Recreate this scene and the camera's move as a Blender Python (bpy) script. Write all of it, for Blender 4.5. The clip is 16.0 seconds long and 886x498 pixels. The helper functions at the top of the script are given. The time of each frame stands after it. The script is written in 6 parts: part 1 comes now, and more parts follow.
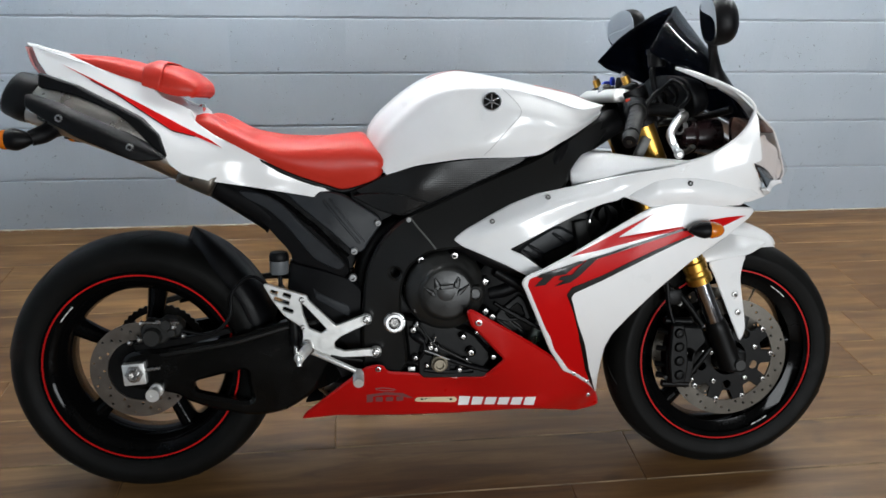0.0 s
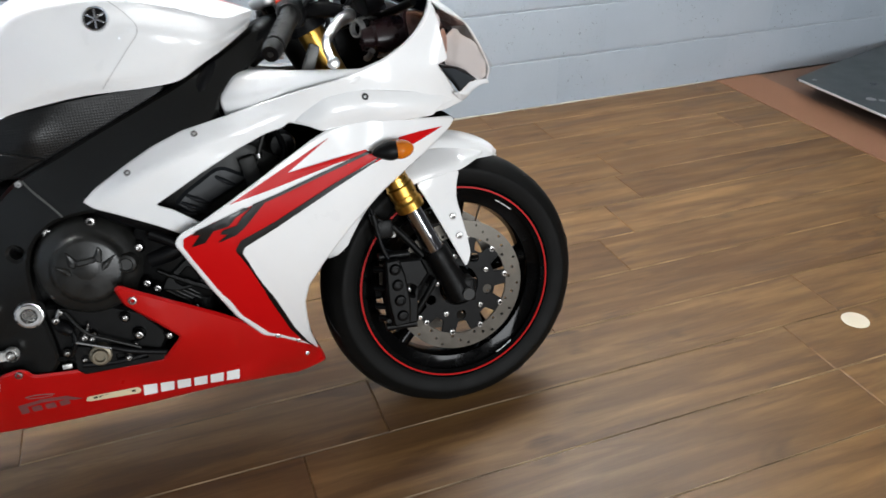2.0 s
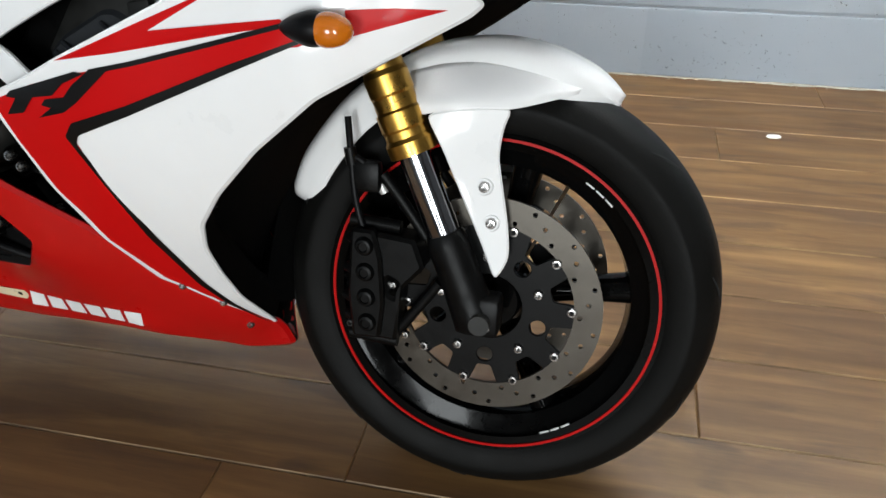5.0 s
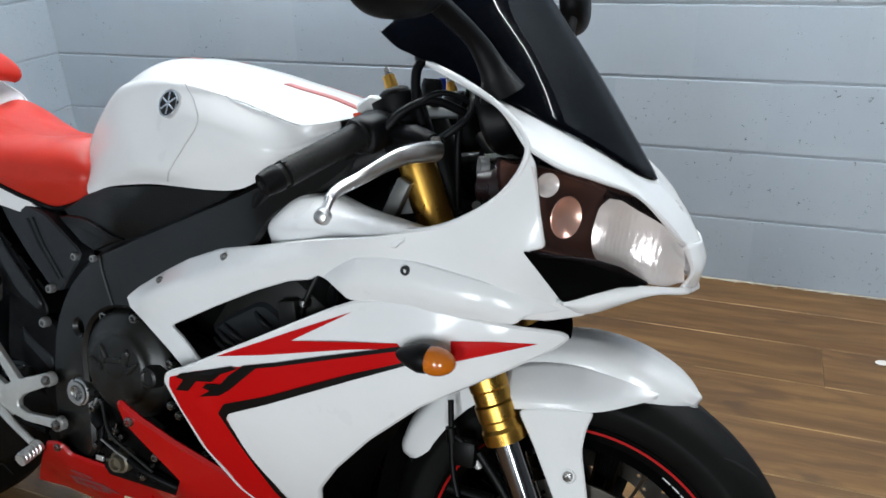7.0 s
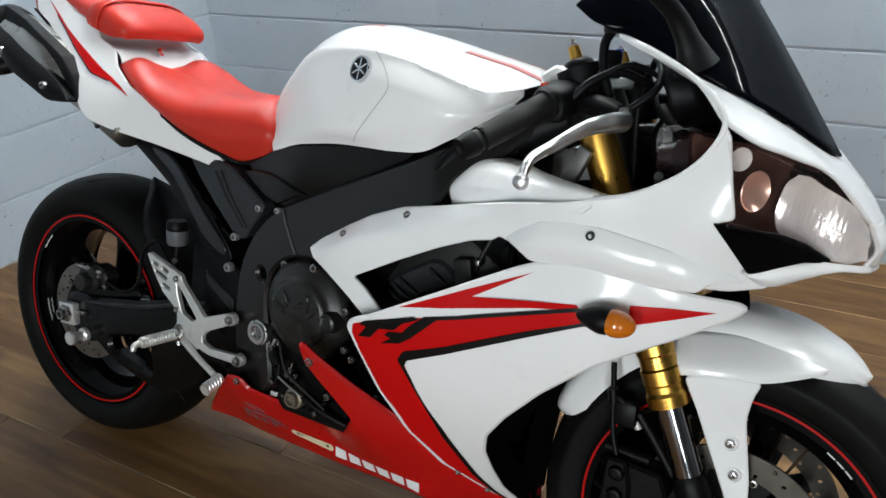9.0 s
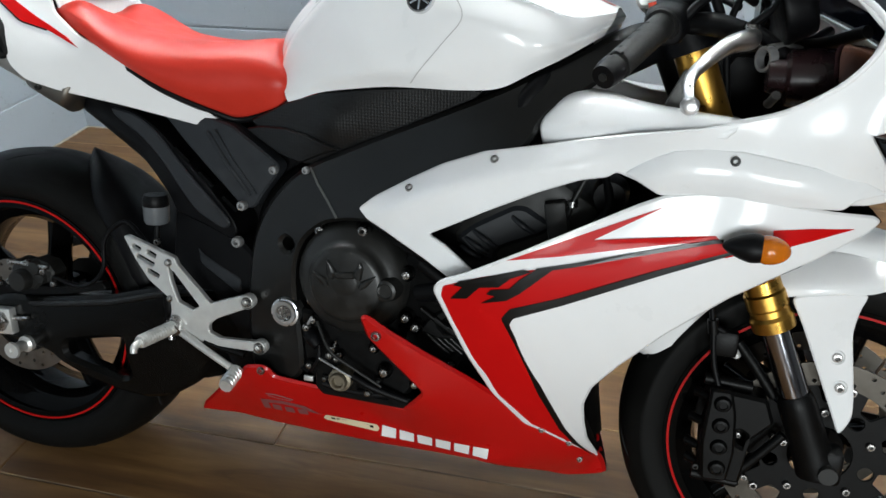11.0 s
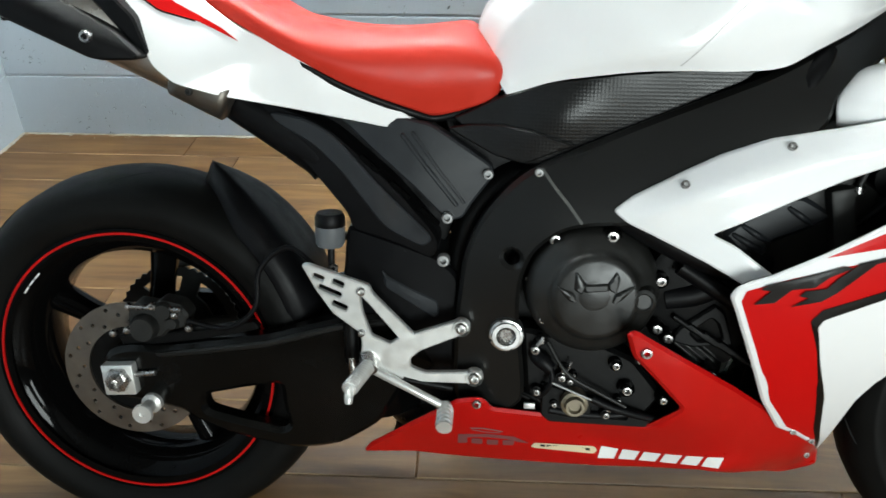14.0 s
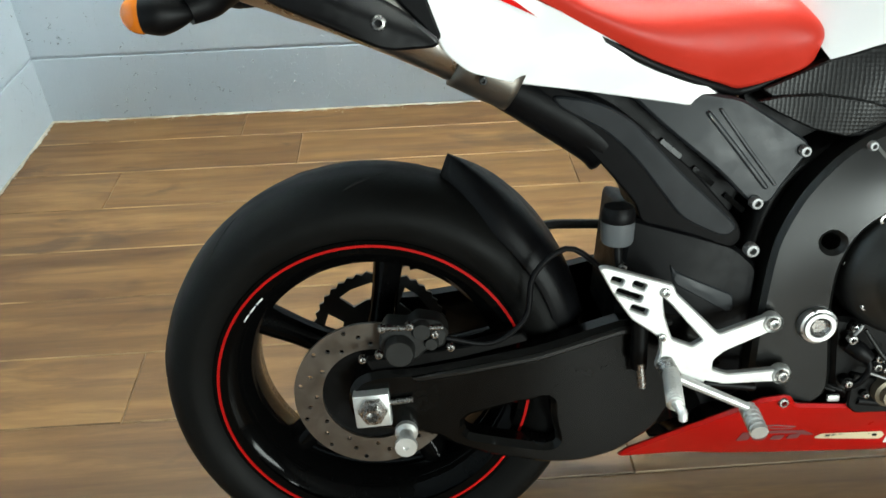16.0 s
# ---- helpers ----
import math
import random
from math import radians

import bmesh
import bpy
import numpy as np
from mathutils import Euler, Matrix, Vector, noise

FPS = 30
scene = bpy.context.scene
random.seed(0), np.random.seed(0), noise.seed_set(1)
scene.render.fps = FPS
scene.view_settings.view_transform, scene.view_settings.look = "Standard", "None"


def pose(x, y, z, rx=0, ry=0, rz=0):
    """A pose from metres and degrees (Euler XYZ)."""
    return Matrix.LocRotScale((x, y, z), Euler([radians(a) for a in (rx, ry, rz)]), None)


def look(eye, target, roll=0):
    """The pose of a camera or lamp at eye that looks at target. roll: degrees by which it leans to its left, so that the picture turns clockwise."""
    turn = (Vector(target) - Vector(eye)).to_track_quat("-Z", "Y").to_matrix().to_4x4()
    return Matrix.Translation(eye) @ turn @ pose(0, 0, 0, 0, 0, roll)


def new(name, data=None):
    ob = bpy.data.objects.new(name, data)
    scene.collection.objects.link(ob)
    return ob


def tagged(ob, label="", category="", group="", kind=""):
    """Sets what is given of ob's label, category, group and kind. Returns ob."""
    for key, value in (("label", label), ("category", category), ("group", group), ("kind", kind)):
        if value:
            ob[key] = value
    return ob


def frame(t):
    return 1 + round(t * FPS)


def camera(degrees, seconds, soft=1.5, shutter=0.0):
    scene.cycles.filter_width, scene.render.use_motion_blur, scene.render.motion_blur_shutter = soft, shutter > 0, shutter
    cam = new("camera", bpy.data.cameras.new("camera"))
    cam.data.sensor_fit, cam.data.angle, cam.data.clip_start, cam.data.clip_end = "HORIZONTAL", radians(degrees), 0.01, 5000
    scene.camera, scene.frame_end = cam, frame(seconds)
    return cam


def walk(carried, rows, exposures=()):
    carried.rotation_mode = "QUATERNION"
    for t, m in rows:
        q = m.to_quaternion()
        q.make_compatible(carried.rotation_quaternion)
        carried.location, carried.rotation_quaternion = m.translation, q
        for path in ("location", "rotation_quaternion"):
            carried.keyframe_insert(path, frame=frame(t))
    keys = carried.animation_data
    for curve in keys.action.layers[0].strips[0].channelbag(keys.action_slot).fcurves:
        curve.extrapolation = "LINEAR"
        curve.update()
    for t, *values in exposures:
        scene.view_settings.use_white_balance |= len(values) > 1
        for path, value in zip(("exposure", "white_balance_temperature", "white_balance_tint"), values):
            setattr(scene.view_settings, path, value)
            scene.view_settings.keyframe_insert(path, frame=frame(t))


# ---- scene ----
EXPOSURES = [(0.0, 0.62, 6500, 8), (1.0, 0.70, 6500, 6), (1.5, 0.76, 6500, 8), (2.0, 0.82, 6550, 9), (2.5, 0.73, 6600, 10), (3.0, 0.66, 6600, 10), (5.5, 0.86, 6500, 6), (6.0, 0.70, 6400, 6), (6.5, 0.58, 6250, 6), (8.0, 0.42, 6350, 6),
             (9.5, 0.54, 6500, 6), (12.0, 0.75, 6450, 4), (13.0, 0.85, 6450, 4), (15.0, 1.28, 6600, -4), (15.5, 1.27, 6600, -4), (16.0, 1.40, 6600, -4)]
cam = camera(59.26, 16.0, shutter=0.22)
# seconds, eye, target, roll
PATH = [
    (0, (0.501, -1.616, 1.346), (0.747, 0.178, 0.497), 1.6),
    (0.5, (0.529, -1.592, 1.335), (0.881, 0.171, 0.461), 0.9),
    (1, (0.545, -1.546, 1.303), (1.104, 0.156, 0.414), 0.7),
    (1.5, (0.689, -1.478, 1.268), (1.319, 0.174, 0.333), -0.5),
    (2, (0.899, -1.417, 1.262), (1.497, 0.187, 0.228), -0.5),
    (2.5, (1.071, -1.267, 1.227), (1.562, 0.318, 0.109), 0.5),
    (3, (1.225, -1.07, 1.197), (1.468, 0.494, -0.026), 1.2),
    (3.2, (1.285, -1.004, 1.187), (1.406, 0.538, -0.081), 1.1),
    (5.3, (1.578, -0.865, 0.923), (1.158, 0.777, -0.139), -2.0),
    (5.5, (1.588, -0.854, 0.925), (1.132, 0.807, -0.091), -2.6),
    (6, (1.581, -0.828, 1.006), (1.068, 0.864, 0.072), -2.1),
    (6.5, (1.585, -0.837, 1.09), (0.966, 0.87, 0.252), -2.7),
    (7, (1.592, -0.881, 1.19), (0.902, 0.798, 0.351), -2.6),
    (7.5, (1.597, -0.918, 1.241), (0.804, 0.712, 0.396), -2.9),
    (8, (1.572, -0.934, 1.264), (0.71, 0.646, 0.392), -3.7),
    (8.5, (1.556, -0.96, 1.239), (0.644, 0.593, 0.37), -3.4),
    (9, (1.514, -0.97, 1.216), (0.611, 0.566, 0.307), -3.4),
    (9.5, (1.41, -1.025, 1.204), (0.627, 0.543, 0.24), -2.6),
    (9.7, (1.363, -1.037, 1.208), (0.637, 0.535, 0.207), -2.5),
    (11.8, (0.999, -1.012, 1.151), (0.672, 0.672, 0.124), -1.7),
    (12, (0.975, -0.998, 1.156), (0.667, 0.678, 0.109), -1.8),
    (12.5, (0.871, -0.989, 1.164), (0.688, 0.688, 0.09), -0.7),
    (13, (0.782, -0.985, 1.158), (0.671, 0.698, 0.083), -0.0),
    (13.5, (0.683, -0.982, 1.152), (0.601, 0.703, 0.078), 0.2),
    (14, (0.553, -0.964, 1.139), (0.478, 0.723, 0.066), -0.1),
    (14.5, (0.448, -0.913, 1.145), (0.279, 0.747, 0.042), -2.7),
    (15, (0.349, -0.866, 1.151), (0.155, 0.776, 0.025), -3.7),
    (15.5, (0.238, -0.842, 1.147), (0.122, 0.802, 0.013), -3.0),
    (16, (0.097, -0.817, 1.13), (0.166, 0.794, -0.053), -1.8),
]
walk(cam, [(t, look(eye, target, roll)) for t, eye, target, roll in PATH], EXPOSURES)

# ---------------------------------------------------------------- helpers
def part(name, bm, material, parent=None, label="", smooth=True):
    """One mesh object out of a bmesh, under its parent."""
    me = bpy.data.meshes.new(name)
    bm.normal_update()
    bm.to_mesh(me)
    bm.free()
    if smooth:
        for p in me.polygons:
            p.use_smooth = True
    ob = new(name, me)
    if material is not None:
        me.materials.append(material)
    if parent is not None:
        ob.parent = parent
    return tagged(ob, label)


def sharp(ob, degrees=32):
    """Keeps edges above the given angle crisp under smooth shading."""
    me = ob.data
    bm = bmesh.new()
    bm.from_mesh(me)
    for e in bm.edges:
        if len(e.link_faces) == 2 and e.calc_face_angle(0) > radians(degrees):
            e.smooth = False
    bm.to_mesh(me)
    bm.free()
    return ob


def box_bm(x0, x1, y0, y1, z0, z1, bevel=0.0, segments=2):
    bm = bmesh.new()
    bmesh.ops.create_cube(bm, size=1)
    for v in bm.verts:
        v.co = (x0 + (v.co.x + .5) * (x1 - x0), y0 + (v.co.y + .5) * (y1 - y0), z0 + (v.co.z + .5) * (z1 - z0))
    if bevel:
        bmesh.ops.bevel(bm, geom=bm.edges[:], offset=bevel, segments=segments, profile=.5, affect="EDGES")
    return bm


def box_into(bm, x0, x1, y0, y1, z0, z1):
    r = bmesh.ops.create_cube(bm, size=1)
    for v in r["verts"]:
        v.co = (x0 + (v.co.x + .5) * (x1 - x0), y0 + (v.co.y + .5) * (y1 - y0), z0 + (v.co.z + .5) * (z1 - z0))


# ---------------------------------------------------------------- light
DAYLIGHT = 36.0
LAMPS = [(0.2, 0.95), (2.6, 0.95)]
WINDOWS = [1.35, 2.75]  # middles of the two windows behind the camera
world = bpy.data.worlds.new("world")
scene.world = world
world.use_nodes = True
world.node_tree.nodes["Background"].inputs[0].default_value = (0.55, 0.62, 0.72, 1)
world.node_tree.nodes["Background"].inputs[1].default_value = 0.02


# ---------------------------------------------------------------- materials
def mat(name, color, rough=.5, metal=0.0, **more):
    m = bpy.data.materials.new(name)
    m.use_nodes = True
    b = m.node_tree.nodes["Principled BSDF"]
    b.inputs["Base Color"].default_value = (*color, 1)
    b.inputs["Roughness"].default_value = rough
    b.inputs["Metallic"].default_value = metal
    for k, v in more.items():
        b.inputs[k.replace("_", " ")].default_value = v
    return m


class Nodes:
    """Short names for the nodes of a material."""

    def __init__(self, m):
        self.t = m.node_tree
        self.b = self.t.nodes["Principled BSDF"]

    def link(self, a, b):
        self.t.links.new(a, b)

    def node(self, kind, **props):
        n = self.t.nodes.new(kind)
        for k, v in props.items():
            if k in n.inputs:
                n.inputs[k].default_value = v
        return n

    def coords(self, scale=(1, 1, 1), kind="Object", rot=(0, 0, 0)):
        c = self.t.nodes.new("ShaderNodeTexCoord")
        m = self.t.nodes.new("ShaderNodeMapping")
        m.inputs["Scale"].default_value = scale
        m.inputs["Rotation"].default_value = rot
        self.link(c.outputs[kind], m.inputs["Vector"])
        return m.outputs["Vector"]

    def shifted(self):
        """Object coordinates moved by a chance offset for each piece."""
        inf, c, comb = (self.t.nodes.new("ShaderNode" + k) for k in ("ObjectInfo", "TexCoord", "CombineXYZ"))
        off = self.t.nodes.new("ShaderNodeVectorMath")
        off.operation = "MULTIPLY_ADD"
        for i in range(3):
            self.link(inf.outputs["Random"], comb.inputs[i])
        off.inputs[1].default_value = (37.0, 19.0, 11.0)
        self.link(comb.outputs[0], off.inputs[0])
        self.link(c.outputs["Object"], off.inputs[2])
        return off.outputs[0]

    def noise(self, vec, scale=5.0, detail=4.0, rough=.55, distort=0.0):
        n = self.node("ShaderNodeTexNoise", Scale=scale, Detail=detail, Roughness=rough, Distortion=distort)
        self.link(vec, n.inputs["Vector"])
        return n.outputs["Fac"]

    def ramp(self, fac, stops):
        r = self.t.nodes.new("ShaderNodeValToRGB")
        el = r.color_ramp.elements
        el[0].position, el[0].color = stops[0][0], (*stops[0][1], 1)
        el[1].position, el[1].color = stops[-1][0], (*stops[-1][1], 1)
        for p, c in stops[1:-1]:
            e = el.new(p)
            e.color = (*c, 1)
        self.link(fac, r.inputs["Fac"])
        return r.outputs["Color"]

    def grey(self, fac, lo, hi, a=.3, b=.7):
        return self.ramp(fac, [(a, (lo,) * 3), (b, (hi,) * 3)])

    def mix(self, a, b, fac, mode="MIX"):
        m = self.t.nodes.new("ShaderNodeMix")
        m.data_type, m.blend_type = "RGBA", mode
        if isinstance(fac, (int, float)):
            m.inputs[0].default_value = fac
        else:
            self.link(fac, m.inputs[0])
        for v, s in ((a, m.inputs[6]), (b, m.inputs[7])):
            if isinstance(v, tuple):
                s.default_value = (*v, 1)
            else:
                self.link(v, s)
        return m.outputs[2]

    def bump(self, height, strength=.3, dist=.002):
        n = self.node("ShaderNodeBump", Strength=strength, Distance=dist)
        self.link(height, n.inputs["Height"])
        self.link(n.outputs["Normal"], self.b.inputs["Normal"])

    def base(self, c):
        self.link(c, self.b.inputs["Base Color"])

    def rough(self, c):
        self.link(c, self.b.inputs["Roughness"])


def wall_paint():
    m = mat("painted_block", (.44, .49, .54), .6)
    n = Nodes(m)
    v = n.shifted()
    big = n.noise(v, 1.7, 5)
    fine = n.noise(v, 60, 6, .7)
    pits = n.noise(v, 78, 4, .65, .8)
    gate = n.noise(v, 4.2, 4, .65)
    pit = n.mix((1, 1, 1), n.grey(pits, 0, 1, .32, .36), n.grey(gate, 0, 1, .42, .56))
    inf = n.node("ShaderNodeObjectInfo")
    col = n.ramp(big, [(.25, (.372, .43, .495)), (.75, (.447, .505, .567))])
    col = n.mix(col, (.41, .46, .505), n.grey(inf.outputs["Random"], 0, .2, .2, .9))
    col = n.mix((.13, .145, .16), col, pit)
    n.base(col)
    n.rough(n.grey(big, .5, .66))
    h = n.mix(fine, pit, .72)
    n.bump(h, .7, .005)
    return m


def plank_wood():
    m = mat("plank_wood", (.24, .15, .09), .42, Specular_IOR_Level=.35)
    n = Nodes(m)
    inf = n.node("ShaderNodeObjectInfo")
    off = n.shifted()

    def at(sc):
        mp = n.node("ShaderNodeMapping")
        mp.inputs["Scale"].default_value = sc
        n.link(off, mp.inputs["Vector"])
        return mp.outputs["Vector"]

    grain = n.noise(at((.9, 9, 1)), 2.6, 6, .52, .3)
    fine = n.noise(at((4, 120, 1)), 4, 4, .6, .1)
    blot = n.noise(at((1.1, 7, 1)), 2.2, 5, .6, .8)
    dark = n.noise(at((.85, 5.5, 1)), 2.6, 4, .62, .8)
    knot = n.noise(at((1.0, 2.6, 1)), 3.4, 3, .5, .6)
    col = n.ramp(grain, [(.28, (.104, .060, .025)), (.45, (.160, .097, .040)), (.60, (.226, .142, .060)), (.8, (.300, .195, .087))])
    col = n.mix(col, (.135, .080, .036), n.grey(blot, 0, .7, .42, .66))
    col = n.mix(col, (.085, .050, .028), n.grey(dark, 0, .7, .52, .68))
    col = n.mix(col, (.045, .030, .020), n.mix((0, 0, 0), n.grey(fine, .3, 1), n.grey(knot, 0, .9, .62, .72)))
    col = n.mix(col, n.mix(col, (.62, .57, .52), 1.0, "MULTIPLY"), n.grey(inf.outputs["Random"], 0, .75, .1, .95))
    col = n.mix(col, n.grey(fine, .78, 1.10), .4, "MULTIPLY")
    col = n.mix(col, (.945, .815, .715), 1.0, "MULTIPLY")
    n.base(col)
    n.rough(n.grey(blot, .34, .52))
    n.bump(n.mix(grain, fine, .5), .10, .001)
    return m


def plain_plaster(name, color):
    m = mat(name, color, .8)
    n = Nodes(m)
    v = n.coords()
    f = n.noise(v, 2.0, 5)
    n.base(n.ramp(f, [(.2, tuple(c * .9 for c in color)), (.8, color)]))
    n.bump(n.noise(v, 90, 4), .2, .002)
    return m


M_WALL = wall_paint()
# Joints paler than the blocks: light caught on their edges, put in the colour.
M_MORTAR = plain_plaster("lit_mortar", (.50, .55, .60))
M_PLANK = plank_wood()
# Pale long bevels: wear and the light they catch, both in the colour.
M_PLANKEDGE = mat("worn_lit_plank_edge", (.28, .19, .095), .5)
_n = Nodes(M_PLANKEDGE)
_n.base(_n.ramp(_n.noise(_n.shifted(), 4.5, 4), [(.38, (.115, .069, .032)), (.66, (.36, .24, .12))]))
M_SUB = plain_plaster("underlay", (.07, .05, .035))
M_CEIL = plain_plaster("ceiling_paint", (.26, .26, .255))
M_PLAIN = plain_plaster("plain_wall_paint", (.16, .165, .17))
M_LAMP = mat("tube_glow", (1, 1, 1), .4)
_b = M_LAMP.node_tree.nodes["Principled BSDF"]
_b.inputs["Emission Color"].default_value = (.97, .985, 1.0, 1)
_b.inputs["Emission Strength"].default_value = 116.0
M_PANE = mat("window_glass", (.95, .97, .97), .02, Transmission_Weight=1.0, IOR=1.45)
M_LAMPBODY = mat("lamp_housing_white", (.75, .75, .74), .4)

# ---------------------------------------------------------------- room
WALL_Y, LEFT_X, RIGHT_X, BACK_Y, CEIL_Z = 1.535, -1.052, 6.2, -3.6, 2.62
COURSE, BLOCK, ROW = .2157, .45, .1925

tagged(part("ceiling", box_bm(LEFT_X - .2, RIGHT_X + .2, BACK_Y - .2, WALL_Y + .2, CEIL_Z, CEIL_Z + .12), M_CEIL, smooth=False),
       "plain off-white painted garage ceiling", "ceiling", kind="structure")
wall_back = tagged(part("wall_north", box_bm(LEFT_X - .2, RIGHT_X + .2, WALL_Y + .0058, WALL_Y + .2, 0, CEIL_Z), M_MORTAR, smooth=False),
                   "pale blue-grey painted concrete block wall, pitted", "wall", kind="structure")
wall_left = tagged(part("wall_west", box_bm(LEFT_X - .2, LEFT_X - .0058, BACK_Y - .2, WALL_Y + .012, 0, CEIL_Z), M_MORTAR, smooth=False),
                   "pale blue-grey painted concrete block side wall", "wall", kind="structure")
SILL_Z, HEAD_Z, HALF_W = .55, 1.85, .35
south = bmesh.new()
edges_x = [LEFT_X - .2] + [c + s * HALF_W for c in WINDOWS for s in (-1, 1)] + [RIGHT_X + .2]
for k in range(0, len(edges_x), 2):
    box_into(south, edges_x[k], edges_x[k + 1], BACK_Y - .2, BACK_Y, 0, CEIL_Z)
for c in WINDOWS:
    box_into(south, c - HALF_W, c + HALF_W, BACK_Y - .2, BACK_Y, 0, SILL_Z)
    box_into(south, c - HALF_W, c + HALF_W, BACK_Y - .2, BACK_Y, HEAD_Z, CEIL_Z)
tagged(part("wall_south", south, M_PLAIN, smooth=False), "plain grey painted wall with two windows", "wall", kind="structure")
for k, c in enumerate(WINDOWS):
    win = tagged(new("window_%d" % (k + 1)), "tall white-framed window letting in daylight", "window", kind="structure")
    win.matrix_basis = pose(c, BACK_Y - .1, SILL_Z)
    h = HEAD_Z - SILL_Z
    bm = bmesh.new()
    for a, b, z0, z1 in ((-HALF_W, -HALF_W + .05, 0, h), (HALF_W - .05, HALF_W, 0, h), (-HALF_W + .05, HALF_W - .05, 0, .05), (-HALF_W + .05, HALF_W - .05, h - .05, h)):
        box_into(bm, a, b, -.03, .03, z0, z1)
    part("window_frame", bm, M_LAMPBODY, win, smooth=False)
    pane = part("pane", box_bm(-HALF_W + .05, HALF_W - .05, -.004, .004, .05, h - .05), M_PANE, win, smooth=False)
    pane.visible_shadow = False
    sky_light = bpy.data.lights.new("window_daylight", "AREA")
    sky_light.shape, sky_light.size, sky_light.size_y = "RECTANGLE", HALF_W * 2 - .1, h - .1
    sky_light.energy, sky_light.color = DAYLIGHT, (.92, .96, 1.0)
    lo = new("window_daylight", sky_light)
    lo.matrix_basis = pose(c, BACK_Y - .04, SILL_Z + h / 2, 90, 0, 0)
tagged(part("wall_east", box_bm(RIGHT_X, RIGHT_X + .2, BACK_Y, WALL_Y + .012, 0, CEIL_Z), M_PLAIN, smooth=False),
       "plain grey painted wall", "wall", kind="structure")
floor = tagged(part("floor", box_bm(LEFT_X - .2, RIGHT_X + .2, BACK_Y - .2, WALL_Y + .2, -.15, -.012), M_SUB, smooth=False),
               "brown wood-look laminate plank floor", "floor", kind="structure")


def batten(x, y, length):
    ob = new("ceiling_light")
    tagged(ob, "white ceiling batten with a bright tube", "ceiling light", "ceiling battens")
    part("housing", box_bm(-length / 2, length / 2, -.05, .05, -.05, 0, .006), M_LAMPBODY, ob)
    bm = bmesh.new()
    bmesh.ops.create_cone(bm, cap_ends=True, segments=16, radius1=.022, radius2=.022, depth=length - .06,
                          matrix=Matrix.Translation((0, 0, -.075)) @ Euler((0, radians(90), 0)).to_matrix().to_4x4())
    part("tube", bm, M_LAMP, ob, "glowing white tube")
    ob.matrix_basis = pose(x, y, CEIL_Z)
    return ob


for lx, ly in LAMPS:
    batten(lx, ly, 1.8)

# ---------------------------------------------------------------- shaping tools
from mathutils import geometry, bvhtree

MID = .02  # the motorcycle's middle plane; its right side lies towards -y


def surf(points, soft=1e-4):
    """A smooth depth y(x, z) through a few given points (x, z, y)."""
    P = np.array(points, float)
    X, n = P[:, :2], len(P)

    def k(r):
        return np.where(r > 0, r * r * np.log(r + 1e-12), 0)

    A = np.zeros((n + 3, n + 3))
    A[:n, :n] = k(np.linalg.norm(X[:, None] - X[None], axis=2)) + soft * np.eye(n)
    A[:n, n], A[:n, n + 1:], A[n, :n], A[n + 1:, :n] = 1, X, 1, X.T
    w = np.linalg.solve(A, np.r_[P[:, 2], 0, 0, 0])
    return lambda x, z: float(k(np.hypot(X[:, 0] - x, X[:, 1] - z)) @ w[:n] + w[n] + w[n + 1] * x + w[n + 2] * z)


def on(ob, lift=.0012, miss=-.2):
    """Depth y(x, z) of the right-hand skin of a part, to lay graphics on it."""
    me = ob.data
    tree = bvhtree.BVHTree.FromPolygons([v.co for v in me.vertices], [p.vertices for p in me.polygons])

    def f(x, z):
        hit = tree.ray_cast(Vector((x, -1.5, z)), Vector((0, 1, 0)))
        return (hit[0].y if hit[0] is not None else miss) - lift
    return f


def rounded(loop, r):
    out, n = [], len(loop)
    for i in range(n):
        p, a, b = Vector(loop[i]), Vector(loop[i - 1]), Vector(loop[(i + 1) % n])
        da, db = (a - p), (b - p)
        ra, rb = min(r, .42 * da.length), min(r, .42 * db.length)
        s, e = p + da.normalized() * ra, p + db.normalized() * rb
        for t in (0, .35, .65, 1):
            out.append(s * (1 - t) ** 2 + p * 2 * t * (1 - t) + e * t * t)
    return out


def offset(loop, d):
    """The loop moved inwards by d (outwards for d < 0)."""
    area = sum(a.x * b.y - b.x * a.y for a, b in zip(loop, loop[1:] + loop[:1]))
    s, out, n = (1 if area > 0 else -1), [], len(loop)
    for i in range(n):
        t = (loop[(i + 1) % n] - loop[i - 1])
        t = t.normalized() if t.length > 1e-9 else Vector((1, 0))
        out.append(loop[i] + Vector((-t.y, t.x)) * s * d)
    return out


def inside(p, loop):
    c = False
    for a, b in zip(loop, loop[1:] + loop[:1]):
        if (a.y > p.y) != (b.y > p.y) and p.x < (b.x - a.x) * (p.y - a.y) / (b.y - a.y) + a.x:
            c = not c
    return c


def creased(bm, degrees):
    """Marks the edges above an angle as hard."""
    bm.normal_update()
    for e in bm.edges:
        if len(e.link_faces) == 2 and e.calc_face_angle(0) > radians(degrees):
            e.smooth = False
    return bm


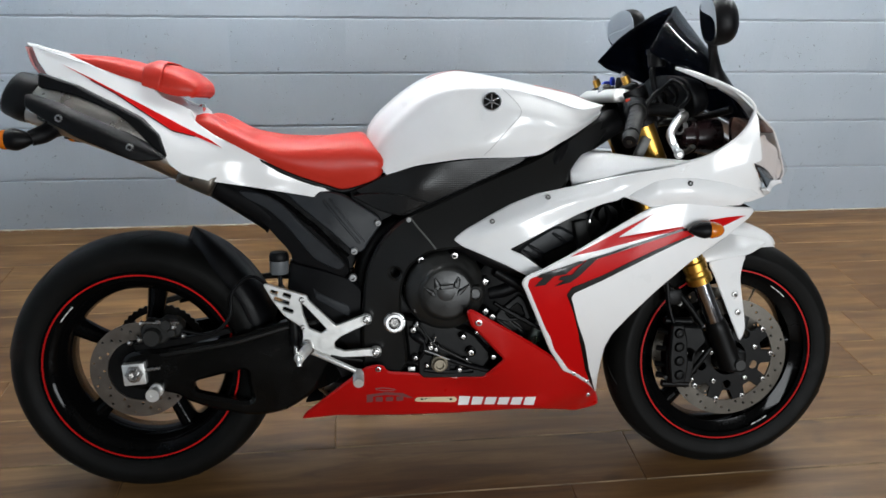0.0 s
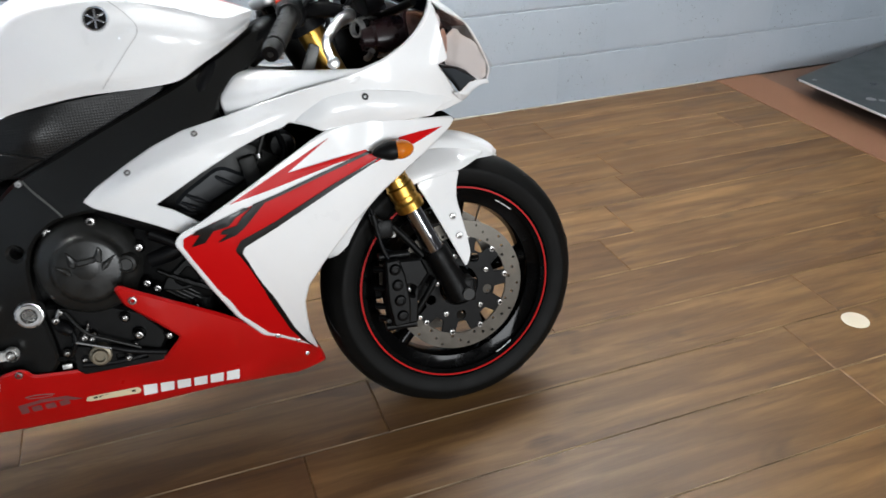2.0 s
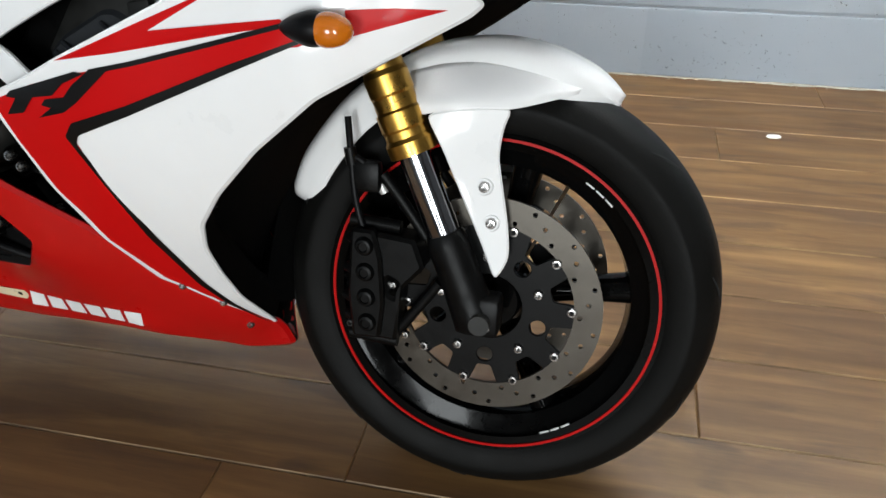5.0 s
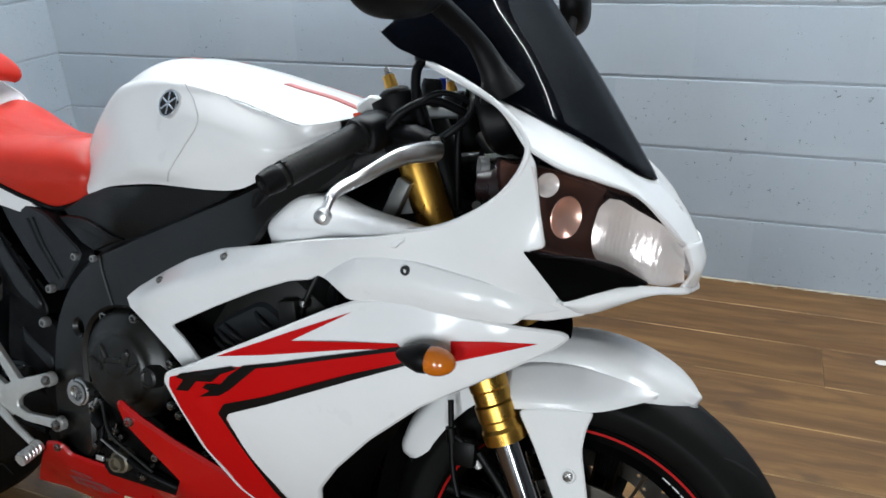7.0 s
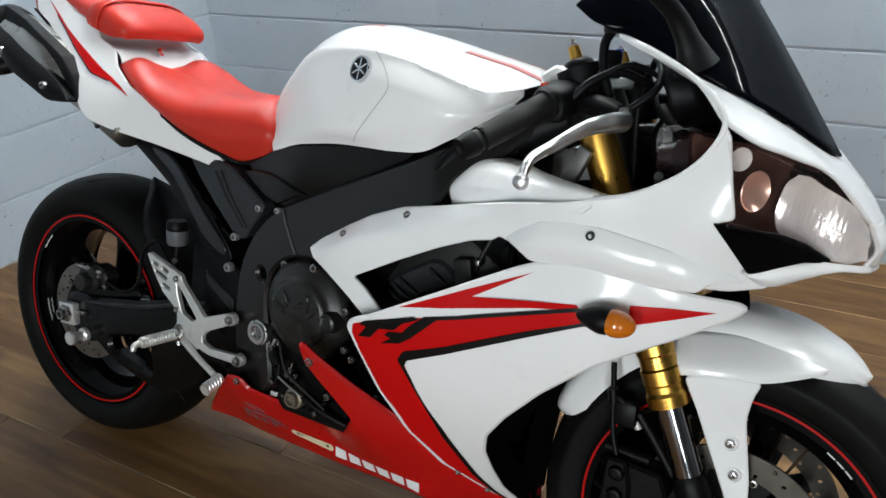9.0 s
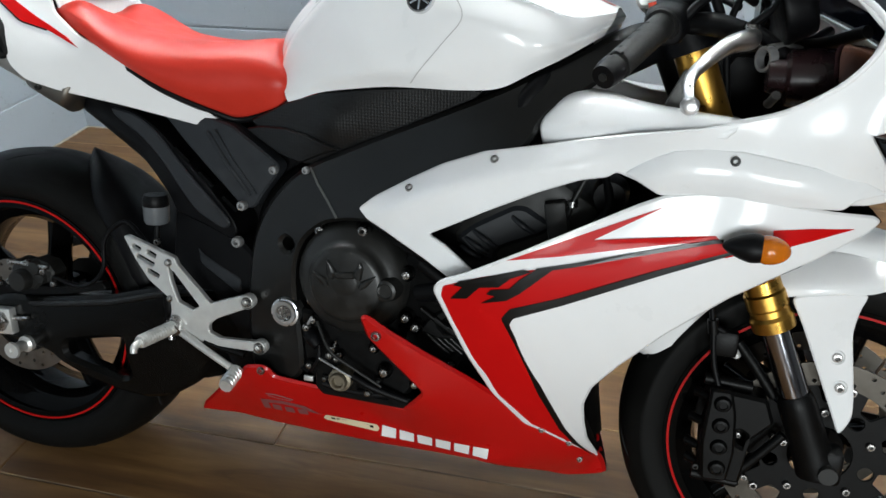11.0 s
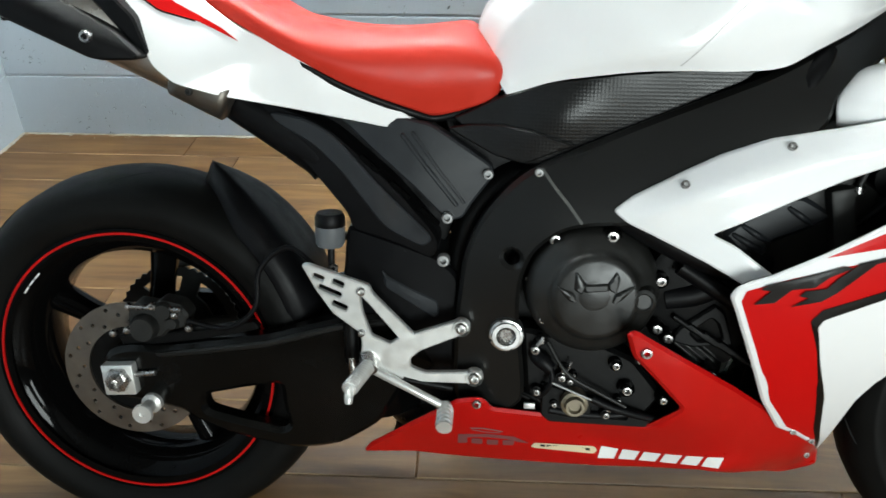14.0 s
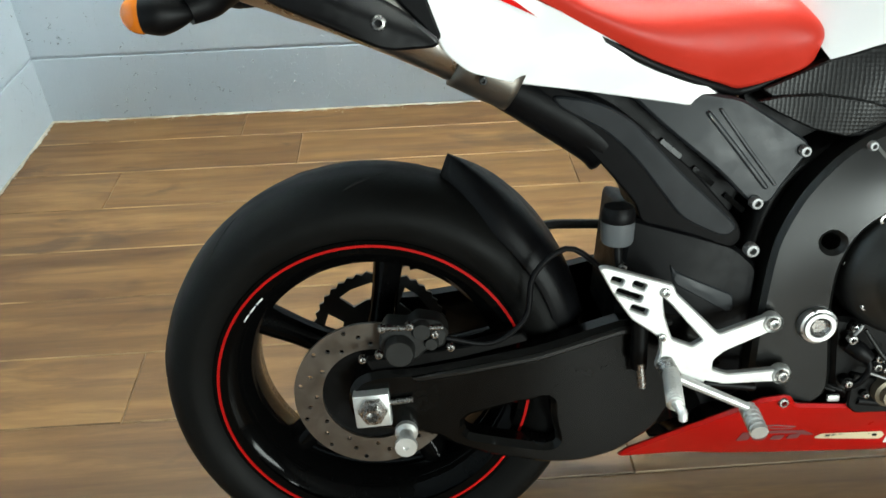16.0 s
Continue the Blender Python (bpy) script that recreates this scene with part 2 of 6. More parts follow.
def sheet(outline, front, back, holes=(), chamfer=.002, step=.016, r=.006, left=False):
    """A shaped plate: an outline in (x, z) with holes, its skin at the depth front, its back at the depth back; left: mirrored."""
    fr = front if callable(front) else (lambda x, z: front)
    bk = back if callable(back) else (lambda x, z: back)
    loops = [rounded(outline, r)] + [rounded(h, r * .7) for h in holes]
    pts, edges, rim = [], [], 0
    for n, lp in enumerate(loops):
        s = len(pts)
        pts += lp
        edges += [(s + i, s + (i + 1) % len(lp)) for i in range(len(lp))]
    rim = len(pts)
    if chamfer:
        for n, lp in enumerate(loops):
            s = len(pts)
            pts += offset(lp, chamfer if n == 0 else -chamfer)
            edges += [(s + i, s + (i + 1) % len(lp)) for i in range(len(lp))]
    if step:
        near = offset(loops[0], step * .45)
        x0, x1 = min(p.x for p in near), max(p.x for p in near)
        z0, z1 = min(p.y for p in near), max(p.y for p in near)
        holes_in = [offset(lp, -step * .45) for lp in loops[1:]]
        j, z = 0, z0
        while z < z1:
            x = x0 + (j % 2) * step * .5
            while x < x1:
                p = Vector((x, z))
                if inside(p, near) and not any(inside(p, h) for h in holes_in):
                    pts.append(p)
                x += step
            z += step * .87
            j += 1
    vs, _, faces, ov, _, _ = geometry.delaunay_2d_cdt(pts, edges, [], 0, 1e-5)

    def kept(f):
        c = sum((vs[i] for i in f), Vector((0, 0))) / len(f)
        return inside(c, loops[0]) and not any(inside(c, h) for h in loops[1:])

    faces = [f for f in faces if kept(f)]
    bm = bmesh.new()

    def put(x, y, z):
        return bm.verts.new((x, 2 * MID - y if left else y, z))

    edge = [any(o < rim for o in ids) for ids in ov]
    ring = [bool(chamfer) and any(rim <= o < 2 * rim for o in ids) for ids in ov]
    fv = [put(v.x, fr(v.x, v.y) + (chamfer if e else 0), v.y) for v, e in zip(vs, edge)]
    bv = [put(v.x, bk(v.x, v.y), v.y) for v in vs]
    used = {}
    for f in faces:
        a = sum(vs[p].x * vs[q].y - vs[q].x * vs[p].y for p, q in zip(f, f[1:] + f[:1]))
        f = list(f) if a > 0 else list(reversed(f))
        bm.faces.new([fv[i] for i in f])
        bm.faces.new([bv[i] for i in reversed(f)])
        for p, q in zip(f, f[1:] + f[:1]):
            used[p, q] = 1
    for p, q in used:
        if (q, p) not in used:
            bm.faces.new((fv[q], fv[p], bv[p], bv[q]))
    for v in [v for v in bm.verts if not v.link_faces]:
        bm.verts.remove(v)
    bmesh.ops.recalc_face_normals(bm, faces=bm.faces[:])
    for ids in (edge, ring):
        for i, j in used:
            if ids[i] and ids[j]:
                for a, b in ((fv[i], fv[j]), (bv[i], bv[j])):
                    e = bm.edges.get((a, b)) if a.is_valid and b.is_valid else None
                    if e is not None:
                        e.smooth = False
    return bm


def spline(P, n, closed=False):
    """n points along a Catmull-Rom curve through P."""
    P = [Vector(p) for p in P]
    m = len(P)
    out, spans = [], (m if closed else m - 1)
    for i in range(n):
        u = i * spans / (n if closed else n - 1)
        k = min(int(u), spans - 1)
        t = u - k
        if closed:
            a, b, c, d = (P[(k + j) % m] for j in (-1, 0, 1, 2))
        else:
            b, c = P[k], P[k + 1]
            a = P[k - 1] if k > 0 else 2 * b - c
            d = P[k + 2] if k + 2 < m else 2 * c - b
        out.append(.5 * (2 * b + (c - a) * t + (2 * a - 5 * b + 4 * c - d) * t * t + (3 * b - a - 3 * c + d) * t ** 3))
    return out


def skin(rows, nu, nv, both=False, closed=False, thick=0.0, left=False):
    """A smooth surface over a net of points. both: the right half is mirrored about the middle plane; closed: rows are rings."""
    dense = [spline(r, nv, closed) for r in rows]
    cols = [spline([r[j] for r in dense], nu) for j in range(nv)]
    bm = bmesh.new()
    for s in ((1, -1) if both else ((-1,) if left else (1,))):
        g = [[bm.verts.new((p.x, MID + s * (p.y - MID), p.z)) for p in col] for col in cols]
        for j in range(nv if closed else nv - 1):
            for i in range(nu - 1):
                q = (g[j][i], g[(j + 1) % nv][i], g[(j + 1) % nv][i + 1], g[j][i + 1])
                bm.faces.new(q if s > 0 else q[::-1])
    bmesh.ops.remove_doubles(bm, verts=bm.verts[:], dist=.0004)
    bmesh.ops.recalc_face_normals(bm, faces=bm.faces[:])
    if closed:
        bmesh.ops.holes_fill(bm, edges=[e for e in bm.edges if e.is_boundary], sides=0)
        bmesh.ops.recalc_face_normals(bm, faces=bm.faces[:])
    elif thick:
        bmesh.ops.solidify(bm, geom=bm.faces[:], thickness=thick)
        bmesh.ops.recalc_face_normals(bm, faces=bm.faces[:])
    return bm


def lathe(profile, centre, n=48, axis="Y", bm=None):
    """A turned part: profile of (radius, along), closed to the axis where the radius is 0."""
    bm = bm or bmesh.new()
    rings = []
    for r, h in profile:
        ring = []
        for i in range(n if r > 1e-6 else 1):
            a = 2 * math.pi * i / n
            c, s = r * math.cos(a), r * math.sin(a)
            co = {"Y": (c, h, s), "X": (h, c, s), "Z": (c, s, h)}[axis]
            ring.append(bm.verts.new(Vector(centre) + Vector(co)))
        rings.append(ring)
    for a, b in zip(rings, rings[1:]):
        for i in range(n):
            if len(a) == 1 and len(b) == 1:
                continue
            if len(a) == 1:
                bm.faces.new((a[0], b[i], b[(i + 1) % n]))
            elif len(b) == 1:
                bm.faces.new((a[i], b[0], a[(i + 1) % n]))
            else:
                bm.faces.new((a[i], b[i], b[(i + 1) % n], a[(i + 1) % n]))
    bmesh.ops.recalc_face_normals(bm, faces=bm.faces[:])
    return creased(bm, 44)


def tube(path, radius, n=20, seg=10, bm=None, flat=1.0):
    """A pipe along a smooth curve; radius: one number, or one for each given point."""
    bm = bm or bmesh.new()
    P = spline(path, n)
    rad = radius if isinstance(radius, (list, tuple)) else [radius] * len(path)
    rings, side = [], None
    for i, p in enumerate(P):
        d = (P[min(i + 1, n - 1)] - P[max(i - 1, 0)]).normalized()
        if side is None:
            side = d.orthogonal().normalized()
        side = (side - d * side.dot(d)).normalized()
        up = d.cross(side)
        u = i * (len(rad) - 1) / (n - 1)
        k = min(int(u), len(rad) - 2) if len(rad) > 1 else 0
        r = rad[k] + (rad[k + 1] - rad[k]) * (u - k)
        rings.append([bm.verts.new(p + (side * math.cos(a) + up * math.sin(a) * flat) * r) for a in (2 * math.pi * j / seg for j in range(seg))])
    for a, b in zip(rings, rings[1:]):
        for j in range(seg):
            bm.faces.new((a[j], a[(j + 1) % seg], b[(j + 1) % seg], b[j]))
    bm.faces.new(rings[0][::-1])
    bm.faces.new(rings[-1])
    bmesh.ops.recalc_face_normals(bm, faces=bm.faces[:])
    return creased(bm, 60)


def rod(a, b, r0, r1=None, seg=16, bm=None):
    return tube([a, b], [r0, r0 if r1 is None else r1], 2, seg, bm)


_bolts = {}


def bolt(parent, x, y, z, r=.006, material=None, out=(0, -1, 0)):
    """A button-head socket screw that faces out."""
    key = (round(r, 4), material.name)
    if key not in _bolts:
        bm = lathe([(0, r * .35), (r * .46, r * .35), (r * .48, -r * .5), (r * .8, -r * .46), (r * .96, -r * .15), (r * .96, r * .8)], (0, 0, 0), 12)
        me = bpy.data.meshes.new("bolt")
        bm.to_mesh(me)
        bm.free()
        me.materials.append(material)
        for p in me.polygons:
            p.use_smooth = True
        _bolts[key] = me
    ob = new("bolt", _bolts[key])
    ob.parent = parent
    q = Vector((0, -1, 0)).rotation_difference(Vector(out))
    ob.matrix_basis = Matrix.LocRotScale((x, y, z), q, None)
    return ob


def block(parent, name, material, x0, x1, y0, y1, z0, z1, bevel=.004, label="", turn=None):
    bm = box_bm(x0, x1, y0, y1, z0, z1, bevel)
    if turn:
        c = Vector(((x0 + x1) / 2, (y0 + y1) / 2, (z0 + z1) / 2))
        bmesh.ops.rotate(bm, cent=c, matrix=Euler([radians(a) for a in turn]).to_matrix(), verts=bm.verts[:])
    return sharp(part(name, bm, material, parent, label))

# ---------------------------------------------------------------- vehicle materials
def speckled(name, color, rough, metal=0.0, vary=.12, scale=40.0, bump=0.0, bump_scale=200.0, **more):
    """A material with two scales of faint wear."""
    m = mat(name, color, rough, metal, **more)
    n = Nodes(m)
    v = n.coords()
    f = n.noise(v, scale, 5, .6)
    g = n.noise(v, scale * .12, 3, .5)
    lo, hi = tuple(c * (1 - vary) for c in color), tuple(min(1, c * (1 + vary)) for c in color)
    n.base(n.mix(n.ramp(f, [(.3, lo), (.7, hi)]), color, n.grey(g, .1, .8)))
    n.rough(n.grey(f, max(.02, rough - .08), rough + .08))
    if bump:
        n.bump(n.noise(v, bump_scale, 3), bump, .001)
    return m


def pearl(name, color):
    m = speckled(name, color, .34, vary=.02, scale=14, Specular_IOR_Level=.25, Coat_Weight=.6, Coat_Roughness=.10)
    return m


M_WHITE = pearl("white_pearl_paint", (.84, .84, .84))
M_RED = pearl("red_gloss_paint", (.46, .0035, .004))
M_DRED = mat("red_graphic", (.52, .004, .005), .32, Specular_IOR_Level=.12, Coat_Weight=.07, Coat_Roughness=.06)
M_DBLK = mat("black_graphic", (.004, .004, .004), .32, Specular_IOR_Level=.25, Coat_Weight=.15)
M_DWHT = mat("white_graphic", (.85, .85, .84), .35)
M_SEAM = mat("panel_seam", (.50, .49, .49), .5)
M_DGREY = mat("grey_graphic", (.20, .06, .06), .4)
M_DCREAM = mat("cream_graphic", (.72, .60, .40), .45)
M_FADED = mat("faded_red_graphic", (.50, .15, .14), .35)
M_STRIPE = mat("red_rim_tape", (.44, .006, .006), .4, Specular_IOR_Level=.12)
M_SATIN = speckled("satin_black_plastic", (.0025, .0025, .003), .46, vary=.3, Specular_IOR_Level=.16, bump=.15, bump_scale=900)
M_SATIN2 = speckled("grey_black_plastic", (.019, .021, .024), .43, vary=.25, Specular_IOR_Level=.34, bump=.12, bump_scale=900)
M_FRAME = mat("black_frame_paint", (.0045, .0045, .0042), .31, Specular_IOR_Level=.44)
_n = Nodes(M_FRAME)
_n.rough(_n.grey(_n.noise(_n.coords(), 3.0, 3), .27, .34))
_n.bump(_n.noise(_n.coords(), 700, 2), .06, .001)
M_GLOSS = speckled("gloss_black_paint", (.002, .002, .002), .10, vary=.2, scale=20, Specular_IOR_Level=.06, Coat_Weight=.03, Coat_Roughness=.04)
M_ARM = speckled("gloss_arm_paint", (.0025, .0025, .0023), .22, vary=.25, scale=15, Specular_IOR_Level=.15, Coat_Weight=.06, Coat_Roughness=.06)
M_ENGINE = speckled("engine_black", (.0022, .0022, .0022), .42, .0, Specular_IOR_Level=.15, vary=.3, scale=60, bump=.2, bump_scale=500)
M_DARK = speckled("dark_metal", (.012, .012, .011), .5, .2, vary=.35, scale=45)
M_RUBBER = speckled("tyre_rubber", (.0045, .0045, .0042), .55, vary=.3, Specular_IOR_Level=.10, scale=18, bump=.25, bump_scale=260)
M_INNER = mat("matte_inner_plastic", (.002, .002, .002), .8, Specular_IOR_Level=.04)
M_GROOVE = mat("tyre_groove", (.003, .003, .003), .9)
M_GRIP = speckled("grip_rubber", (.006, .006, .006), .6, Specular_IOR_Level=.28, vary=.25, scale=60, bump=.5, bump_scale=420)
M_SEAT = speckled("red_vinyl", (.53, .030, .017), .42, Specular_IOR_Level=.32, vary=.08, scale=22, bump=.12, bump_scale=420)
M_ALU = speckled("satin_aluminium", (.74, .74, .72), .38, .65, vary=.1, scale=60)
M_POLISH = speckled("polished_aluminium", (.70, .70, .70), .34, 1.0, vary=.06, scale=40)
M_CHROME = mat("chrome", (.72, .73, .74), .08, 1.0)
M_BROWNBLK = speckled("brown_black_plastic", (.024, .011, .012), .28, vary=.2, scale=30)
M_SLIDER = speckled("dark_chrome_slider", (.34, .34, .36), .14, 1.0, vary=.1, scale=20)
M_COVER = speckled("satin_engine_cover", (.011, .011, .0102), .36, .0, Specular_IOR_Level=.45, vary=.25, scale=50, bump=.1, bump_scale=500)
M_BRACKET = speckled("dull_bracket", (.30, .30, .30), .5, .6, vary=.2, scale=60)
M_DULL = speckled("dull_grey_plate", (.13, .13, .125), .5, .4, vary=.2, scale=60)
M_WELD = speckled("highlit_weld", (.10, .10, .095), .5, .5, vary=.2, scale=60)
M_SCREW = speckled("steel_screw", (.40, .39, .38), .27, 1.0, vary=.15, scale=300)
M_GOLD = speckled("gold_anodised", (.60, .34, .07), .33, 1.0, vary=.08, scale=30)
M_STEEL = speckled("brushed_muffler_steel", (.46, .44, .41), .30, 1.0, vary=.12, scale=25)
M_COLLAR = speckled("dark_steel_collar", (.17, .155, .135), .42, .9, vary=.2, scale=25)
M_DISC = speckled("brake_disc_steel", (.18, .157, .133), .38, .9, vary=.22, scale=35)
M_FDISC = speckled("dark_disc_steel", (.085, .077, .066), .36, .9, vary=.25, scale=35)
M_AMBER = mat("amber_lens", (.85, .22, .01), .12, Transmission_Weight=.35, IOR=1.45, Coat_Weight=.5)
M_TAILRED = mat("red_lens", (.80, .28, .25), .15, Transmission_Weight=.4)
M_RES = mat("milky_reservoir", (.13, .14, .15), .3, Transmission_Weight=.2)
M_BLUE = mat("blue_anodised", (.02, .05, .45), .3, .6)
M_ORANGE = mat("red_switch", (.75, .06, .02), .4)
M_LENS = mat("clear_lens", (.05, .04, .04), .03, IOR=1.5)
M_SCREEN = mat("smoke_screen", (.003, .004, .007), .03, IOR=1.3, Specular_IOR_Level=.22)


def smoked(m, tint, share):
    """A tinted see-through sheet with a glossy face."""
    t = m.node_tree
    clear = t.nodes.new("ShaderNodeBsdfTransparent")
    clear.inputs[0].default_value = (*tint, 1)
    both = t.nodes.new("ShaderNodeMixShader")
    both.inputs[0].default_value = share
    t.links.new(clear.outputs[0], both.inputs[1])
    t.links.new(t.nodes["Principled BSDF"].outputs[0], both.inputs[2])
    t.links.new(both.outputs[0], t.nodes["Material Output"].inputs[0])


smoked(M_SCREEN, (.05, .06, .085), .45)
smoked(M_LENS, (.99, .97, .962), .05)
M_MIRRORGLASS = mat("mirror_glass", (.8, .82, .84), .02, 1.0)
M_BOWL = mat("lamp_reflector", (.97, .95, .94), .13, .28)
_n = Nodes(M_BOWL)
_n.bump(_n.noise(_n.coords((1, 1, .5)), 95, 4), .45, .003)


def hex_plastic():
    """Black cover moulded with small raised cells."""
    m = mat("cell_textured_plastic", (.004, .004, .004), .34, Specular_IOR_Level=.35)
    n = Nodes(m)
    v = n.coords((1, .2, 1))
    w = n.node("ShaderNodeTexVoronoi", Scale=210.0, Randomness=0.12)
    n.link(v, w.inputs["Vector"])
    n.bump(w.outputs["Distance"], .22, .002)
    n.rough(n.grey(n.noise(v, 12, 3), .28, .42))
    return m


M_CELL = hex_plastic()

# ---------------------------------------------------------------- motorcycle: wheels
LEAN, YAW = 15.0, -1.5
bike = new("motorcycle")
tagged(bike, "white and red sports motorcycle with red seats, parked leaning over", "motorcycle")
bike.matrix_basis = pose(.03, -.066, 0, 0, 0, YAW) @ pose(0, 0, 0, -LEAN)


def hub(name, label=""):
    ob = new(name)
    ob.parent = bike
    return tagged(ob, label)


def wheel(name, cx, cz, R, w, rim_r, rim_w, spokes, spoke_w, start, mid=MID):
    ob = hub(name)
    c = (cx, mid, cz)
    # tyre: from bead to bead over the crown
    half = [(rim_r + .002, rim_w * .93), (rim_r + .016, w * .93), (rim_r + .036, w), (R - .030, w * .93), (R - .014, w * .72), (R - .004, w * .40), (R, 0)]
    prof = spline([(r, h, 0) for r, h in half], 26)
    prof = [(p.x, p.y) for p in prof]
    prof += [(r, -h) for r, h in reversed(prof[:-1])]
    part("tyre", lathe(prof, c, 128), M_RUBBER, ob, "worn black road tyre")
    # rim: barrel, flanges and the red tape
    rp = [(rim_r - .004, rim_w), (rim_r + .006, rim_w + .001), (rim_r + .006, rim_w - .008), (rim_r - .006, rim_w - .014), (rim_r - .030, rim_w * .6), (rim_r - .036, 0)]
    rp = rp + [(r, -h) for r, h in reversed(rp[:-1])]
    inner = [(r - (.010 if abs(h) > rim_w * .7 else .008), h * .985) for r, h in reversed(rp)]
    part("rim", lathe(rp + inner + rp[:1], c, 128), M_GLOSS, ob, "gloss black cast rim")
    for s in (-1, 1):
        y = s * (rim_w + .0022)
        part("rim_tape", lathe([(rim_r - .0034, y - s * .002), (rim_r - .0034, y), (rim_r + .0002, y), (rim_r + .0002, y - s * .002), (rim_r - .0034, y - s * .002)], c, 128), M_STRIPE, ob, "thin red rim tape")
    part("wheel_hub", lathe([(0, -rim_w * .95), (.036, -rim_w * .95), (.045, -rim_w * .7), (.050, 0), (.045, rim_w * .7), (.036, rim_w * .95), (0, rim_w * .95)], c, 40), M_GLOSS, ob)
    for k in range(spokes):
        a = radians(start + 360 * k / spokes)
        d = Vector((math.cos(a), 0, math.sin(a)))
        p0, p1 = Vector(c) + d * .035, Vector(c) + d * (rim_r - .022)
        bm = tube([p0, (p0 + p1) / 2, p1], [spoke_w * 1.25, spoke_w, spoke_w * 1.3], 8, 12)
        for v in bm.verts:
            v.co.y = mid + (v.co.y - mid) * 1.25
        part("spoke", bm, M_GLOSS, ob)
    return ob


def grooves(ob, cx, cz, R, w, count, mid=MID):
    """Short curved tread cuts either side of the crown."""
    for k in range(count):
        for s in (-1, 1):
            a0 = 360 * (k + (.5 if s > 0 else 0)) / count
            pts = []
            for i in range(5):
                a, h = radians(a0 + i * 3.6), s * w * (.14 + .15 * i)
                r = R - .0035 - .055 * (abs(h) / w) ** 2.6 * .42
                pts.append((cx + r * math.cos(a), mid + h, cz + r * math.sin(a)))
            part("tread_groove", tube(pts, [.0008, .0022, .0026, .0022, .0008], 10, 6), M_GROOVE, ob)


RW, FW, FMID = (-.003, .317), (1.403, .295), .009
rear_wheel = wheel("rear_wheel", *RW, .306, .094, .2195, .081, 5, .019, 153)
grooves(rear_wheel, *RW, .306, .094, 9)
front_wheel = wheel("front_wheel", *FW, .296, .060, .2195, .052, 5, .017, 8, FMID)
grooves(front_wheel, *FW, .296, .060, 10, FMID)
# white rim lettering, unreadable
for cx, cz, ang, y in ((*RW, 140, MID - .0835), (*FW, 52, FMID - .0555), (*FW, 300, FMID - .0555)):
    for k in range(3):
        a = radians(ang + (k - 1) * 4.4)
        bm = box_bm(-.0065, .0065, -.0006, .0006, -.0028, .0028)
        bmesh.ops.transform(bm, verts=bm.verts[:], matrix=Matrix.Translation((cx + .206 * math.cos(a), y + .005, cz + .206 * math.sin(a))) @ Euler((0, -a + math.pi / 2, 0)).to_matrix().to_4x4())
        part("rim_marking", bm, M_DWHT, rear_wheel if cx < 1 else front_wheel)


def drilled_disc(parent, name, cx, y, cz, r0, r1, thick, rows, count, label, steel=M_DISC):
    """A brake disc with drilled holes all round."""
    loop = [(cx + r1 * math.cos(a), cz + r1 * math.sin(a)) for a in (2 * math.pi * i / 72 for i in range(72))]
    holes = [[(cx + r0 * math.cos(a), cz + r0 * math.sin(a)) for a in (2 * math.pi * i / 48 for i in range(48))]]
    for k in range(count):
        a = 2 * math.pi * k / count
        rr = rows[k % len(rows)]
        holes.append([(cx + rr * math.cos(a) + .0036 * math.cos(b), cz + rr * math.sin(a) + .0036 * math.sin(b)) for b in (2 * math.pi * i / 6 for i in range(6))])
    return sharp(part(name, sheet(loop, y, y + thick, holes, chamfer=0, step=0, r=.0005), steel, parent, label))


drilled_disc(rear_wheel, "brake_disc", *RW[:1], MID - .094, RW[1], .072, .111, .005, (.080, .092, .103), 36, "drilled steel rear brake disc")
part("disc_carrier", lathe([(.03, -.086), (.074, -.088), (.076, -.083), (.03, -.080)], (RW[0], MID, RW[1]), 40), M_ENGINE, rear_wheel)
# chain sprocket on the far side
sp = [(RW[0] + r * math.cos(a), RW[1] + r * math.sin(a)) for i in range(84) for a in [2 * math.pi * i / 84] for r in [.109 if i % 2 else .1045]]
part("sprocket", sheet(sp, MID + .092, MID + .098, [[(RW[0] + .09 * math.cos(a), RW[1] + .09 * math.sin(a)) for a in [2 * math.pi * (k + j / 4) / 5 for j in (.6, 1.4, 2.6, 3.4)]] + [(RW[0] + .062 * math.cos(a), RW[1] + .062 * math.sin(a)) for a in [2 * math.pi * (k + j / 4) / 5 for j in (3.2, 2.0, .8)]] for k in range(5)], chamfer=0, step=0, r=.0008), M_DARK, rear_wheel, "dark steel chain sprocket")
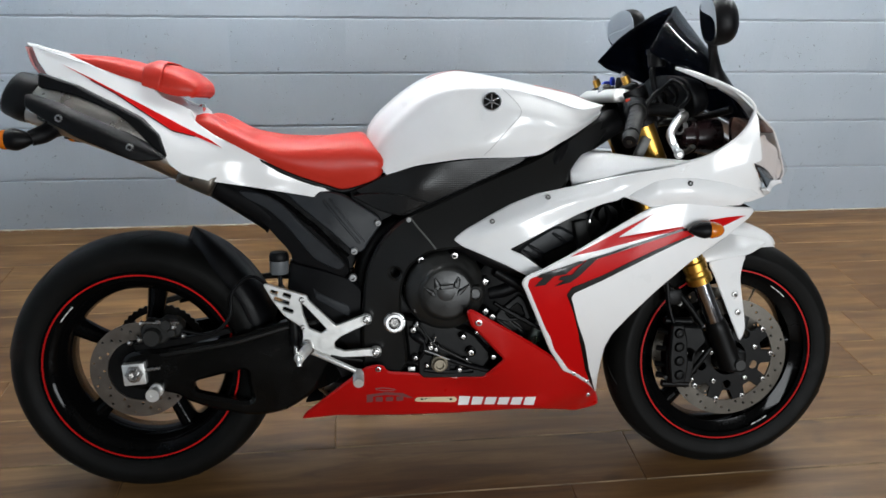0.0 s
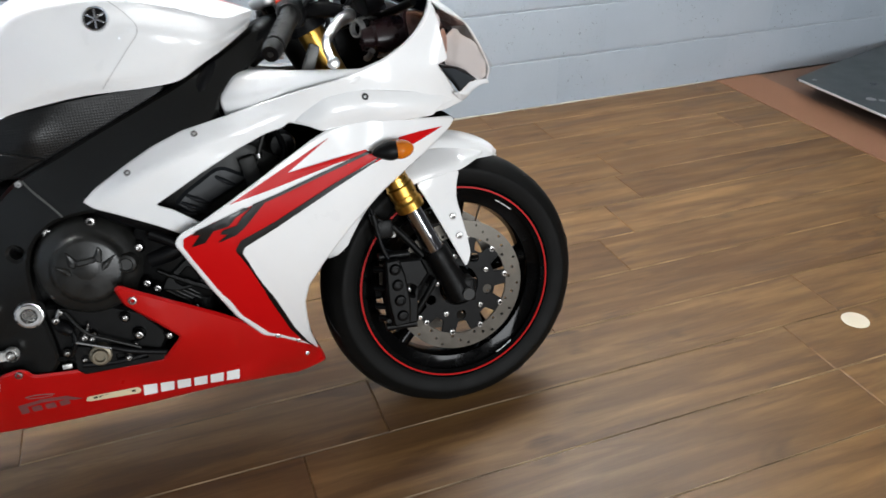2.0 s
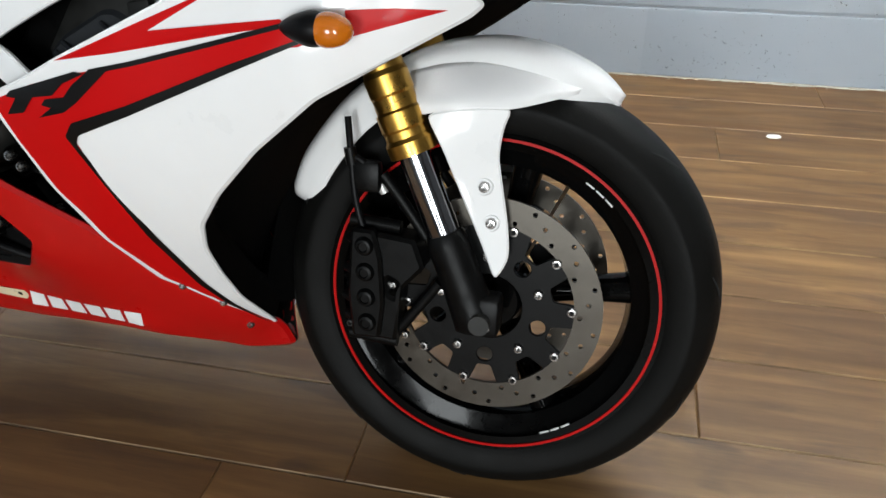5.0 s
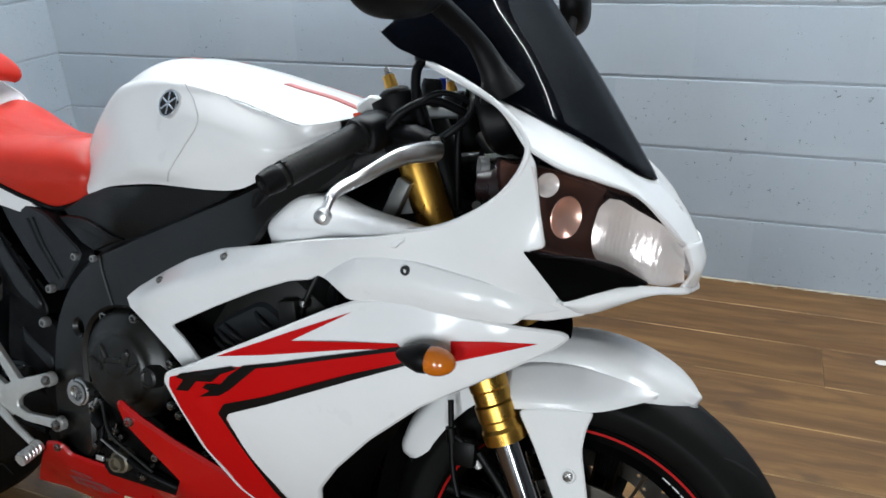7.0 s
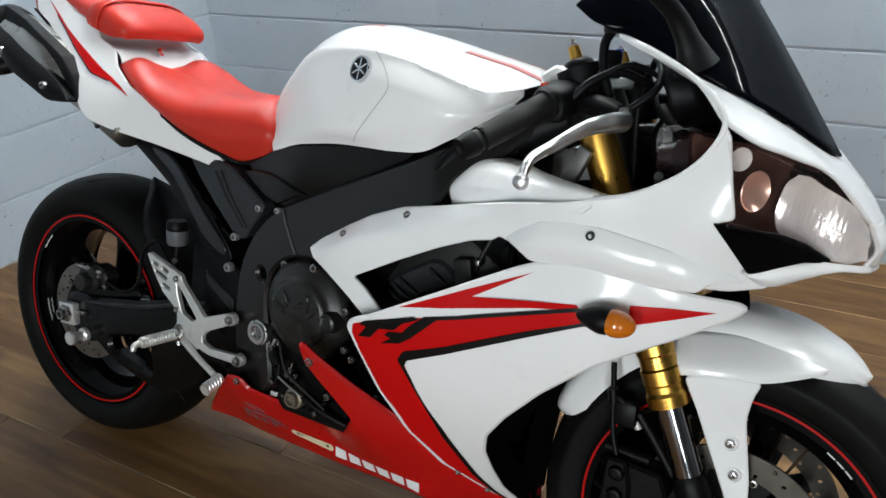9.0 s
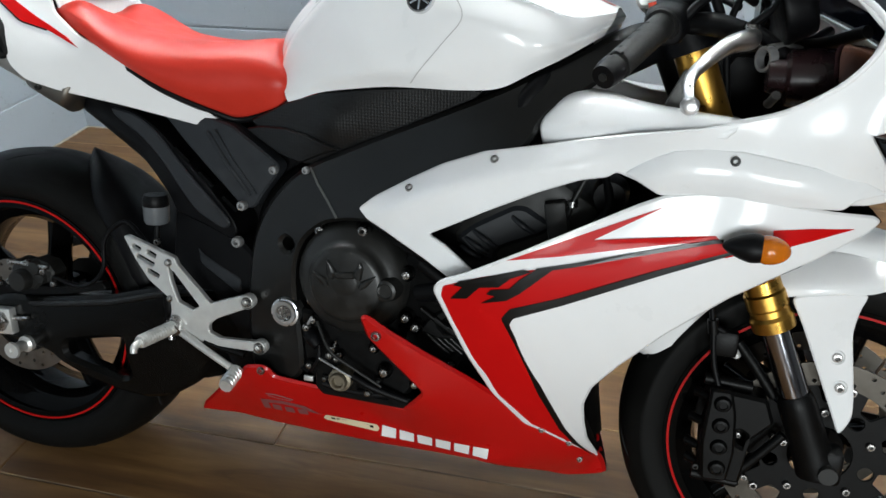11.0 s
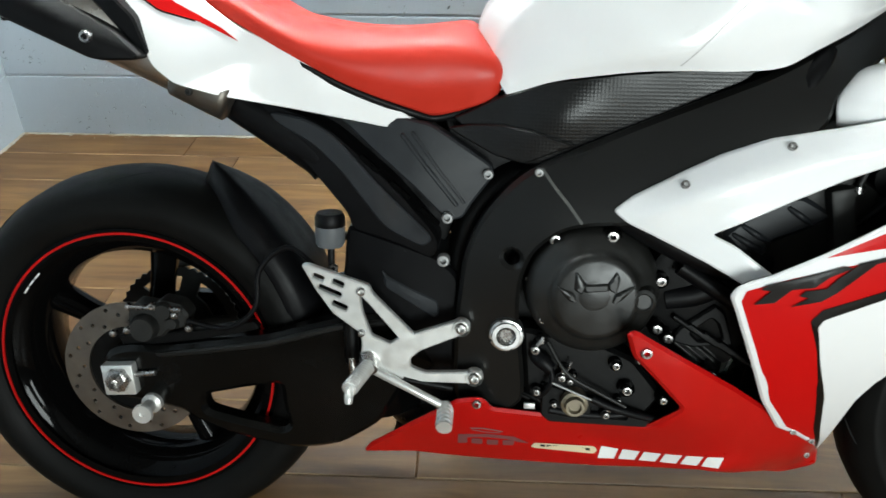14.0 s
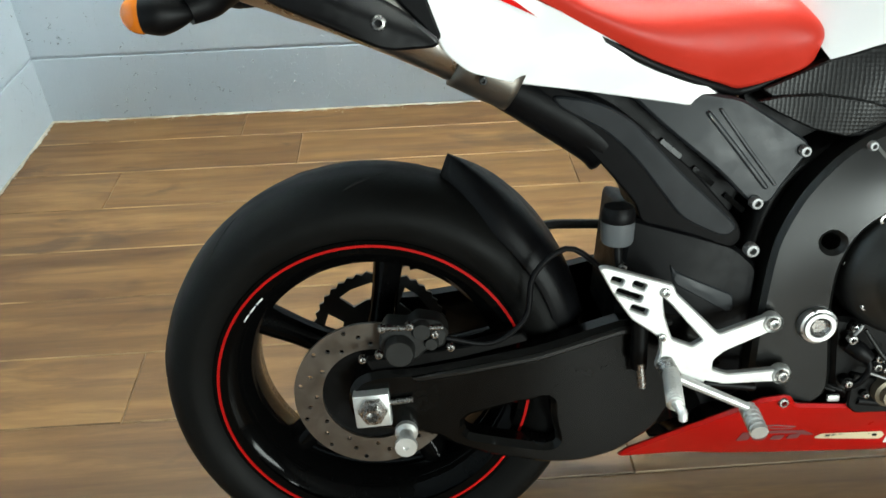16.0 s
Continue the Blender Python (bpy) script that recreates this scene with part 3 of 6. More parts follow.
for s in (-1, 1):
    y = FMID + s * .066 - (.0025 if s < 0 else 0)
    drilled_disc(front_wheel, "brake_disc", FW[0], y, FW[1], .112, .148, .005, (.119, .130, .140), 42, "drilled floating front brake disc", M_FDISC)
    rot = []
    for k in range(10):
        a0 = 36 * k
        for da, r in ((0, .114), (8, .114), (12, .086), (24, .086), (28, .114)):
            a = radians(a0 + da)
            rot.append((FW[0] + r * math.cos(a), FW[1] + r * math.sin(a)))
    part("disc_carrier", sheet(rot, y + .0005, y + .0045, [[(FW[0] + .045 * math.cos(a), FW[1] + .045 * math.sin(a)) for a in (2 * math.pi * i / 24 for i in range(24))]] + [[(FW[0] + .070 * math.cos(k) + .011 * math.cos(a), FW[1] + .070 * math.sin(k) + .011 * math.sin(a)) for a in (2 * math.pi * i / 12 for i in range(12))] for k in (2 * math.pi * (q + .75) / 5 for q in range(5))], chamfer=.0008, step=0, r=.003), M_ENGINE, front_wheel, "black disc carrier")
    for k in range(10):
        a = radians(36 * k + 4)
        bolt(front_wheel, FW[0] + .109 * math.cos(a), y - (.001 if s < 0 else -.006), FW[1] + .109 * math.sin(a), .0070, M_SCREW, (0, s, 0))
    for k in range(5):
        a = radians(72 * k + 22)
        bolt(front_wheel, FW[0] + .0695 * math.cos(a), y - (.003 if s < 0 else -.008), FW[1] + .0695 * math.sin(a), .0065, M_SCREW, (0, s, 0))

# ---------------------------------------------------------------- motorcycle: tank, seats, tail
def R(*pts):
    return [Vector(p) for p in pts]


def crisp(rows, i, k=.14):
    """A tighter bend at the i-th point of every row."""
    return [r[:i] + [r[i].lerp(r[i - 1], k), r[i], r[i].lerp(r[i + 1], k)] + r[i + 1:] for r in rows]


# columns: middle, top, shoulder crease, waist, flange, lower edge
TANK = [
    R((.515, .02, .800), (.513, -.02, .800), (.530, -.060, .792), (.546, -.082, .782), (.556, -.094, .766), (.563, -.098, .757)),
    R((.527, .02, .868), (.532, -.035, .862), (.560, -.088, .842), (.592, -.108, .812), (.610, -.114, .790), (.619, -.112, .777)),
    R((.584, .02, .927), (.588, -.045, .922), (.612, -.112, .894), (.650, -.134, .846), (.670, -.138, .810), (.680, -.128, .788)),
    R((.650, .02, .971), (.653, -.058, .964), (.668, -.130, .934), (.702, -.152, .868), (.724, -.156, .822), (.735, -.138, .795)),
    R((.717, .02, .990), (.720, -.070, .982), (.738, -.140, .946), (.764, -.158, .880), (.780, -.164, .828), (.790, -.144, .797)),
    R((.800, .02, .981), (.802, -.070, .973), (.818, -.150, .946), (.832, -.172, .892), (.840, -.164, .836), (.846, -.146, .798)),
    R((.878, .02, .965), (.880, -.062, .957), (.890, -.146, .929), (.902, -.170, .886), (.902, -.164, .846), (.898, -.144, .804)),
    R((.940, .02, .951), (.942, -.058, .944), (.942, -.142, .914), (.948, -.158, .880), (.946, -.160, .856), (.940, -.138, .826)),
    R((.988, .02, .940), (.990, -.054, .933), (.990, -.134, .901), (.990, -.137, .880), (.988, -.143, .866), (.982, -.130, .849)),
    R((1.042, .02, .920), (1.041, -.044, .917), (1.044, -.120, .910), (1.040, -.110, .900), (1.037, -.124, .892), (1.030, -.118, .880))]
TANK = [crisp([row], 2, .35 if k < 4 else .26 if k < 6 else .06)[0] for k, row in enumerate(TANK)]
tank = sharp(part("fuel_tank", skin(TANK, 72, 72, both=True), M_WHITE, bike, "white pearl fuel tank"), 30)
tank_skin = on(tank, .0011)


def strip(points, w):
    """The outline of a band of width w along a line in (x, z)."""
    P = [Vector((a, b)) for a, b in points]
    L, Rr = [], []
    for i, p in enumerate(P):
        d = (P[min(i + 1, len(P) - 1)] - P[max(i - 1, 0)]).normalized()
        n = Vector((-d.y, d.x)) * w / 2
        L.append(p + n)
        Rr.append(p - n)
    return L + Rr[::-1]


def decal(name, outline, skin_fn, material, parent, label="", step=.012, r=.0012):
    return part(name, sheet([tuple(p) for p in outline], skin_fn, lambda x, z: skin_fn(x, z) + .0006, chamfer=0, step=step, r=r), material, parent, label)


seam = [(p.x, p.y) for p in spline([(.806, .948, 0), (.835, .920, 0), (.848, .893, 0), (.822, .860, 0), (.773, .803, 0)], 16)]
decal("tank_seam", strip(seam, .0014), tank_skin, M_SEAM, tank, "grey panel seam", .01)
# round tank badge, a plain emblem
bm = lathe([(0, -.0025), (.018, -.0025), (.0195, -.001), (.0195, .004)], (0, 0, 0), 36)
badge = part("badge", bm, M_DBLK, tank, "round black and silver emblem")
slope_x = (tank_skin(.805, .917) - tank_skin(.769, .917)) / .036
slope_z = (tank_skin(.787, .933) - tank_skin(.787, .901)) / .032
badge.matrix_basis = Matrix.LocRotScale((.787, tank_skin(.787, .917) - .0012, .917), Vector((0, -1, 0)).rotation_difference(Vector((slope_x, -1, slope_z)).normalized()), None)
ring = part("badge_ring", lathe([(.0178, -.003), (.0202, -.0035), (.0212, .001), (.0212, .004)], (0, 0, 0), 36), M_CHROME, tank)
ring.matrix_basis = badge.matrix_basis.copy()
for k in range(3):
    bm = box_bm(-.0016, .0016, -.0034, -.002, -.0165, .0165, .0004)
    b = part("badge_bar", bm, M_CHROME, tank)
    b.matrix_basis = badge.matrix_basis @ pose(0, 0, 0, 0, 60 * k, 0)
# red flashes on the top of the tank
_tree = bvhtree.BVHTree.FromPolygons([v.co for v in tank.data.vertices], [p.vertices for p in tank.data.polygons])


def tank_top(x, y):
    hit = _tree.ray_cast(Vector((x, y, 1.5)), Vector((0, 0, -1)))
    return Vector((x, y, (hit[0].z if hit[0] is not None else .9) + .0012))


for s in (1, -1):
    for name, label, w0, line in (("tank_flash", "small red graphic", .007, ((.655, .050), (.700, .056), (.745, .060))), ("tank_stripe", "thin red graphic stripe", .0095, ((.905, .060), (.945, .058), (.985, .054), (1.036, .046)))):
        line = [(p.x, p.y) for p in spline([(x, w, 0) for x, w in line], 14)]
        rows = [[tank_top(x, MID - s * (w + d)) for d in (-w0, -w0 / 2, 0, w0 / 2, w0)] for x, w in line]
        part(name, skin(rows, 24, 5, thick=.0006), M_FADED, tank, label)

seat = part("rider_seat", skin([
    R((.150, .02, .866), (.146, -.022, .872), (.140, -.055, .880), (.148, -.084, .876), (.157, -.086, .864)),
    R((.190, .02, .864), (.186, -.025, .874), (.182, -.066, .886), (.192, -.100, .868), (.201, -.104, .846)),
    R((.250, .02, .848), (.250, -.040, .852), (.252, -.088, .848), (.262, -.116, .830), (.268, -.112, .812)),
    R((.330, .02, .834), (.330, -.056, .836), (.334, -.104, .818), (.345, -.118, .794), (.352, -.104, .769)),
    R((.412, .02, .832), (.412, -.052, .833), (.417, -.100, .812), (.427, -.108, .776), (.434, -.086, .738)),
    R((.470, .02, .839), (.471, -.044, .838), (.482, -.090, .814), (.490, -.098, .776), (.470, -.074, .729)),
    R((.507, .02, .842), (.510, -.030, .840), (.528, -.076, .814), (.541, -.092, .786), (.533, -.082, .748)),
    R((.515, .02, .830), (.520, -.026, .824), (.540, -.060, .804), (.555, -.076, .787), (.552, -.074, .768))], 48, 40, both=True, thick=-.006), M_SEAT, bike, "red vinyl rider seat")
# Black tube in place of the shadowed gap below the seat's edge.
part("seat_gap_shade", tube([(.196, -.098, .838), (.206, -.104, .834), (.268, -.110, .804), (.352, -.103, .761), (.434, -.086, .730), (.470, -.074, .722), (.530, -.074, .741)], .0060, 30, 8), M_SATIN, seat, "black strip for the shade between seat and tail")
pillion = part("pillion_seat", skin([
    R((-.118, .02, 1.022), (-.117, -.015, 1.021), (-.115, -.036, 1.018), (-.113, -.044, 1.012), (-.112, -.043, 1.006)),
    R((-.020, .02, 1.014), (-.020, -.03, 1.013), (-.020, -.060, 1.004), (-.018, -.070, .990), (-.015, -.068, .976)),
    R((.050, .02, .999), (.050, -.038, .997), (.050, -.074, .987), (.049, -.086, .968), (.050, -.084, .956)),
    R((.098, .02, .998), (.098, -.042, .996), (.096, -.080, .983), (.090, -.092, .956), (.085, -.088, .938)),
    R((.134, .02, .986), (.133, -.042, .984), (.128, -.082, .971), (.121, -.094, .948), (.115, -.088, .930)),
    R((.160, .02, .966), (.159, -.044, .964), (.154, -.078, .955), (.146, -.088, .941), (.140, -.083, .929)),
    R((.167, .02, .945), (.166, -.044, .943), (.159, -.074, .938), (.151, -.081, .933), (.144, -.078, .928)),
    R((.156, .02, .930), (.155, -.044, .929), (.150, -.068, .927), (.145, -.074, .926), (.141, -.073, .926))], 36, 24, both=True), M_SEAT, bike, "red vinyl pillion seat")
part("seat_strap", skin([
    R((.052, .02, 1.003), (.052, -.040, 1.001), (.051, -.078, .990), (.048, -.091, .968), (.046, -.088, .952)),
    R((.073, .02, 1.008), (.073, -.042, 1.006), (.072, -.082, .994), (.068, -.096, .965), (.064, -.092, .946)),
    R((.094, .02, 1.004), (.094, -.042, 1.002), (.092, -.083, .988), (.087, -.096, .960), (.082, -.091, .940))], 10, 24, both=True, thick=.003), M_SEAT, pillion, "red vinyl strap")

tail_fn = surf([(-.10, .985, -.062), (0, .93, -.102), (.1, .86, -.136), (.2, .80, -.140), (.3, .768, -.120), (.42, .724, -.096), (-.19, 1.035, -.036), (0, .972, -.078), (.1, .918, -.093), (.16, .872, -.104), (.257, .819, -.116), (.349, .772, -.106), (.40, .748, -.096),
                (-.15, .985, -.058), (0, .917, -.112), (.09, .836, -.150), (.138, .772, -.158), (.21, .746, -.122), (.28, .734, -.108), (.344, .723, -.098), (.42, .708, -.092)], 4e-3)
TAIL = [(-.192, 1.040), (-.112, 1.018), (-.02, .976), (.05, .956), (.09, .926), (.140, .905), (.158, .874), (.205, .842), (.257, .817), (.30, .793), (.349, .770), (.40, .748), (.440, .718), (.416, .707),
        (.385, .713), (.276, .734), (.187, .751), (.134, .768), (.108, .790), (.086, .840), (.051, .876), (-.006, .906), (-.078, .944), (-.150, .970), (-.176, 1.004)]
tail = {}
for left in (False, True):
    tail[left] = part("tail_cowl", sheet(TAIL, tail_fn, lambda x, z: tail_fn(x, z) + .005, left=left, r=.010, chamfer=.0012, step=.010), M_WHITE, bike, "white tail cowl with a red stripe")
part("tail_top", skin([
    R((-.212, .02, 1.046), (-.208, -.012, 1.045), (-.195, -.034, 1.038)), R((-.118, .02, 1.016), (-.117, -.025, 1.014), (-.114, -.052, 1.012)), R((0, .02, .985), (0, -.035, .984), (0, -.073, .971)),
    R((.06, .02, .955), (.06, -.04, .955), (.06, -.086, .950)), R((.10, .02, .920), (.10, -.04, .920), (.10, -.092, .918)), R((.148, .02, .893), (.147, -.04, .896), (.145, -.090, .900)),
    R((.17, .02, .868), (.168, -.04, .866), (.166, -.092, .860)), R((.25, .02, .815), (.25, -.05, .814), (.25, -.112, .816)), R((.36, .02, .775), (.36, -.05, .770), (.36, -.100, .762)), R((.44, .02, .73), (.44, -.04, .728), (.44, -.080, .720))], 36, 16, both=True, thick=.003), M_WHITE, bike)
tail_skin = lambda x, z: tail_fn(x, z) - .0013
decal("tail_stripe", [(-.128, .9985), (-.06, .9675), (-.005, .9400), (.048, .9130), (.113, .8780), (.134, .8660), (.160, .8530), (.190, .8375), (.213, .8205), (.185, .8340), (.158, .8460), (.117, .8570), (.110, .8605), (.046, .9020), (-.005, .9355), (-.06, .9640)], tail_skin, M_DRED, tail[False], "tapering red stripe", .008, .0012)
decal("tail_stripe_edge", strip([(-.06, .9630), (-.005, .9345), (.046, .9010), (.110, .8595), (.118, .8560), (.158, .8452)], .0022), lambda x, z: tail_fn(x, z) - .002, M_DBLK, tail[False], "", .008, .0008)
# seat lock between the two seats
lock = part("seat_lock", lathe([(0, -.006), (.005, -.006), (.0075, -.003), (.0085, .006)], (0, 0, 0), 18), M_CHROME, bike, "small chrome seat lock")
lock.matrix_basis = Matrix.LocRotScale((.152, .004, .906), Euler((radians(-35), 0, radians(40))), None)
# tail light
part("tail_light", skin([R((-.214, .02, 1.038), (-.209, -.012, 1.037), (-.196, -.032, 1.032)), R((-.203, .02, 1.005), (-.198, -.018, 1.004), (-.186, -.044, 1.000)), R((-.180, .02, .972), (-.176, -.022, .971), (-.163, -.054, .970))], 8, 10, both=True, thick=.004), M_TAILRED, bike, "pink-red tail light lens")
# undertray
part("undertray", skin([R((-.19, .02, .975), (-.19, -.03, .975), (-.17, -.06, .975)), R((-.05, .02, .90), (-.05, -.04, .90), (-.05, -.085, .92)), R((.10, .02, .82), (.10, -.05, .82), (.10, -.10, .85)), R((.25, .02, .75), (.25, -.05, .75), (.25, -.10, .76)), R((.42, .02, .70), (.42, -.05, .70), (.42, -.085, .71))], 16, 12, both=True, thick=.003), M_SATIN, bike)

# mufflers under the tail
def oval(x, z, yc, hy, hz, tilt=62):
    out = []
    t = radians(tilt)
    for k in range(10):
        a = 2 * math.pi * k / 10
        u, v = hy * math.cos(a), hz * math.sin(a)
        out.append(Vector((x + v * math.cos(t), yc + u, z + v * math.sin(t))))
    return out


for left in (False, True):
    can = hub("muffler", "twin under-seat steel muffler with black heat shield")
    part("silencer_body", skin([oval(-.172, .922, -.105, .048, .048), oval(-.10, .898, -.112, .056, .052), oval(0, .858, -.114, .056, .050), (oval(.075, .814, -.106, .044, .040)), oval(.135, .776, -.102, .036, .032), oval(.182, .752, -.10, .034, .030)], 30, 30, closed=True, left=left), M_STEEL, can, "brushed bronze-grey steel")
    part("end_cap", skin([oval(-.160, .918, -.106, .050, .050), oval(-.178, .925, -.106, .052, .052), oval(-.206, .936, -.104, .046, .048), oval(-.212, .938, -.104, .038, .040)], 12, 30, closed=True, left=left), M_SATIN, can, "black end cap")
    flat_fn = surf([(-.158, .93, -.164), (-.08, .90, -.186), (.0, .85, -.189), (.10, .81, -.176), (-.1, .872, -.182), (.03, .81, -.184)])

    def shield_fn(x, z):
        """The upper strip of the shield leans in above a fold."""
        fold = float(np.interp(x, (-.17, -.105, .0, .10), (.925, .900, .848, .802)))
        return flat_fn(x, z) - .004 + 1.1 * max(0.0, z - fold)
    part("heat_shield", sheet([(-.166, .934), (-.150, .940), (-.096, .9185), (-.014, .879), (.047, .847), (.069, .833), (.104, .804), (.098, .798), (.055, .797), (.040, .800), (-.063, .847), (-.150, .897), (-.164, .908)], shield_fn, lambda x, z: shield_fn(x, z) + .026, left=left, r=.006, chamfer=.003, step=.010), M_SATIN, can, "black folded heat shield")
    part("collar", skin([oval(.128, .781, -.103, .042, .038), oval(.165, .760, -.101, .040, .036), oval(.192, .745, -.10, .038, .034)], 8, 30, closed=True, left=left), M_COLLAR, can)
    # Added black band: the cowl's reflection and shade on the steel, as geometry.
    part("inner_guard", sheet([(-.140, .976), (-.07, .951), (.0, .914), (.054, .885), (.090, .850), (.106, .806), (.099, .802), (.084, .820), (.068, .836), (.040, .867), (.0, .8975), (-.07, .930), (-.142, .946)], lambda x, z: -.152 - .05 * (x + .07), -.125, left=left, r=.006, chamfer=.003), M_SATIN, can, "black band for the cowl's dark reflection on the silencer")
    if not left:
        bolt(can, .041, shield_fn(.041, .826), .826, .0085, M_SCREW)
        bolt(can, -.092, shield_fn(-.092, .884), .884, .0085, M_SCREW)
        bolt(can, .150, -.150, .757, .005, M_DARK)

# ---------------------------------------------------------------- motorcycle: fairings
cheek_fn = surf([(.704, .621, -.158), (.787, .665, -.180), (.907, .717, -.188), (1.16, .779, -.240), (1.205, .745, -.225), (1.064, .712, -.203), (.822, .602, -.190), (.887, .563, -.207), (1.351, .777, -.222), (1.03, .75, -.205)])
CREASE = [(.70, .600), (.729, .613), (.830, .667), (.935, .706), (1.054, .729), (1.2, .75)]


def cheek(x, z):
    """The upper edge of the cheek turns inwards above a crease."""
    zc = float(np.interp(x, [c[0] for c in CREASE], [c[1] for c in CREASE]))
    d = max(0.0, z - zc)
    fade = float(np.interp(x, (.70, .76, 1.0, 1.10), (.4, 1, 1, 0)))
    return cheek_fn(x, z) + fade * (d * .75 - .010)


CHEEK = [(.704, .620), (.728, .640), (.785, .674), (.829, .698), (.888, .721), (.966, .738), (1.031, .754), (1.091, .768), (1.163, .781), (1.172, .742), (1.160, .700), (1.134, .689), (1.103, .703), (1.068, .715),
         (1.058, .707), (1.024, .700), (.972, .679), (.904, .646), (.851, .618), (.822, .603), (.849, .592), (.905, .553), (.868, .541), (.820, .566), (.757, .593), (.722, .607)]
cheek_side_fn = surf([(1.16, .779, -.236), (1.205, .745, -.224), (1.064, .712, -.203), (1.248, .801, -.226), (1.306, .841, -.226), (1.341, .887, -.226), (1.362, .88, -.230), (1.351, .777, -.226), (1.377, .737, -.198), (1.409, .707, -.168), (1.25, .70, -.208), (1.13, .69, -.203)], 8e-4)


def upper(x, z):
    k = min(1.0, max(0.0, (x - 1.05) / .13))
    k = k * k * (3 - 2 * k)
    crease = float(np.interp(x, (.70, .735, .776, .820, .862, .900, 1.0, 1.10), (.618, .627, .641, .658, .674, .689, .724, .745)))
    ridge = max(0.0, 1 - abs(z - crease) / .040) * min(1.0, max(0.0, (1.08 - x) / .12))
    return cheek(x, z) * (1 - k) + cheek_side_fn(x, z) * k - .0075 * ridge


UPPER = CHEEK[:9] + [(1.25, .803), (1.302, .834), (1.330, .868), (1.341, .900), (1.351, .884), (1.360, .833), (1.369, .792), (1.348, .785), (1.368, .760), (1.388, .734), (1.412, .708), (1.37, .697), (1.25, .690), (1.13, .690)] + CHEEK[12:]
WING = [(1.078, .716), (1.105, .736), (1.134, .751), (1.170, .757), (1.213, .757), (1.295, .744), (1.360, .728), (1.388, .714), (1.350, .706), (1.336, .693), (1.214, .690), (1.124, .693)]


def wing(x, z):
    """A band with a rounded crest along its middle."""
    zt = float(np.interp(x, (1.078, 1.134, 1.213, 1.295, 1.388), (.716, .751, .757, .744, .714)))
    d = min(1.0, max(0.0, (zt - z) / .058))
    return upper(x, z) - .001 - .0165 * math.sin(d * math.pi * .80) ** .9


for left in (False, True):
    ob = part("upper_fairing", sheet(UPPER, upper, lambda x, z: upper(x, z) + .006, left=left, step=.010, r=.006), M_WHITE, bike, "white upper fairing and nose cowl")
    part("fairing_liner", sheet(UPPER, lambda x, z: upper(x, z) + .0065, lambda x, z: upper(x, z) + .0085, left=left, step=.02, r=.006, chamfer=0), M_SATIN, ob, "black inner liner")
    part("cowl_wing", sheet(WING, wing, lambda x, z: upper(x, z) + .004, left=left, step=.010, r=.005, chamfer=.002), M_WHITE, ob, "rounded white lower band")
    if not left:
        for x, z in ((.787, .662), (.907, .714)):
            bolt(ob, x, upper(x, z) - .001, z, .0062, M_SCREW, (0, -.85, .5))
        bolt(ob, 1.205, wing(1.205, .745) - .001, .745, .0062, M_DARK)
# upper nose, between headlights and screen
ROW_A = R((1.188, -.163, .990), (1.250, -.168, .965), (1.330, -.145, .930), (1.386, -.099, .900), (1.434, -.041, .868), (1.452, .02, .856))
ROW_AB = R((1.290, -.204, .950), (1.335, -.190, .920), (1.378, -.160, .899), (1.430, -.112, .869), (1.478, -.050, .829), (1.495, .02, .818))
ROW_B = R((1.342, -.229, .902), (1.378, -.201, .880), (1.412, -.163, .867), (1.456, -.110, .845), (1.504, -.056, .788), (1.518, .02, .783))
part("nose_cowl_top", skin([ROW_A, ROW_AB, ROW_B], 14, 40, both=True, thick=.004), M_WHITE, bike, "white nose cowl")
ROW_C = R((1.390, -.205, .731), (1.412, -.172, .737), (1.440, -.127, .741), (1.470, -.096, .738), (1.508, -.056, .734), (1.519, .02, .729))
ROW_E = R((1.382, -.200, .727), (1.410, -.166, .709), (1.445, -.112, .7145), (1.478, -.075, .725), (1.500, -.040, .723), (1.511, .02, .718))
part("nose_chin", skin([ROW_C, [a * .5 + b * .5 + Vector((.008, -.004, -.004)) for a, b in zip(ROW_C, ROW_E)], ROW_E], 10, 40, both=True, thick=.004), M_WHITE, bike, "white chin of the nose cowl")
for left in (False, True):
    s = -1 if left else 1
    part("cockpit_rim", tube([(x, MID + s * (y - MID), z) for x, y, z in ((1.188, -.163, .990), (1.240, -.184, .972), (1.290, -.205, .949), (1.326, -.221, .925), (1.342, -.228, .900), (1.331, -.226, .868), (1.302, -.224, .835), (1.25, -.2235, .804), (1.19, -.224, .786), (1.15, -.215, .772))], .0036, 40, 10), M_WHITE, bike, "white cockpit rim")
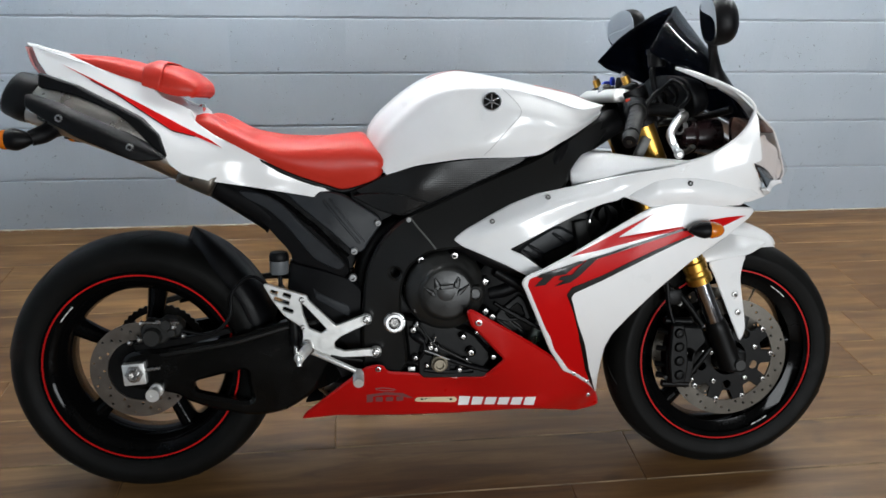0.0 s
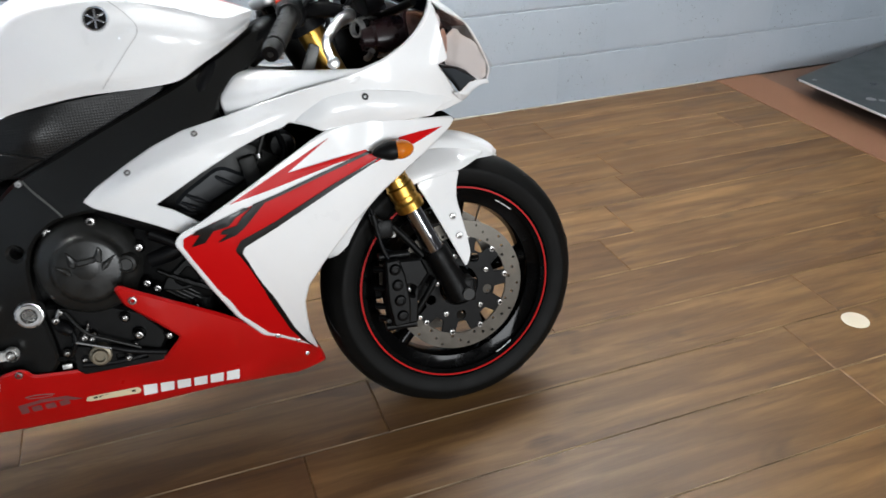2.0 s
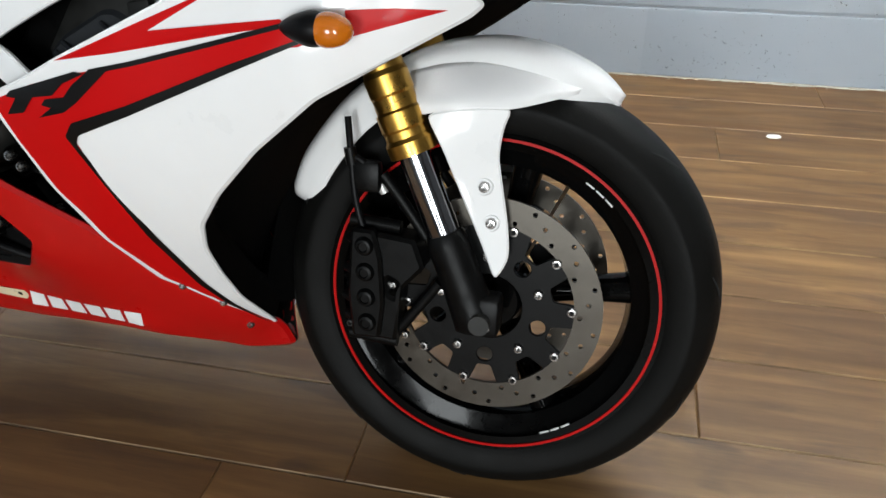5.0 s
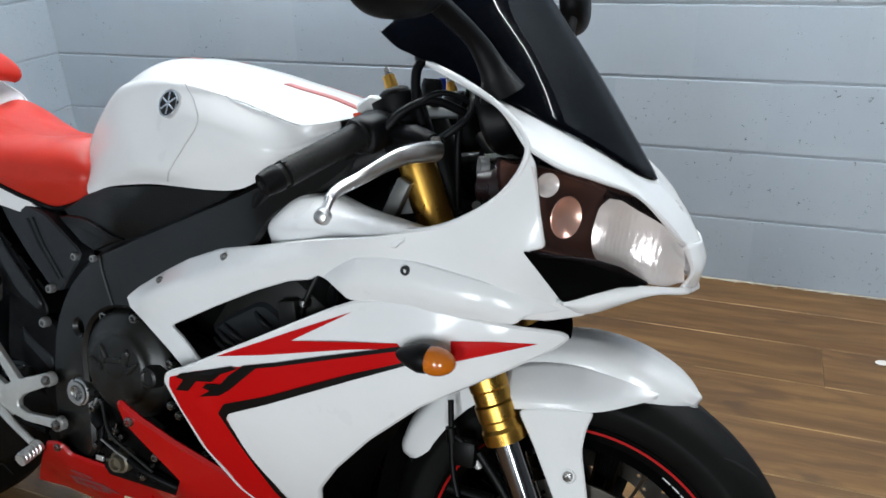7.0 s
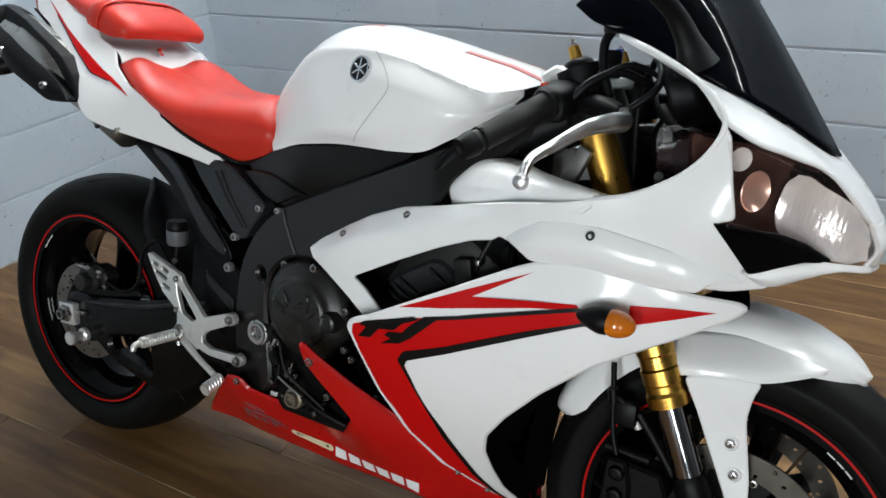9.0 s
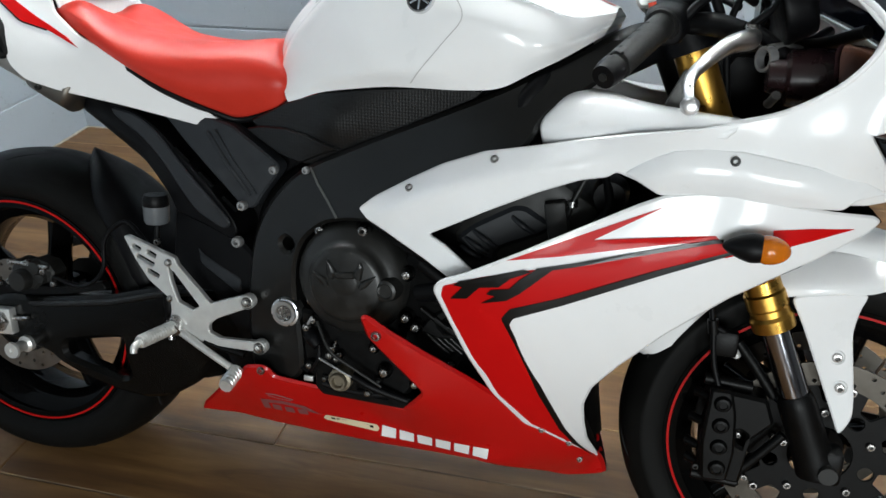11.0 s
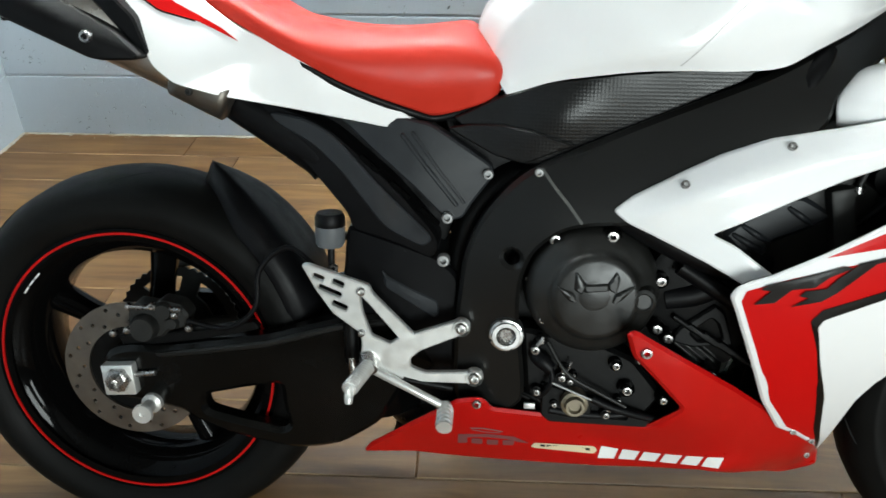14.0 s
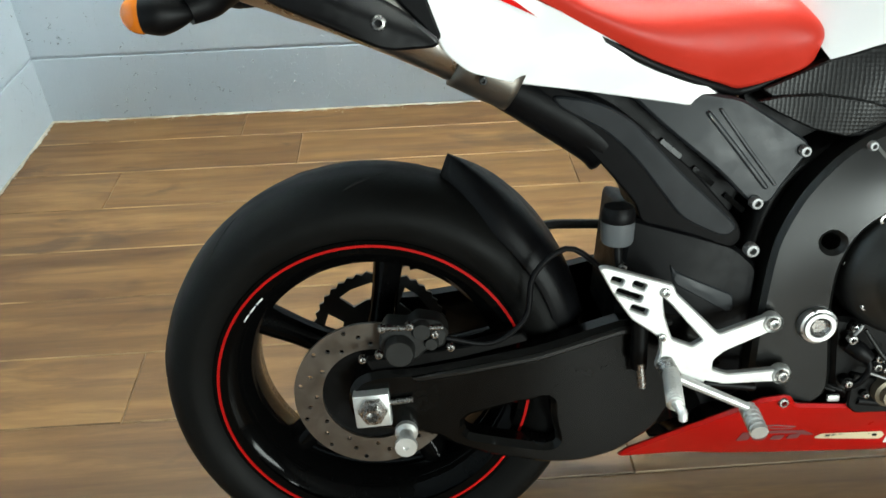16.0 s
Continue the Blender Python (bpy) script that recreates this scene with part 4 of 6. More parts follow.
# middle bridge between the two headlights
part("nose_bridge", skin([R((1.518, .02, .784), (1.514, -.02, .786), (1.504, -.058, .788)), R((1.527, .02, .756), (1.525, -.02, .755), (1.517, -.050, .754)), R((1.520, .02, .728), (1.520, -.02, .728), (1.507, -.057, .732))], 14, 10, both=True, thick=.004), M_WHITE, bike, "white nose cowl")
M_ROSE = mat("rose_brown_housing", (.20, .105, .085), .22, .7)
M_ROSE2 = mat("amber_rose_reflector", (.88, .58, .48), .28, .7)
for left in (False, True):
    lamp = hub("headlight", "slanted headlight with a clear lens over bright reflectors")
    B = R((1.349, -.2305, .881), (1.374, -.204, .878), (1.410, -.162, .866), (1.450, -.115, .847), (1.482, -.082, .819), (1.509, -.055, .784))
    C = R((1.369, -.215, .780), (1.398, -.174, .772), (1.425, -.143, .760), (1.456, -.108, .746), (1.492, -.073, .736), (1.515, -.051, .739))
    D = [(a + b) / 2 + Vector((.006, -.009, 0)) for a, b in zip(B, C)]
    part("lens", skin([B, D, C], 16, 30, left=left, thick=.002), M_LENS, lamp, "clear lens with a faint rose tint")
    back = [[p + Vector((-.045, .025, 0)) for p in r] for r in (B, D, C)]
    shell = [B, [p * .5 + q * .5 for p, q in zip(B, back[0])], back[0], [p + Vector((-.01, .01, 0)) for p in back[1]], back[2], C]
    part("lamp_shell", skin([[p + Vector((-.005, .003, 0)) for p in r] for r in shell[1:5]], 20, 24, left=left), M_BROWNBLK, lamp, "black lamp shell")
    part("lamp_housing", skin([r[:4] for r in shell], 24, 20, left=left), M_ROSE, lamp, "rose-brown mirrored housing")
    s = -1 if left else 1
    net = []
    for row, dx, dz in ((B, .010, -.006), (D, .024, .010), (D, .024, -.016), (C, .008, -.001)):
        row = [row[2] * .4 + row[3] * .6] + row[3:]
        net.append([p + Vector((-dx * k, dx * .58 * k, dz * k)) for p, k in zip(row, (1.9, 1.5, .95, .35))])
    fluted = skin(net, 40, 110, left=left)
    for v in fluted.verts:
        u = v.co.x - abs(v.co.y - MID)
        v.co += Vector((-.86, s * .5, 0)) * (.0001 * (1 + math.sin(u * 640 + 3 * math.sin(v.co.z * 45))) + .0040 * math.sin(u * 62 + .6) + .0008 * math.sin(v.co.z * 120 + u * 40))
    part("reflector_shell", fluted, M_BOWL, lamp, "bright silver fluted reflector")
    s = -1 if left else 1

    def bowl(name, x, y, z, r, depth, mtl):
        bm = lathe([(0, depth * 1.02), (r * .25, depth), (r * .55, depth * .75), (r * .85, depth * .35), (r, 0), (r * 1.04, .001)], (0, 0, 0), 28)
        o = part(name, bm, mtl, lamp)
        o.matrix_basis = Matrix.LocRotScale((x, MID + s * (y - MID), z), Euler((0, 0, radians(s * 58))), (1, 1, 1))
        return o
    bowl("reflector", 1.380, -.176, .822, .024, .010, M_ROSE2)
    # Small bright reflector added to stand for the flare at the lens corner.
    flare_dish = bowl("reflector", 1.362, -.204, .860, .017, .006, M_BOWL)
    flare_dish.scale = (1.0, 1.0, .8)
    # air intake below the lamp
    pa, pb, pc = Vector((1.346, -.234, .787)), Vector((1.391, -.207, .733)), Vector((1.470, -.094, .738))
    nrm = (pb - pa).cross(pc - pa)

    def intake_fn(x, z):
        return pa.y - (nrm.x * (x - pa.x) + nrm.z * (z - pa.z)) / nrm.y
    part("air_intake", sheet([(1.346, .787), (1.372, .782), (1.413, .772), (1.438, .762), (1.469, .741), (1.469, .737), (1.441, .739), (1.416, .734), (1.404, .731), (1.391, .729)], intake_fn, lambda x, z: intake_fn(x, z) + .004, left=left, r=.004), M_GLOSS, lamp, "black air intake")

# main side panel with the graphics
side_fn = surf([(.847, .537, -.240), (1.048, .63, -.236), (.943, .505, -.238), (1.129, .693, -.224), (1.355, .666, -.182), (1.391, .674, -.160), (.996, .287, -.115), (1.037, .255, -.084), (1.082, .200, -.013), (1.2, .62, -.226), (1.13, .45, -.190)])
SIDE = [(.842, .536), (.848, .549), (.862, .558), (.885, .567), (.940, .596), (1.038, .648), (1.101, .681), (1.131, .694), (1.164, .701), (1.215, .703), (1.271, .695), (1.339, .687), (1.384, .682), (1.394, .674), (1.380, .660), (1.319, .624),
        (1.225, .568), (1.153, .505), (1.099, .446), (1.066, .400), (1.056, .362), (1.058, .320), (1.064, .270), (1.079, .218), (1.083, .199), (1.072, .212), (1.040, .246), (1.0, .279), (.968, .297), (.923, .364), (.888, .437), (.850, .520)]
side = {}
for left in (False, True):
    side[left] = part("side_fairing", sheet(SIDE, side_fn, lambda x, z: side_fn(x, z) + .006, left=left, step=.012, r=.007, chamfer=.003), M_WHITE, bike, "white side fairing with red and black graphics")
    part("panel_liner", sheet(SIDE, lambda x, z: side_fn(x, z) + .0065, lambda x, z: side_fn(x, z) + .0085, left=left, step=.02, r=.007, chamfer=0), M_INNER, side[left], "black inner liner")
    # lip turned in along the front lower edge
    lip = [(1.394, .674), (1.319, .624), (1.225, .568), (1.153, .505), (1.099, .446), (1.066, .400), (1.056, .362), (1.058, .320), (1.064, .270), (1.080, .210)]
    rows = [[Vector((x, side_fn(x, z) + .003, z)), Vector((x - .006, side_fn(x, z) + .035, z + .008)), Vector((x - .02, side_fn(x, z) + .075, z + .02))] for x, z in lip]
    part("inner_panel", skin(rows, 24, 6, left=left, thick=.003), M_INNER, side[left], "black inner panel")
def S(x, z):
    return side_fn(x, z) - .0010


def S2(x, z):
    return side_fn(x, z) - .0026


def S3(x, z):
    return side_fn(x, z) - .0036


SG = side[False]
decal("red_band", [(.855, .531), (.858, .546), (.908, .566), (.965, .582), (1.030, .595), (1.121, .621), (1.196, .643), (1.218, .640), (1.226, .629), (1.137, .595), (1.019, .542), (.956, .516), (.950, .504), (.999, .376), (1.028, .300), (1.050, .254), (1.074, .213), (1.043, .2530), (1.004, .2865), (.980, .3015), (.934, .364), (.898, .437), (.869, .500)], S, M_DRED, SG, "red graphic band", .009, .003)
decal("black_edge", [(1.218, .633), (1.136, .601), (1.018, .550), (.951, .526), (.940, .510), (.992, .376), (1.022, .296), (1.046, .252), (1.077, .204), (1.053, .252), (1.031, .298), (1.003, .375), (.951, .501), (.956, .512), (1.020, .539), (1.138, .593), (1.219, .629)], S2, M_DBLK, SG, "black outline", .008, .003)
decal("black_edge", strip([(.982, .5845), (1.030, .596), (1.121, .622), (1.196, .644), (1.206, .645)], .0052), S2, M_DBLK, SG, "", .008, .001)
decal("red_arrow", [(.943, .594), (1.038, .638), (1.131, .680), (1.050, .631), (1.196, .651), (1.202, .645), (1.132, .632), (1.011, .606)], S, M_DRED, SG, "red arrow graphic", .009, .0012)
decal("red_spear", [(1.262, .663), (1.310, .667), (1.360, .667), (1.310, .651), (1.264, .636)], lambda x, z: side_fn(x, z) - .0018, M_DRED, SG, "red graphic tip", .006, .0012)
decal("black_mark", [(.869, .529), (.892, .533), (.909, .552), (.935, .556), (.950, .570), (.976, .582), (.966, .584), (.881, .557), (.873, .550), (.886, .549)], S3, M_DBLK, SG, "black angular emblem", .008, .0008)
decal("black_mark", [(.912, .529), (.946, .538), (.963, .550), (1.006, .590), (.982, .586), (.961, .569), (.949, .555), (.925, .551), (.919, .544), (.931, .542)], S3, M_DBLK, SG, "black angular emblem", .008, .0008)
for x, z in ((.995, .288), (1.037, .257)):
    bolt(side[False], x, side_fn(x, z) - .001, z, .0055, M_SCREW)

belly_fn = surf([(.754, .445, -.212), (.857, .398, -.180), (.913, .357, -.152), (.952, .330, -.136), (.728, .476, -.216), (.722, .240, -.092), (.722, .208, -.086), (.916, .228, -.094), (.916, .200, -.086), (.35, .170, -.040), (.815, .34, -.176), (1.099, .156, .012), (.996, .287, -.108), (1.054, .206, -.042), (1.082, .200, -.010), (1.03, .150, -.010), (1.06, .150, .002), (1.037, .255, -.078), (.55, .25, -.110), (.5, .19, -.062),
                 (.44, .178, -.048), (.60, .178, -.058), (.716, .178, -.062), (.80, .178, -.062), (.89, .180, -.068), (1.0, .158, -.022), (.62, .31, -.140)])
BELLY = [(.727, .470), (.737, .476), (.765, .460), (.827, .420), (.888, .377), (.918, .354), (.950, .330), (.972, .302), (1.001, .286), (1.041, .254), (1.082, .208), (1.092, .186), (1.100, .158), (1.088, .152), (1.06, .149), (1.03, .150), (1.0, .158), (.955, .174), (.890, .185), (.80, .180), (.716, .177), (.60, .175), (.50, .176), (.44, .177), (.352, .168), (.364, .190), (.435, .262),
         (.507, .331), (.535, .338), (.548, .334), (.556, .318), (.626, .308), (.720, .294), (.780, .300), (.817, .348), (.765, .408), (.738, .437)]
for left in (False, True):
    ob = part("belly_pan", sheet(BELLY, belly_fn, lambda x, z: belly_fn(x, z) + .008, left=left, step=.012, r=.007, chamfer=.005), M_RED, bike, "red belly pan")
    part("pan_liner", sheet(BELLY, lambda x, z: belly_fn(x, z) + .0065, lambda x, z: belly_fn(x, z) + .0085, left=left, step=.02, r=.007, chamfer=0), M_SATIN, ob, "black inner liner")
    if not left:
        belly = ob
        bolt(ob, .754, belly_fn(.754, .445) - .001, .445, .0085, M_SCREW)
        bolt(ob, 1.054, belly_fn(1.054, .206) - .001, .206, .0055, M_SCREW)
        bolt(ob, .536, belly_fn(.536, .327) - .001, .327, .0075, M_SCREW)
part("belly_floor", skin([R((.40, MID, .196), (.40, -.02, .197), (.40, -.036, .200)), R((.62, MID, .186), (.62, -.02, .187), (.62, -.040, .192)), R((.90, MID, .184), (.90, -.03, .187), (.90, -.062, .196)), R((1.04, MID, .196), (1.04, .0, .197), (1.04, -.012, .202))], 16, 12, both=True, thick=.003), M_SATIN, bike)
part("wheel_shroud", skin([R((x, .02, z), (x, .02 - w * .6, z + .004), (x - .012, .02 - w, z + .010)) for x, z, w in ((1.02, .215, .030), (1.030, .30, .085), (1.050, .37, .140), (1.092, .455, .190), (1.150, .545, .215), (1.215, .625, .225))], 24, 14, both=True, thick=.003), M_INNER, bike, "black inner shroud behind the front wheel")
B1 = on(belly, .0010)
# maker's name drawn as plain light bars
n = 6
for k in range(n):
    x0 = .726 + k * .0317
    z0 = .2085 - k * .0014
    decal("light_bar", [(x0 - .002, z0), (x0 + .023, z0 - .0012), (x0 + .0265, z0 + .0235), (x0 + .001, z0 + .0245)], B1, M_DWHT, belly, "plain white graphic bar", .01, .0012)
decal("cream_label", [(.620, .2255), (.626, .235), (.717, .231), (.722, .224), (.717, .2165), (.626, .2210)], B1, M_DCREAM, belly, "cream oval label with dark bars", .01, .003)
for k in range(8):
    decal("label_bar", [(.635 + k * .0098, .2262 - k * .0005), (.642 + k * .0098, .2259 - k * .0005), (.642 + k * .0098, .2306 - k * .0005), (.635 + k * .0098, .2309 - k * .0005)], on(belly, .0018), M_DBLK, belly, "", 0, .0003)
decal("scuff", strip([(.528, .2695), (.545, .2715), (.562, .2685), (.576, .2645)], .0020), B1, M_BRACKET, belly, "scraped silver scuff", .01, .0006)
decal("scuff", strip([(.530, .2660), (.550, .2625), (.572, .2615)], .0013), B1, M_BRACKET, belly, "", .01, .0004)
decal("faded_emblem", [(.508, .224), (.509, .250), (.553, .258), (.593, .252), (.617, .234), (.603, .236), (.583, .245), (.553, .249), (.523, .244), (.523, .227)], B1, M_DGREY, belly, "worn grey graphic", .01, .002)
for k in range(3):
    decal("faded_emblem", [(.529 + k * .024, .2275), (.546 + k * .024, .2275), (.546 + k * .024, .2435 - k * .001), (.529 + k * .024, .2420)], B1, M_DGREY, belly, "", .01, .003)

# ---------------------------------------------------------------- motorcycle: frame, engine, swingarm
FRAME = [(.500, .318), (.501, .444), (.510, .541), (.537, .601), (.573, .644), (.606, .669), (.750, .735), (.894, .798), (1.000, .856), (1.050, .886), (1.075, .870), (1.030, .815), (.965, .775), (.952, .735), (.905, .700), (.805, .640), (.735, .600), (.690, .597), (.645, .588), (.606, .555), (.590, .510), (.590, .450), (.598, .400), (.606, .325), (.570, .300), (.530, .300)]
frame_fn = surf([(.50, .44, -.128), (.57, .43, -.132), (.606, .669, -.122), (.62, .62, -.142), (.75, .735, -.130), (.76, .66, -.158), (.89, .798, -.140), (.90, .72, -.172), (.95, .75, -.175), (1.05, .886, -.09), (1.03, .82, -.12), (.53, .30, -.125)], 2e-3)
for left in (False, True):
    fr = part("frame_spar", sheet(FRAME, frame_fn, lambda x, z: frame_fn(x, z) + .045, [[(.566, .548), (.576, .556), (.588, .548), (.588, .536), (.576, .530), (.566, .538)]], left=left, r=.032, chamfer=.006, step=.014), M_FRAME, bike, "black twin-spar frame")
    if not left:
        spar = fr
seamf = lambda x, z: frame_fn(x, z) - .0016
# Seam drawn pale: the highlight along the bead is put in its colour.
decal("weld_seam", strip([(.612, .666), (.628, .645), (.650, .620), (.667, .598)], .0040), seamf, M_WELD, spar, "weld seam with its highlight in the colour", .01, .002)
pivot_y = frame_fn(.574, .430) - .002
pivot_nut = part("pivot_nut", lathe([(.0125, .002), (.0128, -.0085), (.0140, -.0100), (.0195, -.0100), (.0205, -.0065), (.0235, -.0055), (.0248, -.002), (.0248, .015)], (.574, pivot_y, .430), 36), M_POLISH, bike, "large polished steel pivot nut")
part("hex_socket", lathe([(0, -.004), (.0095, -.004), (.0105, -.0062), (.0130, -.0086)], (.574, pivot_y, .430), 6), M_SCREW, pivot_nut, "dull hexagon socket")
for k in range(4):
    a = radians(20 + 90 * k)
    block(pivot_nut, "nut_notch", M_DARK, .574 + .0222 * math.cos(a) - .002, .574 + .0222 * math.cos(a) + .002, pivot_y - .0062, pivot_y, .430 + .0222 * math.sin(a) - .002, .430 + .0222 * math.sin(a) + .002, .0005)
bolt(bike, .483, -.125, .532, .0095, M_BRACKET)
bolt(bike, .608, -.136, .662, .006, M_BRACKET)
bolt(bike, .850, -.178, .690, .006, M_DARK)
bolt(bike, .622, -.150, .460, .0055, M_SCREW)

cell_fn = surf([(.49, .727, -.085), (.56, .756, -.100), (.63, .778, -.115), (.71, .788, -.125), (.87, .797, -.125), (.77, .744, -.118), (.67, .697, -.112), (.60, .668, -.108), (.52, .70, -.090), (.64, .735, -.126)])
part("tank_side_cover", sheet([(.490, .724), (.506, .731), (.558, .757), (.629, .779), (.707, .790), (.780, .796), (.874, .798), (.862, .785), (.770, .742), (.669, .696), (.612, .668), (.592, .666), (.523, .700)], cell_fn, lambda x, z: cell_fn(x, z) + .02, r=.006, step=.012), M_CELL, bike, "black cover with a raised cell texture")
LEAF = lambda x, z: cell_fn(x, z) - .007 + .10 * max(0.0, z - .708)
part("side_cover_leaf", sheet([(.484, .711), (.511, .717), (.556, .719), (.600, .713), (.635, .702), (.658, .696), (.628, .686), (.588, .668), (.549, .677), (.506, .698)], LEAF, lambda x, z: LEAF(x, z) + .008, r=.005, chamfer=.002, step=.012), M_CELL, bike, "raised lower leaf of the cover")
part("inner_plate", sheet([(.470, .742), (.560, .760), (.620, .72), (.620, .64), (.530, .62), (.490, .68)], -.055, -.040, r=.01, step=0), M_SATIN, bike, "black inner plate")
block(bike, "seat_bracket", M_BRACKET, .487, .505, -.075, -.050, .724, .741, .004, "dull silver seat bracket", (0, -20, 0))
block(bike, "seat_bracket", M_BRACKET, .527, .552, -.078, -.055, .738, .757, .004, "dull silver seat bracket", (0, -25, 0))

sub_fn = surf([(.33, .709, -.085), (.444, .718, -.098), (.551, .658, -.104), (.488, .585, -.106), (.44, .65, -.110)], 5e-3)
SUB = [(.300, .738), (.345, .738), (.462, .717), (.546, .663), (.549, .650), (.517, .606), (.508, .588), (.486, .584), (.440, .630), (.372, .686), (.335, .720)]
for left in (False, True):
    ob = part("subframe_plate", sheet(SUB, sub_fn, lambda x, z: sub_fn(x, z) + .030, left=left, r=.012, chamfer=.003, step=.014), M_SATIN2, bike, "black subframe bracket")
    if not left:
        sub = ob
SB = lambda x, z: sub_fn(x, z) - .0035
part("subframe_rib", sheet(strip([(.421, .703), (.460, .655), (.500, .606)], .0065), SB, lambda x, z: SB(x, z) + .004, r=.006, chamfer=.002, step=.012), M_SATIN2, sub)
part("subframe_rib", sheet(strip([(.436, .706), (.470, .660), (.510, .610)], .004), SB, lambda x, z: SB(x, z) + .004, r=.003, chamfer=.001, step=.012), M_SATIN2, sub)
bolt(sub, .541, -.110, .652, .0075, M_BRACKET)
bolt(sub, .487, -.114, .590, .0085, M_BRACKET)
cov_fn = surf([(.162, .742, -.070), (.29, .706, -.092), (.41, .627, -.104), (.474, .545, -.108), (.35, .563, -.090), (.28, .664, -.084), (.19, .719, -.070), (.38, .61, -.112), (.25, .70, -.094)], 2e-2)
COVER = [(.165, .742), (.200, .750), (.289, .722), (.327, .702), (.409, .632), (.470, .564), (.476, .540), (.464, .527), (.422, .545), (.374, .558), (.351, .563), (.344, .588), (.315, .622), (.280, .662), (.232, .696), (.186, .717)]
ecov = part("exhaust_pipe_cover", sheet(COVER, cov_fn, lambda x, z: cov_fn(x, z) + .10, r=.025, chamfer=.002, step=.013), M_SATIN, bike, "satin grey-black exhaust cover")
EC = lambda x, z: cov_fn(x, z) - .006
sharp(part("cover_facet", sheet([(.235, .728), (.290, .720), (.328, .700), (.393, .631), (.462, .566), (.466, .556), (.452, .545), (.399, .570), (.374, .602), (.337, .650), (.300, .684), (.245, .712)], EC, lambda x, z: EC(x, z) + .008, r=.018, chamfer=.0025, step=.013), M_SATIN2, ecov, "raised satin grey facet"))
part("exhaust_pipe_sleeve", skin([oval(.17, .745, -.05, .036, .030), oval(.25, .70, -.05, .040, .036), oval(.295, .672, -.05, .043, .038), oval(.31, .66, -.05, .043, .040)], 12, 20, closed=True), M_SATIN, bike)
box_fn = surf([(.349, .557, -.078), (.472, .52, -.098), (.477, .427, -.100), (.461, .289, -.090), (.356, .279, -.080), (.32, .327, -.060), (.41, .44, -.100)], 2e-3)
part("linkage_cover", sheet([(.340, .565), (.420, .545), (.474, .528), (.505, .500), (.505, .310), (.461, .285), (.356, .279), (.325, .327), (.330, .45)], box_fn, lambda x, z: box_fn(x, z) + .15, r=.012, chamfer=.005, step=.016), M_SATIN, bike, "black plastic linkage cover")
LB = lambda x, z: box_fn(x, z) - .003
part("inner_plate", sheet([(.20, .755), (.33, .738), (.45, .715), (.55, .65), (.50, .58), (.48, .53), (.40, .60), (.30, .70)], -.035, -.020, r=.01, step=0), M_SATIN, bike, "black inner plate")
part("linkage_cover_rib", sheet([(.392, .505), (.400, .495), (.475, .462), (.477, .440), (.470, .436), (.398, .478)], LB, lambda x, z: LB(x, z) + .004, r=.006, chamfer=.002, step=.012), M_SATIN2, bike, "raised band")
for k in range(3):
    x, z = .365 + .042 * k, .672 - .036 * k
    part("cover_slot", sheet(strip([(x, z), (x + .026, z - .022)], .007), -.108, -.100, r=.002, chamfer=.0005, step=0), M_GLOSS, bike)

# engine
eng = hub("engine", "black engine with a round clutch cover")
part("crankcase", skin([[Vector((x, y, z)) for x, y, z in ring] for ring in (
    [(.52, -.084, .31), (.66, -.086, .295), (.80, -.086, .31), (.83, -.084, .42), (.79, -.084, .58), (.66, -.084, .62), (.55, -.082, .58), (.52, -.084, .45)],
    [(.49, -.05, .28), (.66, -.055, .20), (.84, -.075, .24), (.90, -.07, .42), (.84, -.07, .64), (.66, -.07, .68), (.52, -.07, .62), (.48, -.07, .45)],
    [(.49, .11, .28), (.66, .115, .20), (.84, .115, .24), (.90, .11, .42), (.84, .11, .64), (.66, .11, .68), (.52, .11, .62), (.48, .11, .45)],
    [(.50, .15, .30), (.66, .156, .285), (.80, .156, .30), (.84, .152, .42), (.80, .152, .60), (.66, .152, .64), (.54, .148, .60), (.50, .15, .45)])], 14, 48, closed=True), M_ENGINE, eng)
block(eng, "cylinder_block", M_ENGINE, .78, .96, -.135, .175, .42, .66, .012, "", (0, 32, 0))
block(eng, "cylinder_head", M_DARK, .87, 1.02, -.140, .18, .53, .70, .015, "", (0, 32, 0))
part("airbox", skin([R((.60, .02, .80), (.60, -.05, .80), (.60, -.085, .74), (.60, -.085, .66)), R((.80, .02, .86), (.80, -.06, .85), (.80, -.10, .78), (.80, -.10, .66)), R((1.0, .02, .88), (1.0, -.06, .87), (1.0, -.09, .80), (1.0, -.09, .70))], 12, 14, both=True), M_SATIN, eng)
CX, CZ = .689, .502
part("clutch_cover", lathe([(0, -.1745), (.050, -.1740), (.0565, -.1720), (.0600, -.1670), (.0625, -.1630), (.0680, -.1595), (.080, -.1530), (.088, -.1440), (.092, -.130), (.093, -.105)], (CX, 0, CZ), 64), M_COVER, eng, "round satin black clutch cover")
for claw in ([(.661, .541), (.677, .521), (.670, .508), (.660, .514)], [(.714, .542), (.719, .532), (.715, .511), (.704, .516), (.703, .525)], [(.739, .523), (.723, .502), (.711, .496), (.713, .510)], [(.636, .519), (.660, .510), (.665, .497), (.654, .498)], [(.672, .522), (.704, .525), (.705, .514), (.674, .511)]):
    part("clutch_claw", sheet(claw, -.1785, -.165, r=.0025, chamfer=.003, step=0), M_COVER, eng, "raised claw rib")
part("clutch_hub", lathe([(0, -.1755), (.016, -.1755), (.022, -.174), (.024, -.168)], (CX - .002, 0, CZ + .004), 28), M_COVER, eng)
